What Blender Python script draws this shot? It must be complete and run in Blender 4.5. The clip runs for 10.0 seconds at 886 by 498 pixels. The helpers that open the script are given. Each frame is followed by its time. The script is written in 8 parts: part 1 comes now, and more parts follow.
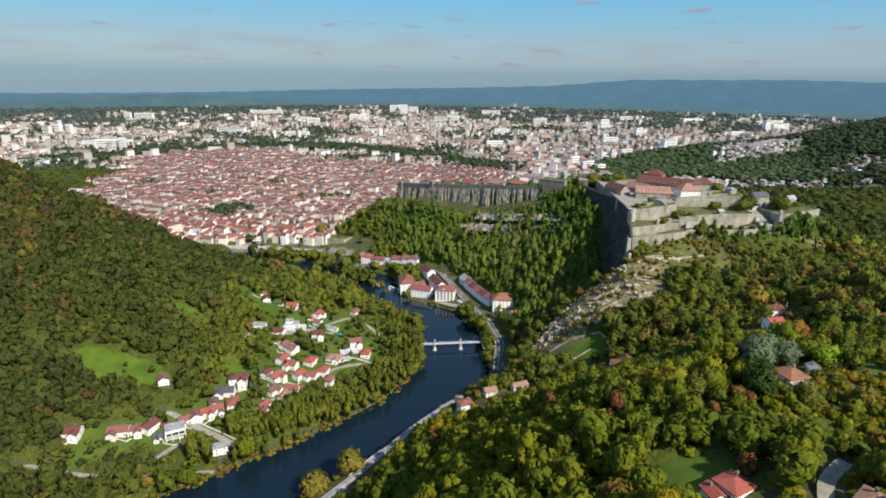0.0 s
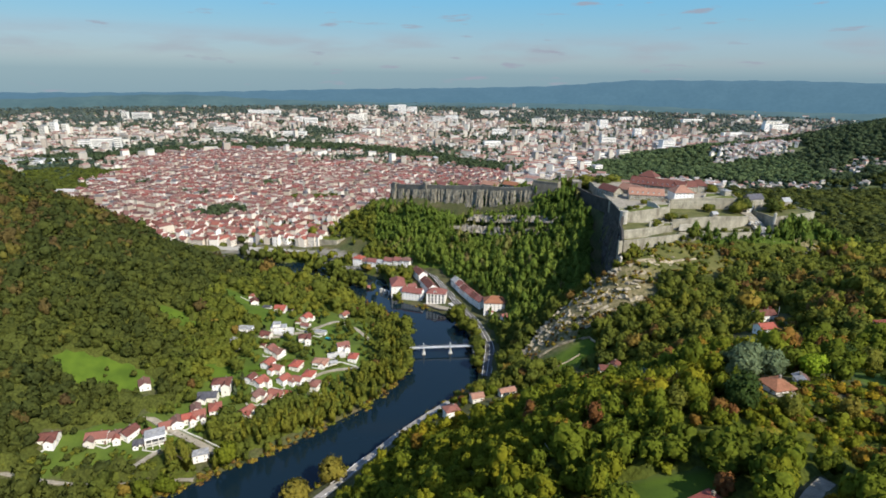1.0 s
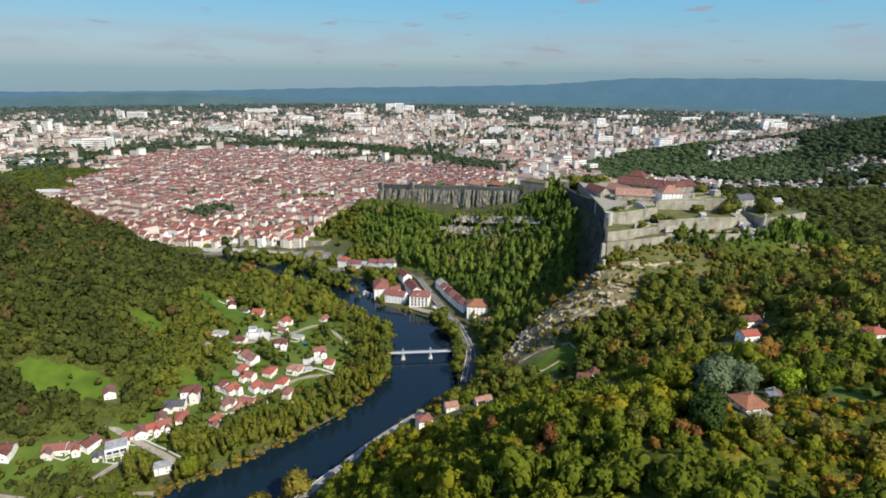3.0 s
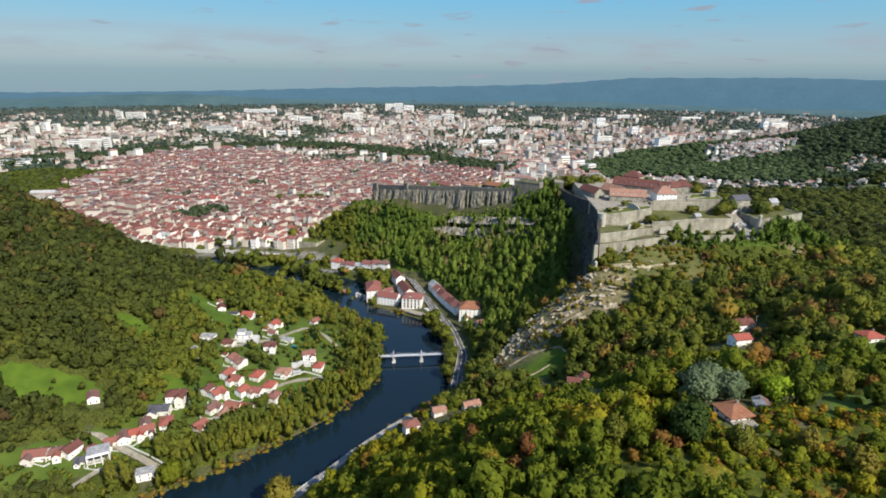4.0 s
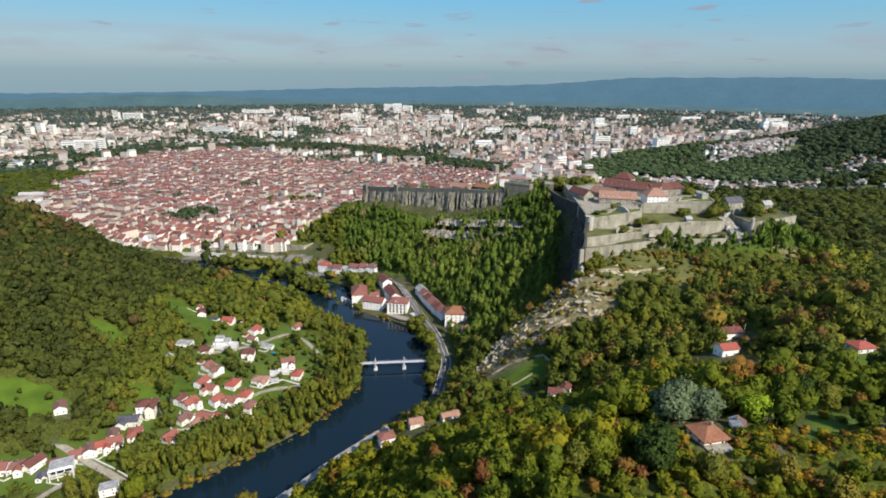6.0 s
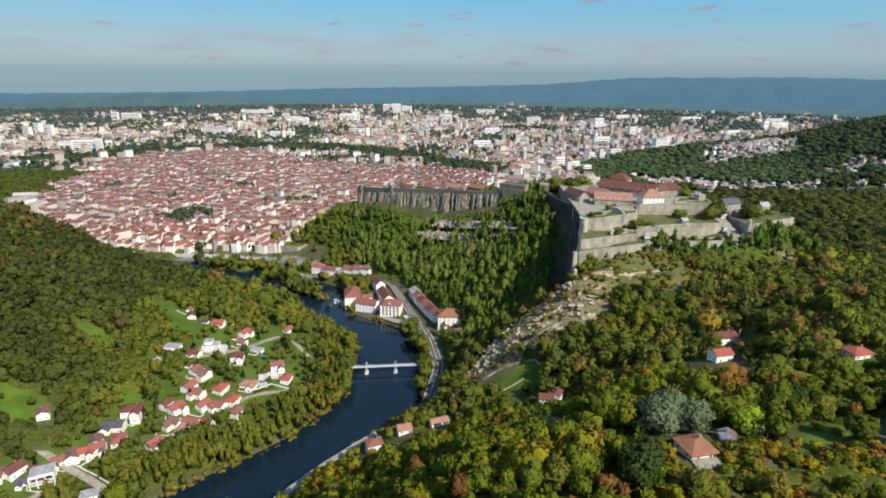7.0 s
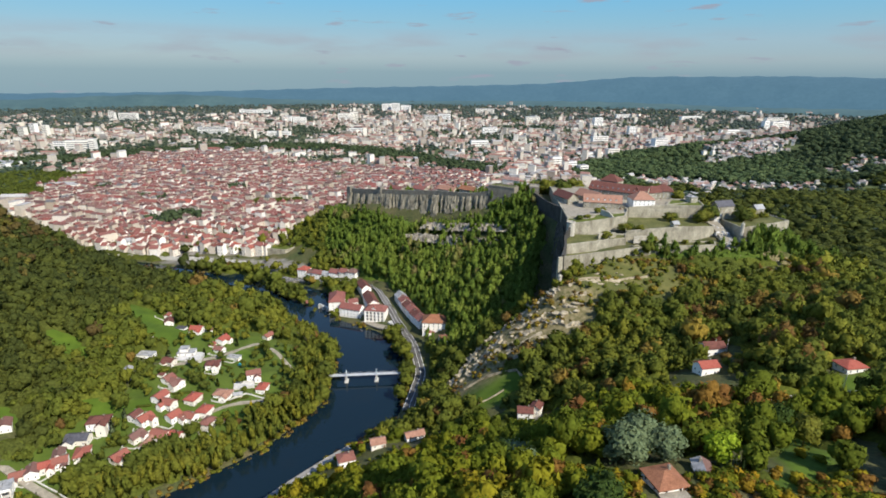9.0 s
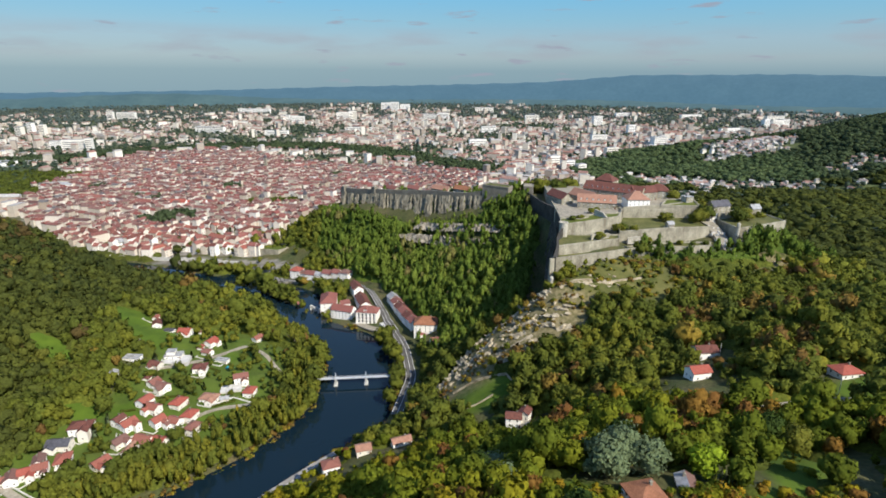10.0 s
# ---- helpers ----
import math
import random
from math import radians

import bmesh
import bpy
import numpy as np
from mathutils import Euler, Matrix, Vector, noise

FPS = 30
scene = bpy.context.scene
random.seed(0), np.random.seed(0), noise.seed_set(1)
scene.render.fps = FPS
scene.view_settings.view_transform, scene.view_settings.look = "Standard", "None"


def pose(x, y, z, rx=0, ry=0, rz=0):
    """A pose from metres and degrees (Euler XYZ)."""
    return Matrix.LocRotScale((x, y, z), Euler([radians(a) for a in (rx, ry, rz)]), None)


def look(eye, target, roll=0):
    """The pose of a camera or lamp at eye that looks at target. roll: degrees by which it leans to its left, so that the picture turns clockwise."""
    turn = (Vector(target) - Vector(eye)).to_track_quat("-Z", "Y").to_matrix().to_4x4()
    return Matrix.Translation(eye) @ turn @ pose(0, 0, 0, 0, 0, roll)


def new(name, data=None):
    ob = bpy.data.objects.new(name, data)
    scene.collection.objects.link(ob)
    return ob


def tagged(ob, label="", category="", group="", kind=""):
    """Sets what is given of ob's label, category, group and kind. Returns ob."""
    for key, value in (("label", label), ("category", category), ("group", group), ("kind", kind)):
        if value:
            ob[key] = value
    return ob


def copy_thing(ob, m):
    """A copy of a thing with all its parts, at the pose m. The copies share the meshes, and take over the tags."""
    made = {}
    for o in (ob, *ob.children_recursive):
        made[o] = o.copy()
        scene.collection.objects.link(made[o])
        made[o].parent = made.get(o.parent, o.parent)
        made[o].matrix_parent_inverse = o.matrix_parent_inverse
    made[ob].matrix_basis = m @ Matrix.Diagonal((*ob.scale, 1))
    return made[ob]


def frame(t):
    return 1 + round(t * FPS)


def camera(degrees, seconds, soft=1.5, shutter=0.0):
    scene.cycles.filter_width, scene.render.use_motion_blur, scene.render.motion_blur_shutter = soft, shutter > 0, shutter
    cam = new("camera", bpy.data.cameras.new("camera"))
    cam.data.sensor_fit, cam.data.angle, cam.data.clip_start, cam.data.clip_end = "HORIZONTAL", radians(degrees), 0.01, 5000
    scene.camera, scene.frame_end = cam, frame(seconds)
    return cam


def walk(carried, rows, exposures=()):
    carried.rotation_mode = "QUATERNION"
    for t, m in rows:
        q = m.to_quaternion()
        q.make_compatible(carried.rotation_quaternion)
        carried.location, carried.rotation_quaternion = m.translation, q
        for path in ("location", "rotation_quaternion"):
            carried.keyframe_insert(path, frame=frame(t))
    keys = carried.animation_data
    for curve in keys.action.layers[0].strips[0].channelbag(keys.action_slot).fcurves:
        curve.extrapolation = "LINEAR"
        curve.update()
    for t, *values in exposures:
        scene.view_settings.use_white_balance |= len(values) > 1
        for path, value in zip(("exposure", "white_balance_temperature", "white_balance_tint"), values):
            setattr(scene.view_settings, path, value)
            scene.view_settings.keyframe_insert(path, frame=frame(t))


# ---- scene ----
cam = camera(77.9, 10.0, soft=1.75)
PATH = [
    (0, (-13.457, -476.426, 254.977), (-13.376, -474.523, 254.368), 0.8),
    (0.5, (-8.42, -472.904, 255.134), (-8.34, -471.001, 254.525), 0.8),
    (1, (-3.061, -469.26, 255.209), (-2.98, -467.356, 254.6), 0.9),
    (1.5, (2.252, -465.555, 255.205), (2.331, -463.652, 254.595), 0.8),
    (2, (7.546, -462.104, 255.137), (7.624, -460.202, 254.524), 0.8),
    (2.5, (12.381, -458.896, 254.978), (12.459, -456.994, 254.364), 0.8),
    (4, (26.964, -449.734, 254.558), (27.037, -447.832, 253.944), 0.7),
    (4.5, (31.419, -446.667, 254.445), (31.49, -444.766, 253.83), 0.6),
    (5, (35.876, -443.465, 254.322), (35.945, -441.564, 253.707), 0.6),
    (5.5, (39.996, -440.103, 254.275), (40.064, -438.201, 253.661), 0.6),
    (7, (51.782, -429.589, 253.858), (51.847, -427.687, 253.245), 0.6),
    (7.5, (55.779, -426.018, 253.638), (55.842, -424.115, 253.025), 0.6),
    (8, (59.986, -422.121, 253.561), (60.048, -420.219, 252.948), 0.5),
    (8.5, (64.43, -418.329, 253.579), (64.49, -416.426, 252.964), 0.5),
    (9, (69.154, -414.567, 253.571), (69.212, -412.664, 252.956), 0.5),
    (9.5, (73.534, -410.726, 253.524), (73.591, -408.824, 252.908), 0.4),
    (10, (78.019, -407.117, 253.243), (78.074, -405.216, 252.624), 0.4),
]
walk(cam, [(t, look(eye, target, roll)) for t, eye, target, roll in PATH])

# ---------------------------------------------------------------- light
SUN_TO = Vector((0.50, -0.54, 0.67)).normalized()
elev = math.asin(SUN_TO.z)
world = bpy.data.worlds.new("sky")
scene.world = world
world.use_nodes = True
wn, wl = world.node_tree.nodes, world.node_tree.links
wn.clear()
sky = wn.new("ShaderNodeTexSky")
sky.sky_type, sky.sun_disc = "NISHITA", False
sky.sun_elevation, sky.sun_rotation = elev, math.atan2(SUN_TO.x, SUN_TO.y)
sky.altitude, sky.air_density, sky.dust_density, sky.ozone_density = 400, 1.0, 0.3, 4.0
coord = wn.new("ShaderNodeTexCoord")
mapping = wn.new("ShaderNodeMapping")
mapping.inputs["Scale"].default_value = (9.0, 9.0, 58.0)
clouds = wn.new("ShaderNodeTexNoise")
clouds.inputs["Scale"].default_value, clouds.inputs["Detail"].default_value = 1.15, 4.0
ramp = wn.new("ShaderNodeValToRGB")
ramp.color_ramp.elements[0].position, ramp.color_ramp.elements[1].position = 0.625, 0.70
ramp.color_ramp.elements[1].color = (0.8, 0.8, 0.8, 1)
level = wn.new("ShaderNodeVectorMath")
level.operation = "SCALE"
level.inputs["Scale"].default_value = 0.15
split = wn.new("ShaderNodeSeparateXYZ")
# the low sky: pale haze on the horizon, grey-lilac above it, clear blue higher up
haze = wn.new("ShaderNodeValToRGB")
for p, c in ((0.0, (0.102, 0.200, 0.268)), (0.022, (0.192, 0.268, 0.318)), (0.05, (0.198, 0.300, 0.370)), (0.08, (0.150, 0.315, 0.42)), (0.12, (0.105, 0.320, 0.485)), (0.5, (0.15, 0.29, 0.47))):
    e = haze.color_ramp.elements[0] if p == 0 else haze.color_ramp.elements.new(p)
    e.position, e.color = p, (*c, 1)
haze.color_ramp.elements.remove(haze.color_ramp.elements[-1])
low_sky = wn.new("ShaderNodeMapRange")
for key, v in (("From Min", 0.12), ("From Max", 0.45), ("To Min", 0.9), ("To Max", 0.0)):
    low_sky.inputs[key].default_value = v
sky_mix = wn.new("ShaderNodeMixRGB")
cloud_mix = wn.new("ShaderNodeMixRGB")
cloud_mix.inputs["Color2"].default_value = (0.238, 0.258, 0.318, 1)
# a low bank of lilac-grey cloud over the far hills
bank_map = wn.new("ShaderNodeMapping")
bank_map.inputs["Scale"].default_value = (7.0, 7.0, 34.0)
bank_noise = wn.new("ShaderNodeTexNoise")
bank_noise.inputs["Scale"].default_value, bank_noise.inputs["Detail"].default_value = 1.1, 5.0
bank_ramp = wn.new("ShaderNodeValToRGB")
bank_ramp.color_ramp.elements[0].position, bank_ramp.color_ramp.elements[1].position = 0.42, 0.68
bank_band = wn.new("ShaderNodeValToRGB")
for p, c in ((0.012, 0.0), (0.03, 0.75), (0.048, 0.6), (0.07, 0.0)):
    e = bank_band.color_ramp.elements[0] if p == 0.012 else bank_band.color_ramp.elements.new(p)
    e.position, e.color = p, (c, c, c, 1)
bank_band.color_ramp.elements.remove(bank_band.color_ramp.elements[-1])
bank_fac = wn.new("ShaderNodeMath")
bank_fac.operation = "MULTIPLY"
bank_mix = wn.new("ShaderNodeMixRGB")
bank_mix.inputs["Color2"].default_value = (0.262, 0.285, 0.330, 1)
background = wn.new("ShaderNodeBackground")
out = wn.new("ShaderNodeOutputWorld")
wl.new(coord.outputs["Generated"], mapping.inputs["Vector"])
wl.new(mapping.outputs["Vector"], clouds.inputs["Vector"])
wl.new(clouds.outputs["Fac"], ramp.inputs["Fac"])
wl.new(ramp.outputs["Color"], cloud_mix.inputs["Fac"])
wl.new(sky.outputs["Color"], level.inputs[0])
wl.new(coord.outputs["Generated"], split.inputs["Vector"])
wl.new(split.outputs["Z"], haze.inputs["Fac"])
wl.new(split.outputs["Z"], low_sky.inputs["Value"])
wl.new(low_sky.outputs["Result"], sky_mix.inputs["Fac"])
wl.new(level.outputs["Vector"], sky_mix.inputs["Color1"])
wl.new(haze.outputs["Color"], sky_mix.inputs["Color2"])
wl.new(coord.outputs["Generated"], bank_map.inputs["Vector"])
wl.new(bank_map.outputs["Vector"], bank_noise.inputs["Vector"])
wl.new(bank_noise.outputs["Fac"], bank_ramp.inputs["Fac"])
wl.new(split.outputs["Z"], bank_band.inputs["Fac"])
wl.new(bank_ramp.outputs["Color"], bank_fac.inputs[0])
wl.new(bank_band.outputs["Color"], bank_fac.inputs[1])
wl.new(bank_fac.outputs["Value"], bank_mix.inputs["Fac"])
wl.new(sky_mix.outputs["Color"], bank_mix.inputs["Color1"])
wl.new(bank_mix.outputs["Color"], cloud_mix.inputs["Color1"])
wl.new(cloud_mix.outputs["Color"], background.inputs["Color"])
wl.new(background.outputs["Background"], out.inputs["Surface"])

sun = new("sun", bpy.data.lights.new("sun", "SUN"))
sun.data.energy, sun.data.angle, sun.data.color = 4.5, radians(0.6), (1.0, 0.92, 0.79)
sun.matrix_world = look(SUN_TO * 900, (0, 0, 0))
scene.view_settings.exposure = 0.52


# ---------------------------------------------------------------- materials
def material(name, stops, scale=0.3, rough=0.85, bump=0.0, by="noise", fine=6.0, fine_mix=0.35, bump_scale=2.0, metal=0.0, spec=0.3, stretch=(1, 1, 1), through_light=0.0):
    """A surface whose colour runs over stops [(position, rgb)]: by 'noise' in the world, by 'object' or 'island' at random, or by
    an 'attribute' name; a finer noise mottles it and raises its relief."""
    m = bpy.data.materials.new(name)
    m.use_nodes = True
    n, l = m.node_tree.nodes, m.node_tree.links
    b = n["Principled BSDF"]
    b.inputs["Roughness"].default_value, b.inputs["Metallic"].default_value = rough, metal
    b.inputs["Specular IOR Level"].default_value = spec
    geo = n.new("ShaderNodeNewGeometry")
    vec = n.new("ShaderNodeMapping")
    vec.inputs["Scale"].default_value = stretch
    l.new(geo.outputs["Position"], vec.inputs["Vector"])
    big = n.new("ShaderNodeTexNoise")
    big.inputs["Scale"].default_value, big.inputs["Detail"].default_value = scale, 4.0
    l.new(vec.outputs["Vector"], big.inputs["Vector"])
    small = n.new("ShaderNodeTexNoise")
    small.inputs["Scale"].default_value, small.inputs["Detail"].default_value = scale * fine, 5.0
    l.new(vec.outputs["Vector"], small.inputs["Vector"])
    if by == "noise":
        value = big.outputs["Fac"]
    elif by == "object":
        value = n.new("ShaderNodeObjectInfo").outputs["Random"]
    elif by == "island":
        value = geo.outputs["Random Per Island"]
    else:
        a = n.new("ShaderNodeAttribute")
        a.attribute_name = by
        value = a.outputs["Fac"]
    r = n.new("ShaderNodeValToRGB")
    e = r.color_ramp.elements
    while len(e) > 1:
        e.remove(e[0])
    e[0].position, e[0].color = stops[0][0], (*stops[0][1], 1)
    for p, c in stops[1:]:
        e.new(p).color = (*c, 1)
    l.new(value, r.inputs["Fac"])
    mot = n.new("ShaderNodeMapRange")
    mot.inputs["From Min"].default_value, mot.inputs["From Max"].default_value = 0.3, 0.7
    mot.inputs["To Min"].default_value, mot.inputs["To Max"].default_value = 1 - fine_mix, 1 + fine_mix
    l.new(small.outputs["Fac"], mot.inputs["Value"])
    mul = n.new("ShaderNodeVectorMath")
    mul.operation = "SCALE"
    l.new(r.outputs["Color"], mul.inputs[0])
    l.new(mot.outputs["Result"], mul.inputs["Scale"])
    l.new(mul.outputs["Vector"], b.inputs["Base Color"])
    if through_light:
        # leaves let some light through
        tr = n.new("ShaderNodeBsdfTranslucent")
        blend = n.new("ShaderNodeMixShader")
        blend.inputs["Fac"].default_value = through_light
        l.new(mul.outputs["Vector"], tr.inputs["Color"])
        l.new(b.outputs["BSDF"], blend.inputs[1])
        l.new(tr.outputs["BSDF"], blend.inputs[2])
        l.new(blend.outputs["Shader"], n["Material Output"].inputs["Surface"])
    if bump:
        bn = n.new("ShaderNodeTexNoise")
        bn.inputs["Scale"].default_value, bn.inputs["Detail"].default_value = bump_scale, 6.0
        l.new(vec.outputs["Vector"], bn.inputs["Vector"])
        bp = n.new("ShaderNodeBump")
        bp.inputs["Strength"].default_value, bp.inputs["Distance"].default_value = 0.8, bump
        l.new(bn.outputs["Fac"], bp.inputs["Height"])
        l.new(bp.outputs["Normal"], b.inputs["Normal"])
    return m


LEAF_STOPS = [(0.0, (0.056, 0.074, 0.017)), (0.28, (0.111, 0.132, 0.021)), (0.5, (0.174, 0.176, 0.023)), (0.66, (0.270, 0.206, 0.028)),
              (0.78, (0.226, 0.160, 0.034)), (0.88, (0.176, 0.112, 0.032)), (1.0, (0.134, 0.077, 0.028))]
# darker leaf colours: the dim light on the western hill is put into them
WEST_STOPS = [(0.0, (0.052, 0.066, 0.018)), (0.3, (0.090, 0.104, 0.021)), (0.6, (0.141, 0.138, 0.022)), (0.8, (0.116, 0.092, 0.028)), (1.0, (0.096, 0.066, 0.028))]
# near-slope copy of the leaves, free of the haze blue put into LEAF_STOPS
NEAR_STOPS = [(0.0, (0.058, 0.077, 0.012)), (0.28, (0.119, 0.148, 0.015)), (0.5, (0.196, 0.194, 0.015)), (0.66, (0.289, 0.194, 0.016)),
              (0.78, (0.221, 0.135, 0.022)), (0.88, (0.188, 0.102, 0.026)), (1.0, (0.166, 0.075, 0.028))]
NEAR_LEAVES = material("near_leaves_by_tree", NEAR_STOPS, 0.5, 0.85, by="leaf_tint", fine=1.3, fine_mix=0.4, spec=0.05, through_light=0.3, bump=0.5, bump_scale=0.9)
LEAVES = material("leaves_by_tree", LEAF_STOPS, 0.5, 0.85, by="leaf_tint", fine=1.3, fine_mix=0.4, spec=0.08, through_light=0.3, bump=0.5, bump_scale=0.9)
NORTH_LEAVES = material("slope_wood_leaves_by_tree", [(0.0, (0.060, 0.099, 0.019)), (0.3, (0.111, 0.162, 0.027)), (0.55, (0.169, 0.213, 0.038)), (0.75, (0.194, 0.195, 0.058)), (1.0, (0.158, 0.126, 0.055))], 0.5, 0.85, by="leaf_tint", fine=1.3, fine_mix=0.4, spec=0.05, through_light=0.25, bump=0.3, bump_scale=1.1)
WEST_LEAVES = material("dimmed_leaves_by_tree", WEST_STOPS, 0.5, 0.85, by="leaf_tint", fine=1.3, fine_mix=0.4, spec=0.08, through_light=0.3, bump=0.5, bump_scale=0.9)
LEAVES_SINGLE = material("leaves_single_tree", [(0.0, (0.063, 0.088, 0.012)), (0.34, (0.124, 0.155, 0.015)), (0.6, (0.204, 0.202, 0.016)), (0.74, (0.314, 0.221, 0.016)), (0.84, (0.244, 0.157, 0.022)), (0.93, (0.199, 0.114, 0.026)), (1.0, (0.172, 0.084, 0.028))],
                         0.5, 0.85, by="object", fine=1.3, fine_mix=0.4, spec=0.05, through_light=0.3, bump=0.5, bump_scale=0.9)
BARK = material("bark", [(0.3, (0.05, 0.038, 0.026)), (0.7, (0.13, 0.105, 0.08))], 1.5, 0.95, 0.05)
# a little distance haze is mixed into this leaf colour as blue
EAST_LEAVES = material("dark_mixed_leaves", [(0.3, (0.037, 0.057, 0.027)), (0.7, (0.069, 0.095, 0.043))], 0.02, 0.85, fine=9, fine_mix=0.5, spec=0.08, through_light=0.2)
NEEDLES = material("dark_needles", [(0.3, (0.026, 0.048, 0.012)), (0.7, (0.058, 0.094, 0.018))], 0.6, 0.75, fine_mix=0.4, spec=0.08, through_light=0.25, bump=0.5, bump_scale=1.3)
BLUE_NEEDLES = material("blue_grey_needles", [(0.3, (0.106, 0.146, 0.070)), (0.7, (0.183, 0.234, 0.120))], 0.6, 0.75, fine_mix=0.4, spec=0.08, through_light=0.25, bump=0.5, bump_scale=1.3)
LIME_LEAVES = material("lime_leaves", [(0.3, (0.178, 0.265, 0.016)), (0.7, (0.297, 0.373, 0.027))], 0.6, 0.7, fine_mix=0.35, spec=0.08, through_light=0.25, bump=0.5, bump_scale=1.3)
OLIVE_LEAVES = material("olive_green_leaves", [(0.3, (0.105, 0.118, 0.018)), (0.7, (0.180, 0.180, 0.026))], 0.6, 0.7, fine_mix=0.35, spec=0.08, through_light=0.25, bump=0.5, bump_scale=1.3)
# far, low-hill and city leaves: distance haze put into the blue-green colours
HAZED_LEAVES = material("hazed_tree_leaves", [(0.3, (0.062, 0.086, 0.078)), (0.7, (0.100, 0.128, 0.108))], 0.02, 0.85, fine=9, fine_mix=0.4, spec=0.05, through_light=0.2)
MID_HILL_LEAVES = material("low_hill_leaves", [(0.3, (0.052, 0.082, 0.036)), (0.7, (0.098, 0.135, 0.055))], 0.02, 0.85, fine=9, fine_mix=0.4, spec=0.08, through_light=0.2)
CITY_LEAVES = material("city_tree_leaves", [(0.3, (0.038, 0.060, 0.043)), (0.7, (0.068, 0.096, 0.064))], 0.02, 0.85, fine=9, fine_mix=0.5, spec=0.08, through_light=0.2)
CITADEL_LEAVES = material("deep_green_leaves", [(0.3, (0.060, 0.082, 0.016)), (0.7, (0.105, 0.128, 0.024))], 0.6, 0.7, fine_mix=0.35, spec=0.08, through_light=0.25, bump=0.5, bump_scale=1.3)
GOLD_LEAVES = material("golden_willow_leaves", [(0.3, (0.149, 0.135, 0.022)), (0.7, (0.257, 0.209, 0.035))], 0.6, 0.7, fine_mix=0.35, spec=0.08, through_light=0.25, bump=0.5, bump_scale=1.3)
RED_LEAVES = material("copper_red_leaves", [(0.3, (0.081, 0.030, 0.020)), (0.7, (0.162, 0.054, 0.030))], 0.6, 0.7, fine_mix=0.35, spec=0.08, through_light=0.25, bump=0.5, bump_scale=1.3)
ROCK = material("limestone_rock", [(0.25, (0.167, 0.135, 0.086)), (0.5, (0.334, 0.285, 0.198)), (0.75, (0.471, 0.409, 0.297))], 0.25, 0.95, 0.35, fine=7, fine_mix=0.35, bump_scale=0.9)
PALE_CLIFF = material("pale_cracked_limestone", [(0.25, (0.085, 0.075, 0.056)), (0.45, (0.221, 0.198, 0.156)), (0.75, (0.383, 0.344, 0.273))], 0.22, 0.95, 0.5, fine=6, fine_mix=0.4, bump_scale=0.7, stretch=(1, 1, 0.35))
GREY_CLIFF = material("grey_cracked_limestone", [(0.25, (0.074, 0.067, 0.050)), (0.45, (0.161, 0.147, 0.112)), (0.75, (0.260, 0.239, 0.181))], 0.2, 0.95, 0.5, fine=6, fine_mix=0.4, bump_scale=0.7, stretch=(1, 1, 0.3))
QUARRY_ROCK = material("weathered_quarry_rock", [(0.25, (0.09, 0.08, 0.05)), (0.5, (0.26, 0.235, 0.175)), (0.75, (0.50, 0.455, 0.36))], 0.3, 0.95, 0.35, fine=6, fine_mix=0.45, bump_scale=0.9, stretch=(1, 1, 2.2))
# limestone with the west cliff's shade painted into its colour
SHADED_ROCK = material("shaded_cliff_rock", [(0.3, (0.035, 0.034, 0.028)), (0.7, (0.10, 0.092, 0.076))], 0.22, 0.95, 0.4, fine=7, fine_mix=0.4, bump_scale=0.7)
RAMPART = material("weathered_rampart_stone", [(0.25, (0.15, 0.135, 0.10)), (0.5, (0.28, 0.26, 0.20)), (0.8, (0.42, 0.395, 0.31))], 0.16, 0.95, 0.12, fine=9, fine_mix=0.3, bump_scale=1.6, stretch=(1, 1, 0.45))
PALE_RAMPART = material("pale_dressed_stone", [(0.25, (0.30, 0.28, 0.23)), (0.75, (0.50, 0.475, 0.41))], 0.16, 0.95, 0.1, fine=9, fine_mix=0.3, bump_scale=1.6, stretch=(1, 1, 0.45))
# rampart stone darkened to carry the shadow on the west curtain wall
SHADED_STONE = material("shaded_wall_stone", [(0.25, (0.030, 0.028, 0.024)), (0.75, (0.078, 0.073, 0.063))], 0.16, 0.95, 0.1, fine=9, fine_mix=0.35, bump_scale=1.4)
GREY_STONE = material("grey_ashlar_stone", [(0.25, (0.141, 0.126, 0.099)), (0.75, (0.274, 0.248, 0.198))], 0.16, 0.95, 0.1, fine=9, fine_mix=0.3, bump_scale=1.4)
ROAD = material("worn_asphalt", [(0.3, (0.07, 0.068, 0.064)), (0.7, (0.125, 0.121, 0.113))], 0.12, 0.9, 0.01, fine=12, fine_mix=0.2)
PALE_ROAD = material("pale_asphalt", [(0.3, (0.20, 0.19, 0.17)), (0.7, (0.30, 0.285, 0.26))], 0.12, 0.9, 0.01, fine=12, fine_mix=0.2)
GRAVEL = material("pale_gravel", [(0.3, (0.20, 0.18, 0.14)), (0.7, (0.33, 0.30, 0.24))], 0.3, 0.95, 0.02, fine=9, fine_mix=0.25)
PAINT = material("white_road_paint", [(0.3, (0.65, 0.65, 0.62)), (0.7, (0.8, 0.8, 0.78))], 0.5, 0.8)
GRASS = material("mown_grass", [(0.3, (0.062, 0.084, 0.011)), (0.7, (0.108, 0.126, 0.018))], 0.08, 0.9, 0.05, fine=14, fine_mix=0.25)
DRY_GRASS = material("dry_hill_grass", [(0.3, (0.06, 0.072, 0.016)), (0.7, (0.13, 0.125, 0.042))], 0.1, 0.9, 0.05, fine=10, fine_mix=0.3)
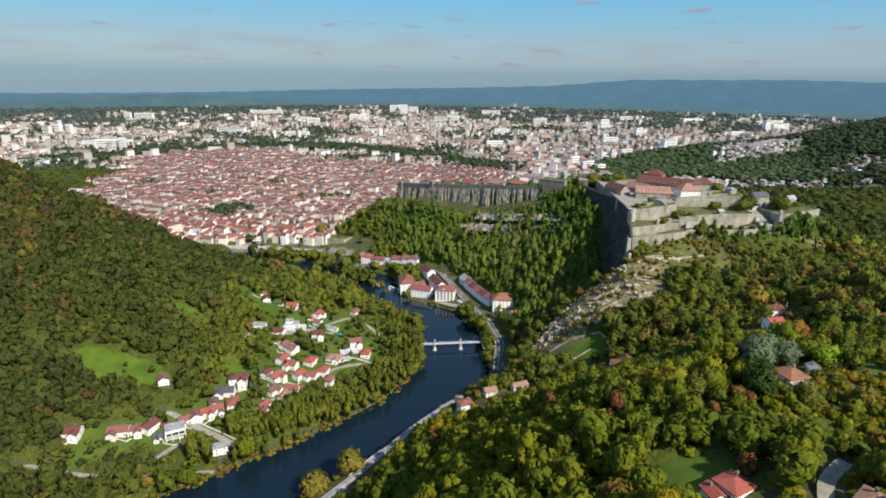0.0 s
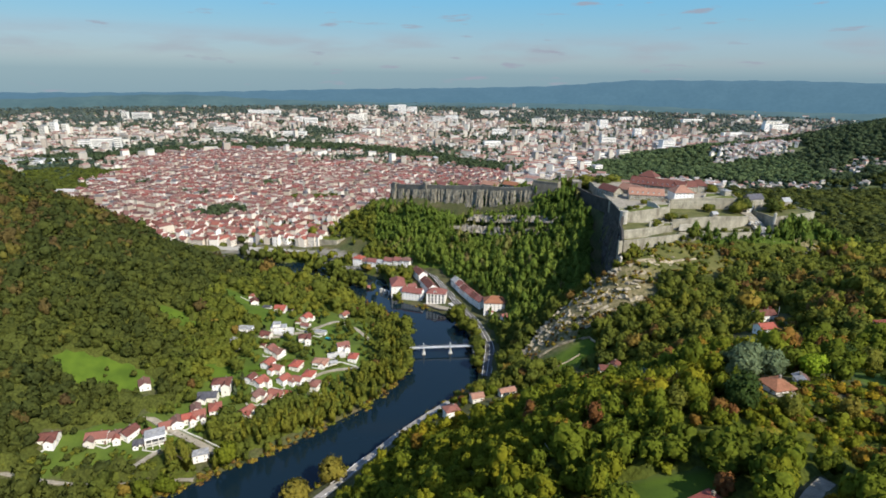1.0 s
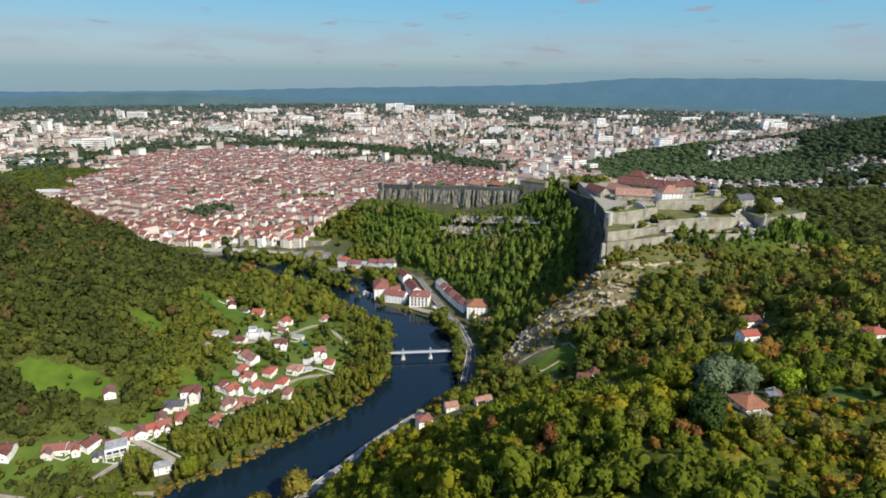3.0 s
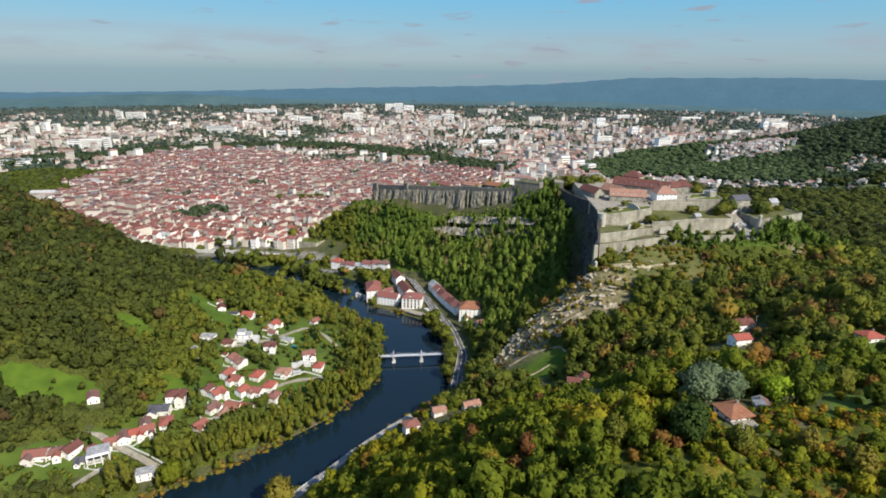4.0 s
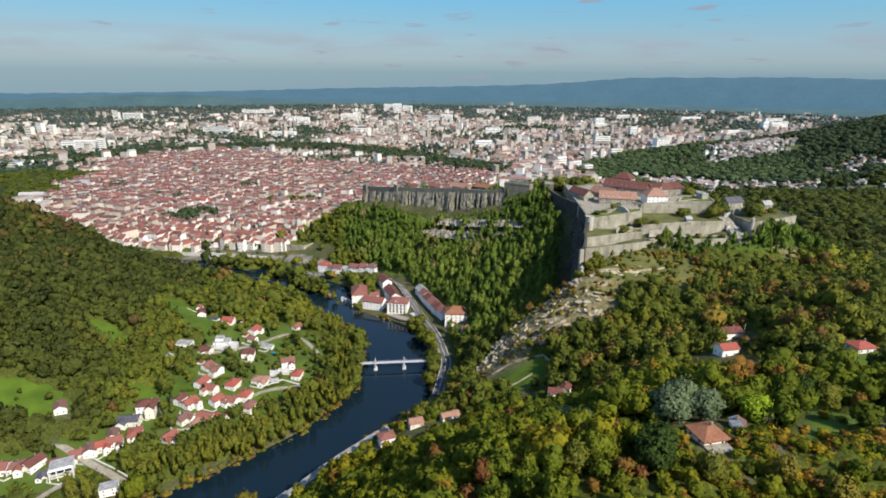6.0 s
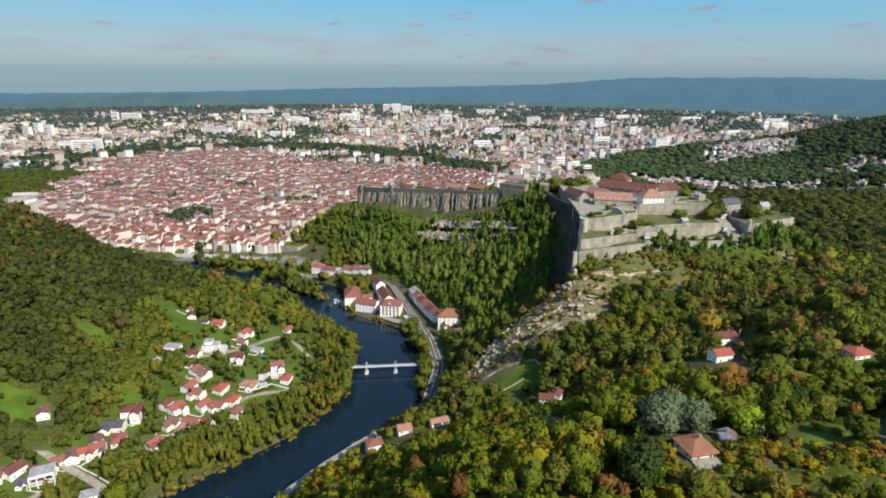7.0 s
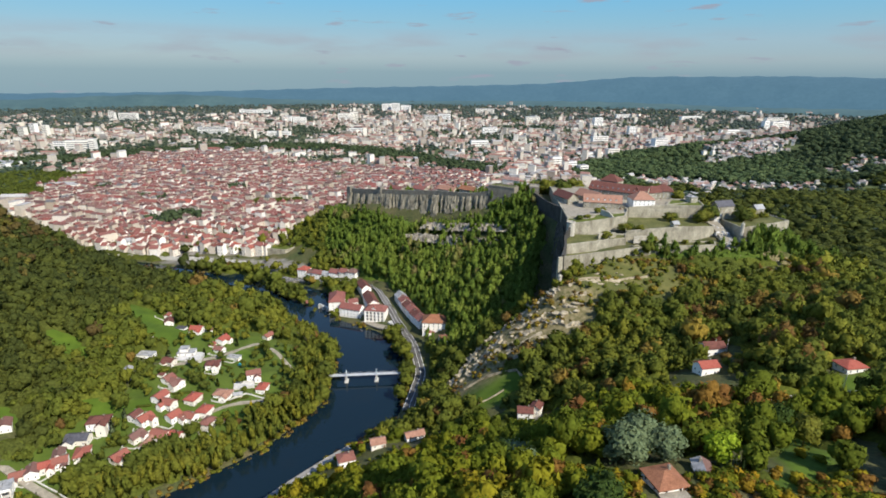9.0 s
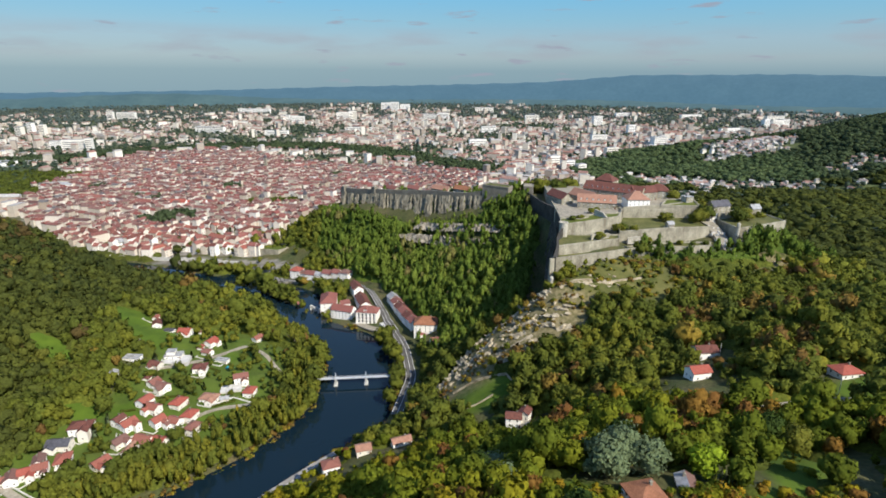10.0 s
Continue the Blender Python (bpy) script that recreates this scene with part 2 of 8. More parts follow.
WHITE_WALL = material("white_render", [(0.0, (0.68, 0.64, 0.56)), (0.4, (0.79, 0.765, 0.71)), (1.0, (0.84, 0.83, 0.80))], 0.5, 0.9, 0.01, by="object", fine_mix=0.12)
ROOF = material("red_roof_tiles", [(0.0, (0.276, 0.085, 0.061)), (0.35, (0.239, 0.090, 0.066)), (0.7, (0.193, 0.090, 0.072)), (1.0, (0.147, 0.085, 0.072))], 0.7, 0.85, 0.06, by="object", fine=6, fine_mix=0.3, bump_scale=3.0)
RED_ROOF = material("bright_red_roof_tiles", [(0.3, (0.26, 0.065, 0.045)), (0.7, (0.32, 0.09, 0.065))], 0.7, 0.85, 0.05, fine_mix=0.2, bump_scale=3.0)
ORANGE_ROOF = material("sunlit_clay_roof_tiles", [(0.3, (0.25, 0.13, 0.09)), (0.7, (0.34, 0.19, 0.135))], 0.5, 0.85, 0.05, fine_mix=0.25, bump_scale=3.0)
PYRAMID_ROOF = material("orange_brown_roof_tiles", [(0.3, (0.20, 0.085, 0.045)), (0.7, (0.28, 0.125, 0.07))], 0.5, 0.85, 0.05, fine_mix=0.3, bump_scale=3.0)
BROWN_ROOF = material("dark_red_barrack_tiles", [(0.3, (0.10, 0.040, 0.032)), (0.7, (0.155, 0.060, 0.046))], 0.5, 0.85, 0.05, fine_mix=0.3, bump_scale=3.0)
GREY_ROOF = material("grey_flat_roofing", [(0.3, (0.2, 0.205, 0.21)), (0.7, (0.38, 0.385, 0.39))], 0.4, 0.8, fine_mix=0.2)
SLATE = material("dark_slate", [(0.3, (0.05, 0.05, 0.06)), (0.7, (0.1, 0.1, 0.115))], 0.5, 0.6, fine_mix=0.2)
TOWN_WALL = material("town_house_walls", [(0.0, (0.313, 0.255, 0.198)), (0.3, (0.460, 0.400, 0.324)), (0.6, (0.589, 0.537, 0.450)), (1.0, (0.699, 0.664, 0.612))], 0.2, 0.9, by="tint", fine_mix=0.15)
TOWN_FRONT = material("cream_town_walls", [(0.0, (0.46, 0.39, 0.31)), (0.4, (0.60, 0.54, 0.46)), (0.7, (0.70, 0.65, 0.57)), (1.0, (0.80, 0.78, 0.73))], 0.3, 0.9, by="object", fine_mix=0.15)
TOWN_ROOF = material("town_roof_tiles", [(0.0, (0.205, 0.066, 0.056)), (0.3, (0.170, 0.080, 0.070)), (0.55, (0.205, 0.112, 0.096)), (0.75, (0.100, 0.054, 0.050)), (0.9, (0.270, 0.185, 0.155)), (1.0, (0.120, 0.115, 0.118))], 0.25, 0.85, by="tint", fine_mix=0.3)
CITY_WALL = material("city_block_walls", [(0.0, (0.24, 0.20, 0.165)), (0.4, (0.40, 0.352, 0.295)), (0.75, (0.56, 0.515, 0.44)), (1.0, (0.70, 0.67, 0.60))], 0.05, 0.9, by="tint", fine_mix=0.15)
CITY_ROOF = material("city_block_roofs", [(0.0, (0.24, 0.12, 0.095)), (0.45, (0.28, 0.18, 0.15)), (0.6, (0.24, 0.23, 0.22)), (1.0, (0.42, 0.41, 0.40))], 0.05, 0.9, by="tint", fine_mix=0.2)
DUSK_ROOF = material("dusky_pink_red_tiles", [(0.0, (0.20, 0.075, 0.062)), (0.5, (0.245, 0.098, 0.080)), (1.0, (0.17, 0.070, 0.060))], 0.7, 0.85, 0.06, by="object", fine=6, fine_mix=0.3, bump_scale=3.0)
WINDOW = material("window_glass", [(0.3, (0.02, 0.025, 0.03)), (0.7, (0.05, 0.055, 0.065))], 0.3, 0.12, spec=0.6)
FRAME = material("white_window_frame", [(0.3, (0.7, 0.7, 0.68)), (0.7, (0.8, 0.8, 0.79))], 0.3, 0.5)
CONCRETE = material("pale_concrete", [(0.3, (0.42, 0.41, 0.38)), (0.7, (0.58, 0.57, 0.54))], 0.3, 0.9, 0.01, fine_mix=0.15)
STEEL = material("painted_white_steel", [(0.3, (0.48, 0.5, 0.52)), (0.7, (0.6, 0.62, 0.64))], 0.4, 0.5, metal=0.2)
POOL = material("turquoise_pool_water", [(0.3, (0.03, 0.34, 0.36)), (0.7, (0.05, 0.42, 0.42))], 0.3, 0.1)
SHUTTER = material("brown_wood", [(0.3, (0.11, 0.055, 0.03)), (0.7, (0.17, 0.09, 0.05))], 1.5, 0.8, fine_mix=0.25)
# wooded hills beyond the town; distance haze is painted as a blue glow
def hill_material(name, dark, light, haze_glow):
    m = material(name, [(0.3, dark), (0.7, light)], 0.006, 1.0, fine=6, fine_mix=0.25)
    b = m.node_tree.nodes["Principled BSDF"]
    b.inputs["Emission Color"].default_value, b.inputs["Emission Strength"].default_value = (*haze_glow, 1), 1.0
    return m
FAR_HILL = hill_material("hazed_far_hills", (0.012, 0.022, 0.03), (0.02, 0.034, 0.042), (0.042, 0.102, 0.148))
NEAR_HILL = hill_material("hazed_near_hills", (0.014, 0.024, 0.02), (0.03, 0.045, 0.035), (0.036, 0.080, 0.104))


def ground_material():
    """Grass, woodland floor, bare limestone and town paving, by the land cover stored on the ground."""
    m = material("ground_cover", [(0.3, (0.045, 0.06, 0.018)), (0.55, (0.075, 0.075, 0.028)), (0.8, (0.12, 0.095, 0.05))], 0.06, 0.95, 0.25, fine=9, fine_mix=0.35, bump_scale=0.5)
    n, l = m.node_tree.nodes, m.node_tree.links
    b = n["Principled BSDF"]
    last = b.inputs["Base Color"].links[0].from_socket
    nz = n.new("ShaderNodeTexNoise")
    nz.inputs["Scale"].default_value, nz.inputs["Detail"].default_value = 0.09, 6.0
    geo = n.new("ShaderNodeNewGeometry")
    l.new(geo.outputs["Position"], nz.inputs["Vector"])
    rough_nz = n.new("ShaderNodeTexNoise")
    rough_nz.inputs["Scale"].default_value, rough_nz.inputs["Detail"].default_value, rough_nz.inputs["Roughness"].default_value = 0.28, 8.0, 0.7
    l.new(geo.outputs["Position"], rough_nz.inputs["Vector"])
    for cover, low, high in (("grass", (0.050, 0.090, 0.006), (0.082, 0.134, 0.010)), ("dry", (0.055, 0.068, 0.014), (0.125, 0.118, 0.036)),
                             ("bare", (0.075, 0.075, 0.022), (0.29, 0.235, 0.13)), ("town", (0.13, 0.125, 0.11), (0.27, 0.25, 0.22)), ("field", (0.05, 0.075, 0.025), (0.085, 0.10, 0.035))):
        a = n.new("ShaderNodeAttribute")
        a.attribute_name = cover
        r = n.new("ShaderNodeValToRGB")
        r.color_ramp.elements[0].position, r.color_ramp.elements[1].position = 0.35, 0.68
        r.color_ramp.elements[0].color, r.color_ramp.elements[1].color = (*low, 1), (*high, 1)
        l.new((rough_nz if cover == "bare" else nz).outputs["Fac"], r.inputs["Fac"])
        mix = n.new("ShaderNodeMixRGB")
        l.new(a.outputs["Fac"], mix.inputs["Fac"])
        l.new(last, mix.inputs["Color1"])
        l.new(r.outputs["Color"], mix.inputs["Color2"])
        last = mix.outputs["Color"]
    l.new(last, b.inputs["Base Color"])
    return m


def water_material():
    m = bpy.data.materials.new("river_water")
    m.use_nodes = True
    n, l = m.node_tree.nodes, m.node_tree.links
    b = n["Principled BSDF"]
    b.inputs["Base Color"].default_value = (0.005, 0.014, 0.022, 1)
    b.inputs["Roughness"].default_value, b.inputs["IOR"].default_value = 0.05, 1.33
    geo = n.new("ShaderNodeNewGeometry")
    w = n.new("ShaderNodeTexNoise")
    w.inputs["Scale"].default_value, w.inputs["Detail"].default_value = 0.35, 4.0
    bp = n.new("ShaderNodeBump")
    bp.inputs["Strength"].default_value, bp.inputs["Distance"].default_value = 0.22, 0.08
    l.new(geo.outputs["Position"], w.inputs["Vector"])
    l.new(w.outputs["Fac"], bp.inputs["Height"])
    l.new(bp.outputs["Normal"], b.inputs["Normal"])
    return m


# ---------------------------------------------------------------- the lie of the land, in metres
# the river and the mill channel: middle line and half width
RIVER = [(-420, -400, 24), (-260, -280, 25), (-150, -207, 26), (-96, -168, 26), (-58, -136, 25), (-27, -104, 22), (-6, -76, 25), (17, -40, 29), (18, 0, 31), (16, 35, 29), (0, 75, 25), (-33, 104, 17), (-70, 138, 15.5), (-118, 180, 15), (-190, 235, 17), (-330, 285, 24), (-520, 310, 28), (-760, 420, 28)]
CANAL = [(-46, 138, 5), (-51, 164, 7), (-62, 194, 11), (-88, 212, 9), (-130, 232, 8), (-180, 256, 7)]
# ridges, slopes and shelves: lines on the ground with their height above the river
RIVER_LINE = [(-420, -400, 1), (-260, -275, 1), (-150, -201, 1), (-44, -110, 1), (17, -40, 1), (16, 35, 1), (-34, 116, 1), (-128, 195, 1), (-330, 285, 1), (-520, 310, 1)]
VILLAGE_SHELF = [(-215, -165, 9), (-160, -125, 9), (-110, -85, 8), (-70, -45, 7), (-55, 0, 7), (-60, 50, 6), (-100, 105, 6), (-150, 160, 4), (-210, 205, 3)]
VILLAGE_BACK = [(-228, -130, 20), (-195, -85, 20), (-160, -50, 18), (-135, 0, 17), (-140, 50, 17), (-175, 110, 14), (-205, 160, 12)]
WEST_SLOPE = [(-300, -170, 48), (-262, -110, 40), (-244, -75, 37), (-224, -29, 39), (-225, 20, 42), (-240, 70, 47), (-262, 120, 36), (-250, 190, 14)]
WEST_SHOULDER = [(-330, -190, 70), (-290, -80, 70), (-275, 0, 64), (-315, 15, 80), (-300, 90, 66), (-330, 160, 63)]
WEST_CREST = [(-240, 170, 22), (-330, 172, 62), (-396, 195, 84), (-520, 240, 118), (-700, 230, 170), (-700, 0, 200), (-560, -100, 170), (-430, -60, 118)]
WEST_BACK = [(-330, 250, 14), (-480, 300, 20), (-660, 380, 30), (-900, 480, 40)]
QUAY = [(-95, -215, 6), (-70, -175, 6), (-12, -125, 7), (25, -92, 7), (60, -45, 6), (66, 0, 6), (62, 40, 6), (42, 95, 6), (15, 140, 6), (-20, 190, 7), (-60, 240, 7), (-95, 285, 7), (-150, 320, 6)]
NEAR_SLOPE = [(-75, -270, 30), (-58, -240, 22), (-36, -210, 22), (0, -188, 34), (20, -128, 21), (30, -112, 27), (20, -158, 29), (50, -160, 42), (92, -150, 46)]
NEAR_MID = [(-20, -300, 78), (43, -259, 98), (61, -285, 121), (78, -296, 134), (107, -267, 129), (132, -127, 48), (125, -152, 54), (110, -190, 80)]
NEAR_TOP = [(101, -326, 142), (139, -284, 137), (154, -276, 136), (168, -300, 137), (152, -313, 134), (240, -330, 145), (60, -390, 150), (0, -470, 160), (200, -480, 160)]
SADDLE = [(184, -160, 84), (222, -148, 93), (252, -177, 103), (258, -145, 102), (286, -169, 107), (312, -120, 107), (253, -103, 86), (188, -109, 74)]
EAST_SIDE = [(352, -9, 86), (385, -46, 92), (400, -140, 108), (420, -260, 120), (431, 52, 84), (470, -20, 72), (540, 40, 45), (520, -160, 80)]
CITADEL_FOOT = [(173, -23, 103), (186, -14, 106.5), (205, -4, 107), (223, 3, 107), (240, 11, 107.5), (262, 22, 107), (285, 33, 105), (330, 32, 104), (360, 46, 106), (390, 48, 104)]
CITADEL_SLOPE = [(207, -17, 99.5), (228, -15, 98.5), (255, -5, 99.5), (274, 8, 102), (283, -41, 88)]
SPINE = [(70, -52, 10), (95, -64, 29), (129, -85, 55), (155, -66, 71), (180, -44, 90), (175, -31, 97)]
SPINE_CREST = [(158, -20, 82), (143, -18, 72), (126, -20, 58), (110, -26, 46), (96, -36, 33), (82, -46, 19)]
RAVINE = [(66, 20, 7), (92, -8, 13), (113, 30, 31), (135, 10, 40), (158, 10, 58), (160, 70, 66), (168, 108, 76), (180, 130, 92)]
WOOD_SLOPE = [(32, 199, 15), (39, 264, 41), (100, 177, 46), (120, 86, 43), (60, 120, 16), (-58, 324, 37), (-40, 270, 17), (79, 47, 9)]
WOOD_UPPER = [(104, 239, 77), (147, 180, 70), (168, 160, 86), (195, 169, 108), (60, 290, 80), (-20, 335, 68), (-75, 370, 52)]
RIDGE = [(198, 60, 112), (192, 205, 114), (150, 240, 105), (100, 275, 92), (60, 305, 88), (10, 345, 80), (-46, 389, 68), (-110, 410, 30), (-140, 380, 12)]
PLATEAU = [(192, 45, 112), (250, 75, 110), (300, 130, 114), (250, 160, 116), (230, 240, 110), (340, 110, 108), (400, 75, 104)]
NORTH_SIDE = [(150, 330, 70), (60, 390, 50), (-40, 450, 30), (260, 330, 70), (360, 240, 90), (450, 160, 60)]
PLAIN = [(-300, 360, 7), (-220, 340, 7), (-500, 520, 8), (-300, 700, 8), (0, 520, 9), (200, 520, 8), (420, 420, 10), (600, 250, 12), (700, 60, 14), (640, -200, 60), (650, -420, 110), (-900, 800, 8), (-1100, 300, 90), (-900, -300, 210), (-500, -480, 150), (-250, -520, 120)]
LANDFORMS = (RIVER_LINE, VILLAGE_SHELF, VILLAGE_BACK, WEST_SLOPE, WEST_SHOULDER, WEST_CREST, WEST_BACK, QUAY, NEAR_SLOPE, NEAR_MID, NEAR_TOP, SADDLE, EAST_SIDE, CITADEL_FOOT, CITADEL_SLOPE, SPINE, SPINE_CREST, RAVINE, WOOD_SLOPE, WOOD_UPPER, RIDGE, PLATEAU, NORTH_SIDE)


def line_points():
    points = []
    for line in LANDFORMS:
        for a, b in zip(line, line[1:]):
            steps = max(1, int(math.hypot(b[0] - a[0], b[1] - a[1]) / 70))
            points += [[a[k] + (b[k] - a[k]) * i / steps for k in range(3)] for i in range(steps)]
        points.append(list(line[-1]))
    return np.array(points + [list(p) for p in PLAIN], float)


LAND = line_points()
SOFT = 22.0
LAND_MEAN = LAND[:, 2].mean()
LAND_WEIGHTS = np.linalg.solve(np.sqrt(((LAND[:, None, :2] - LAND[None, :, :2]) ** 2).sum(-1) + SOFT ** 2) - np.eye(len(LAND)) * 6.0, LAND[:, 2] - LAND_MEAN)


def step(k):
    k = np.clip(k, 0, 1)
    return k * k * (3 - 2 * k)


def off_line(x, y, line):
    """Distance to the edge of a band that runs along line, whose points carry half widths."""
    best = np.full(np.shape(x), 1e9)
    for a, b in zip(line, line[1:]):
        dx, dy = b[0] - a[0], b[1] - a[1]
        t = np.clip(((x - a[0]) * dx + (y - a[1]) * dy) / (dx * dx + dy * dy), 0, 1)
        best = np.minimum(best, np.hypot(x - a[0] - t * dx, y - a[1] - t * dy) - (a[2] + t * (b[2] - a[2])))
    return best


def waves(x, y, size, seed=0.0):
    """Cheap smooth relief between -1 and 1."""
    return (np.sin(x / size + 1.7 * np.sin(y / size * 0.83 + seed) + seed) * np.cos(y / size * 1.13 + 1.3 * np.sin(x / size * 0.71 - seed)))


# hills beyond the valley: centre, radii, height
HILLS = [(1560, 1060, 460, 400, 150), (900, 1170, 230, 95, 30), (640, 520, 160, 160, 22)]


CLIFF_Y, CLIFF_X = [-24, -9, 12, 34, 56, 84, 112, 150], [171, 174, 180, 187, 192, 198, 200, 195]


def height(x, y):
    x, y = np.asarray(x, float), np.asarray(y, float)
    shape = x.shape
    x, y = x.ravel(), y.ravel()
    z = np.full(x.shape, LAND_MEAN)
    for (px, py, _), w in zip(LAND, LAND_WEIGHTS):
        z += w * np.sqrt((x - px) ** 2 + (y - py) ** 2 + SOFT ** 2)
    k = step(np.maximum(np.maximum(-x - 800, x - 560), y - 430) / 260)
    plain = 8 + 0.004 * np.maximum(np.hypot(x, y) - 1500, 0)
    for cx, cy, rx, ry, h in HILLS:
        plain = plain + h * np.exp(-((x - cx) / rx) ** 2 - ((y - cy) / ry) ** 2)
    z = z * (1 - k) + plain * k
    # the sheer drop on the citadel's west side
    u = np.interp(y, CLIFF_Y, CLIFF_X) - x
    floor = np.interp(y, [-24, -8, 12, 34, 60, 86, 112, 150], [88, 74, 62, 60, 66, 76, 88, 104]) + np.maximum(0, 6 - u) * 12 + np.maximum(0, u - 30) * 2
    z = np.where((u > 0) & (u < 48) & (y > -22) & (y < 148), np.minimum(z, floor), z)
    d = off_line(x, y, RIVER)
    z += np.clip((d - 8) / 60, 0, 1) * (1 - k) * (1.3 * waves(x, y, 17) + 0.7 * waves(x, y, 7.3, 2.0))
    z = np.where(d < 300, np.maximum(z, 1.2), z)
    for line in (RIVER, CANAL):
        d = off_line(x, y, line)
        k = step((d + 1) / 7)
        z = np.where(d < 14, z * k - 2.5 * (1 - k), z)
    return z.reshape(shape)


def gz(x, y):
    return float(height(np.array([x]), np.array([y]))[0])


def inside(x, y, poly):
    x, y = np.asarray(x, float), np.asarray(y, float)
    hit = np.zeros(x.shape, bool)
    for (ax, ay), (bx, by) in zip(poly, poly[1:] + poly[:1]):
        hit ^= ((ay > y) != (by > y)) & (x < (bx - ax) * (y - ay) / (by - ay + 1e-12) + ax)
    return hit


def oval(x, y, cx, cy, rx, ry, turn=0):
    c, s = math.cos(radians(turn)), math.sin(radians(turn))
    u, v = (x - cx) * c + (y - cy) * s, -(x - cx) * s + (y - cy) * c
    return np.hypot(u / rx, v / ry)


# open grass: centre, radii, turn
MEADOWS = [(-188, 62, 46, 19, -38), (-243, -93, 30, 16, 12), (-222, -8, 22, 11, -30), (111, -84, 24, 14, -18), (63, -343, 15, 9, 10), (78, -338, 7, 5, 0), (201, -256, 27, 8, 62), (181, -280, 9, 4.5, 0), (122, -273, 7, 5, 0), (147, -289, 7, 3, 0),
           (-58, -40, 12, 8, 0), (-80, -55, 10, 6, 20), (-170, -62, 14, 8, 0), (-100, 30, 14, 8, 0), (245, -205, 20, 8, 0), (300, -190, 26, 16, 0), (-140, -55, 12, 8, 0), (150, -335, 10, 7, 0)]
DRY_SLOPES = [(226, -8, 46, 12, 24), (262, -20, 34, 15, 14), (218, -28, 24, 12, 10), (238, -44, 18, 8, 0), (355, 8, 18, 7, 20), (395, 30, 22, 8, -30)]
BARE_SPOTS = [(138, -46, 36, 20, 22), (168, -48, 20, 17, 20), (108, -46, 20, 9, 32), (184, -46, 15, 8, 20), (140, -104, 5, 3, 0), (95, -63, 16, 4, 30), (390, 20, 34, 7, -30), (250, -180, 7, 4, 20)]
CITADEL_AREA = [(170, -14), (277, 30), (322, 34), (345, 42), (408, 70), (404, 125), (350, 170), (280, 215), (205, 240), (140, 245), (190, 200), (188, 45)]
VILLAGE_AREA = [(-250, -190), (-60, -75), (-38, -20), (-55, 55), (-110, 90), (-165, 80), (-155, -10), (-168, -62), (-190, -108), (-245, -150)]
OLD_TOWN = [(-757, 678), (-612, 516), (-466, 385), (-346, 320), (-250, 330), (-152, 322), (-135, 443), (-70, 560), (0, 640), (172, 700), (230, 900), (120, 960), (-113, 1010), (-259, 1090), (-419, 1210), (-574, 1275), (-744, 1199), (-798, 1054), (-806, 829)]
# groves within the town: centre and radius
GROVES = [(-388, 520, 20), (-362, 522, 20), (-338, 524, 16), (-372, 496, 11), (-240, 390, 16), (-222, 402, 14), (-250, 628, 20), (-222, 630, 22), (-190, 632, 20), (-613, 748, 15), (-342, 752, 17), (-484, 656, 13), (-440, 640, 8), (-860, 820, 110), (-770, 680, 60), (-755, 890, 40), (-300, 1075, 12), (-140, 900, 12)]
RIVER_ROAD = [(-82, -219, 3.8), (-54, -188, 3.8), (-41, -171, 3.8), (-31, -157, 3.8), (-20, -140, 3.8), (-7, -126, 3.8), (20, -106, 3.6)]
MAIN_ROAD = [(56, -52, 6.5), (61, -25, 6.5), (66, 2, 6.5), (62, 30, 6.5), (58, 55, 6.5), (49, 82, 6.5), (39, 106, 6), (31, 132, 5.5), (14, 174, 5), (-14, 206, 5), (-60, 224, 4.5), (-105, 240, 4.5), (-150, 268, 4.5)]
LANES = [[(-206, -117, 2.4), (-194, -122, 2.4), (-178, -130, 2.4), (-159, -138.5, 2.4), (-134, -152, 2.4)], [(-262, -186, 1.3), (-230, -182, 1.3), (-200, -179, 1.3), (-176, -173, 1.3), (-150, -170, 1.2)], [(-192, -164, 1.8), (-186, -154, 1.8), (-182, -148, 1.8)], [(-100, -62, 1.8), (-85, -45, 1.8), (-58, -35, 1.8)],
         [(-150, -5, 1.8), (-120, 15, 1.8), (-90, 55, 1.8), (-70, 40, 1.8), (-48, 10, 1.8)], [(230, -195, 2), (262, -190, 2), (300, -205, 2), (340, -215, 2)], [(93, -364, 2.0), (97, -357, 2.0), (102, -352, 2.0), (112, -346, 2.0)]]
EAST_LANE = [(598, 275, 3), (603, 240, 4), (613, 221, 6), (632, 215, 6), (660, 206, 5)]
LANES.append(EAST_LANE)
MILL_YARD = [(2, 115, 3), (12, 106, 4), (22, 98, 4.5), (32, 93, 4), (44, 87, 3)]
LANES.append(MILL_YARD)
ROADS = [RIVER_ROAD, MAIN_ROAD] + LANES


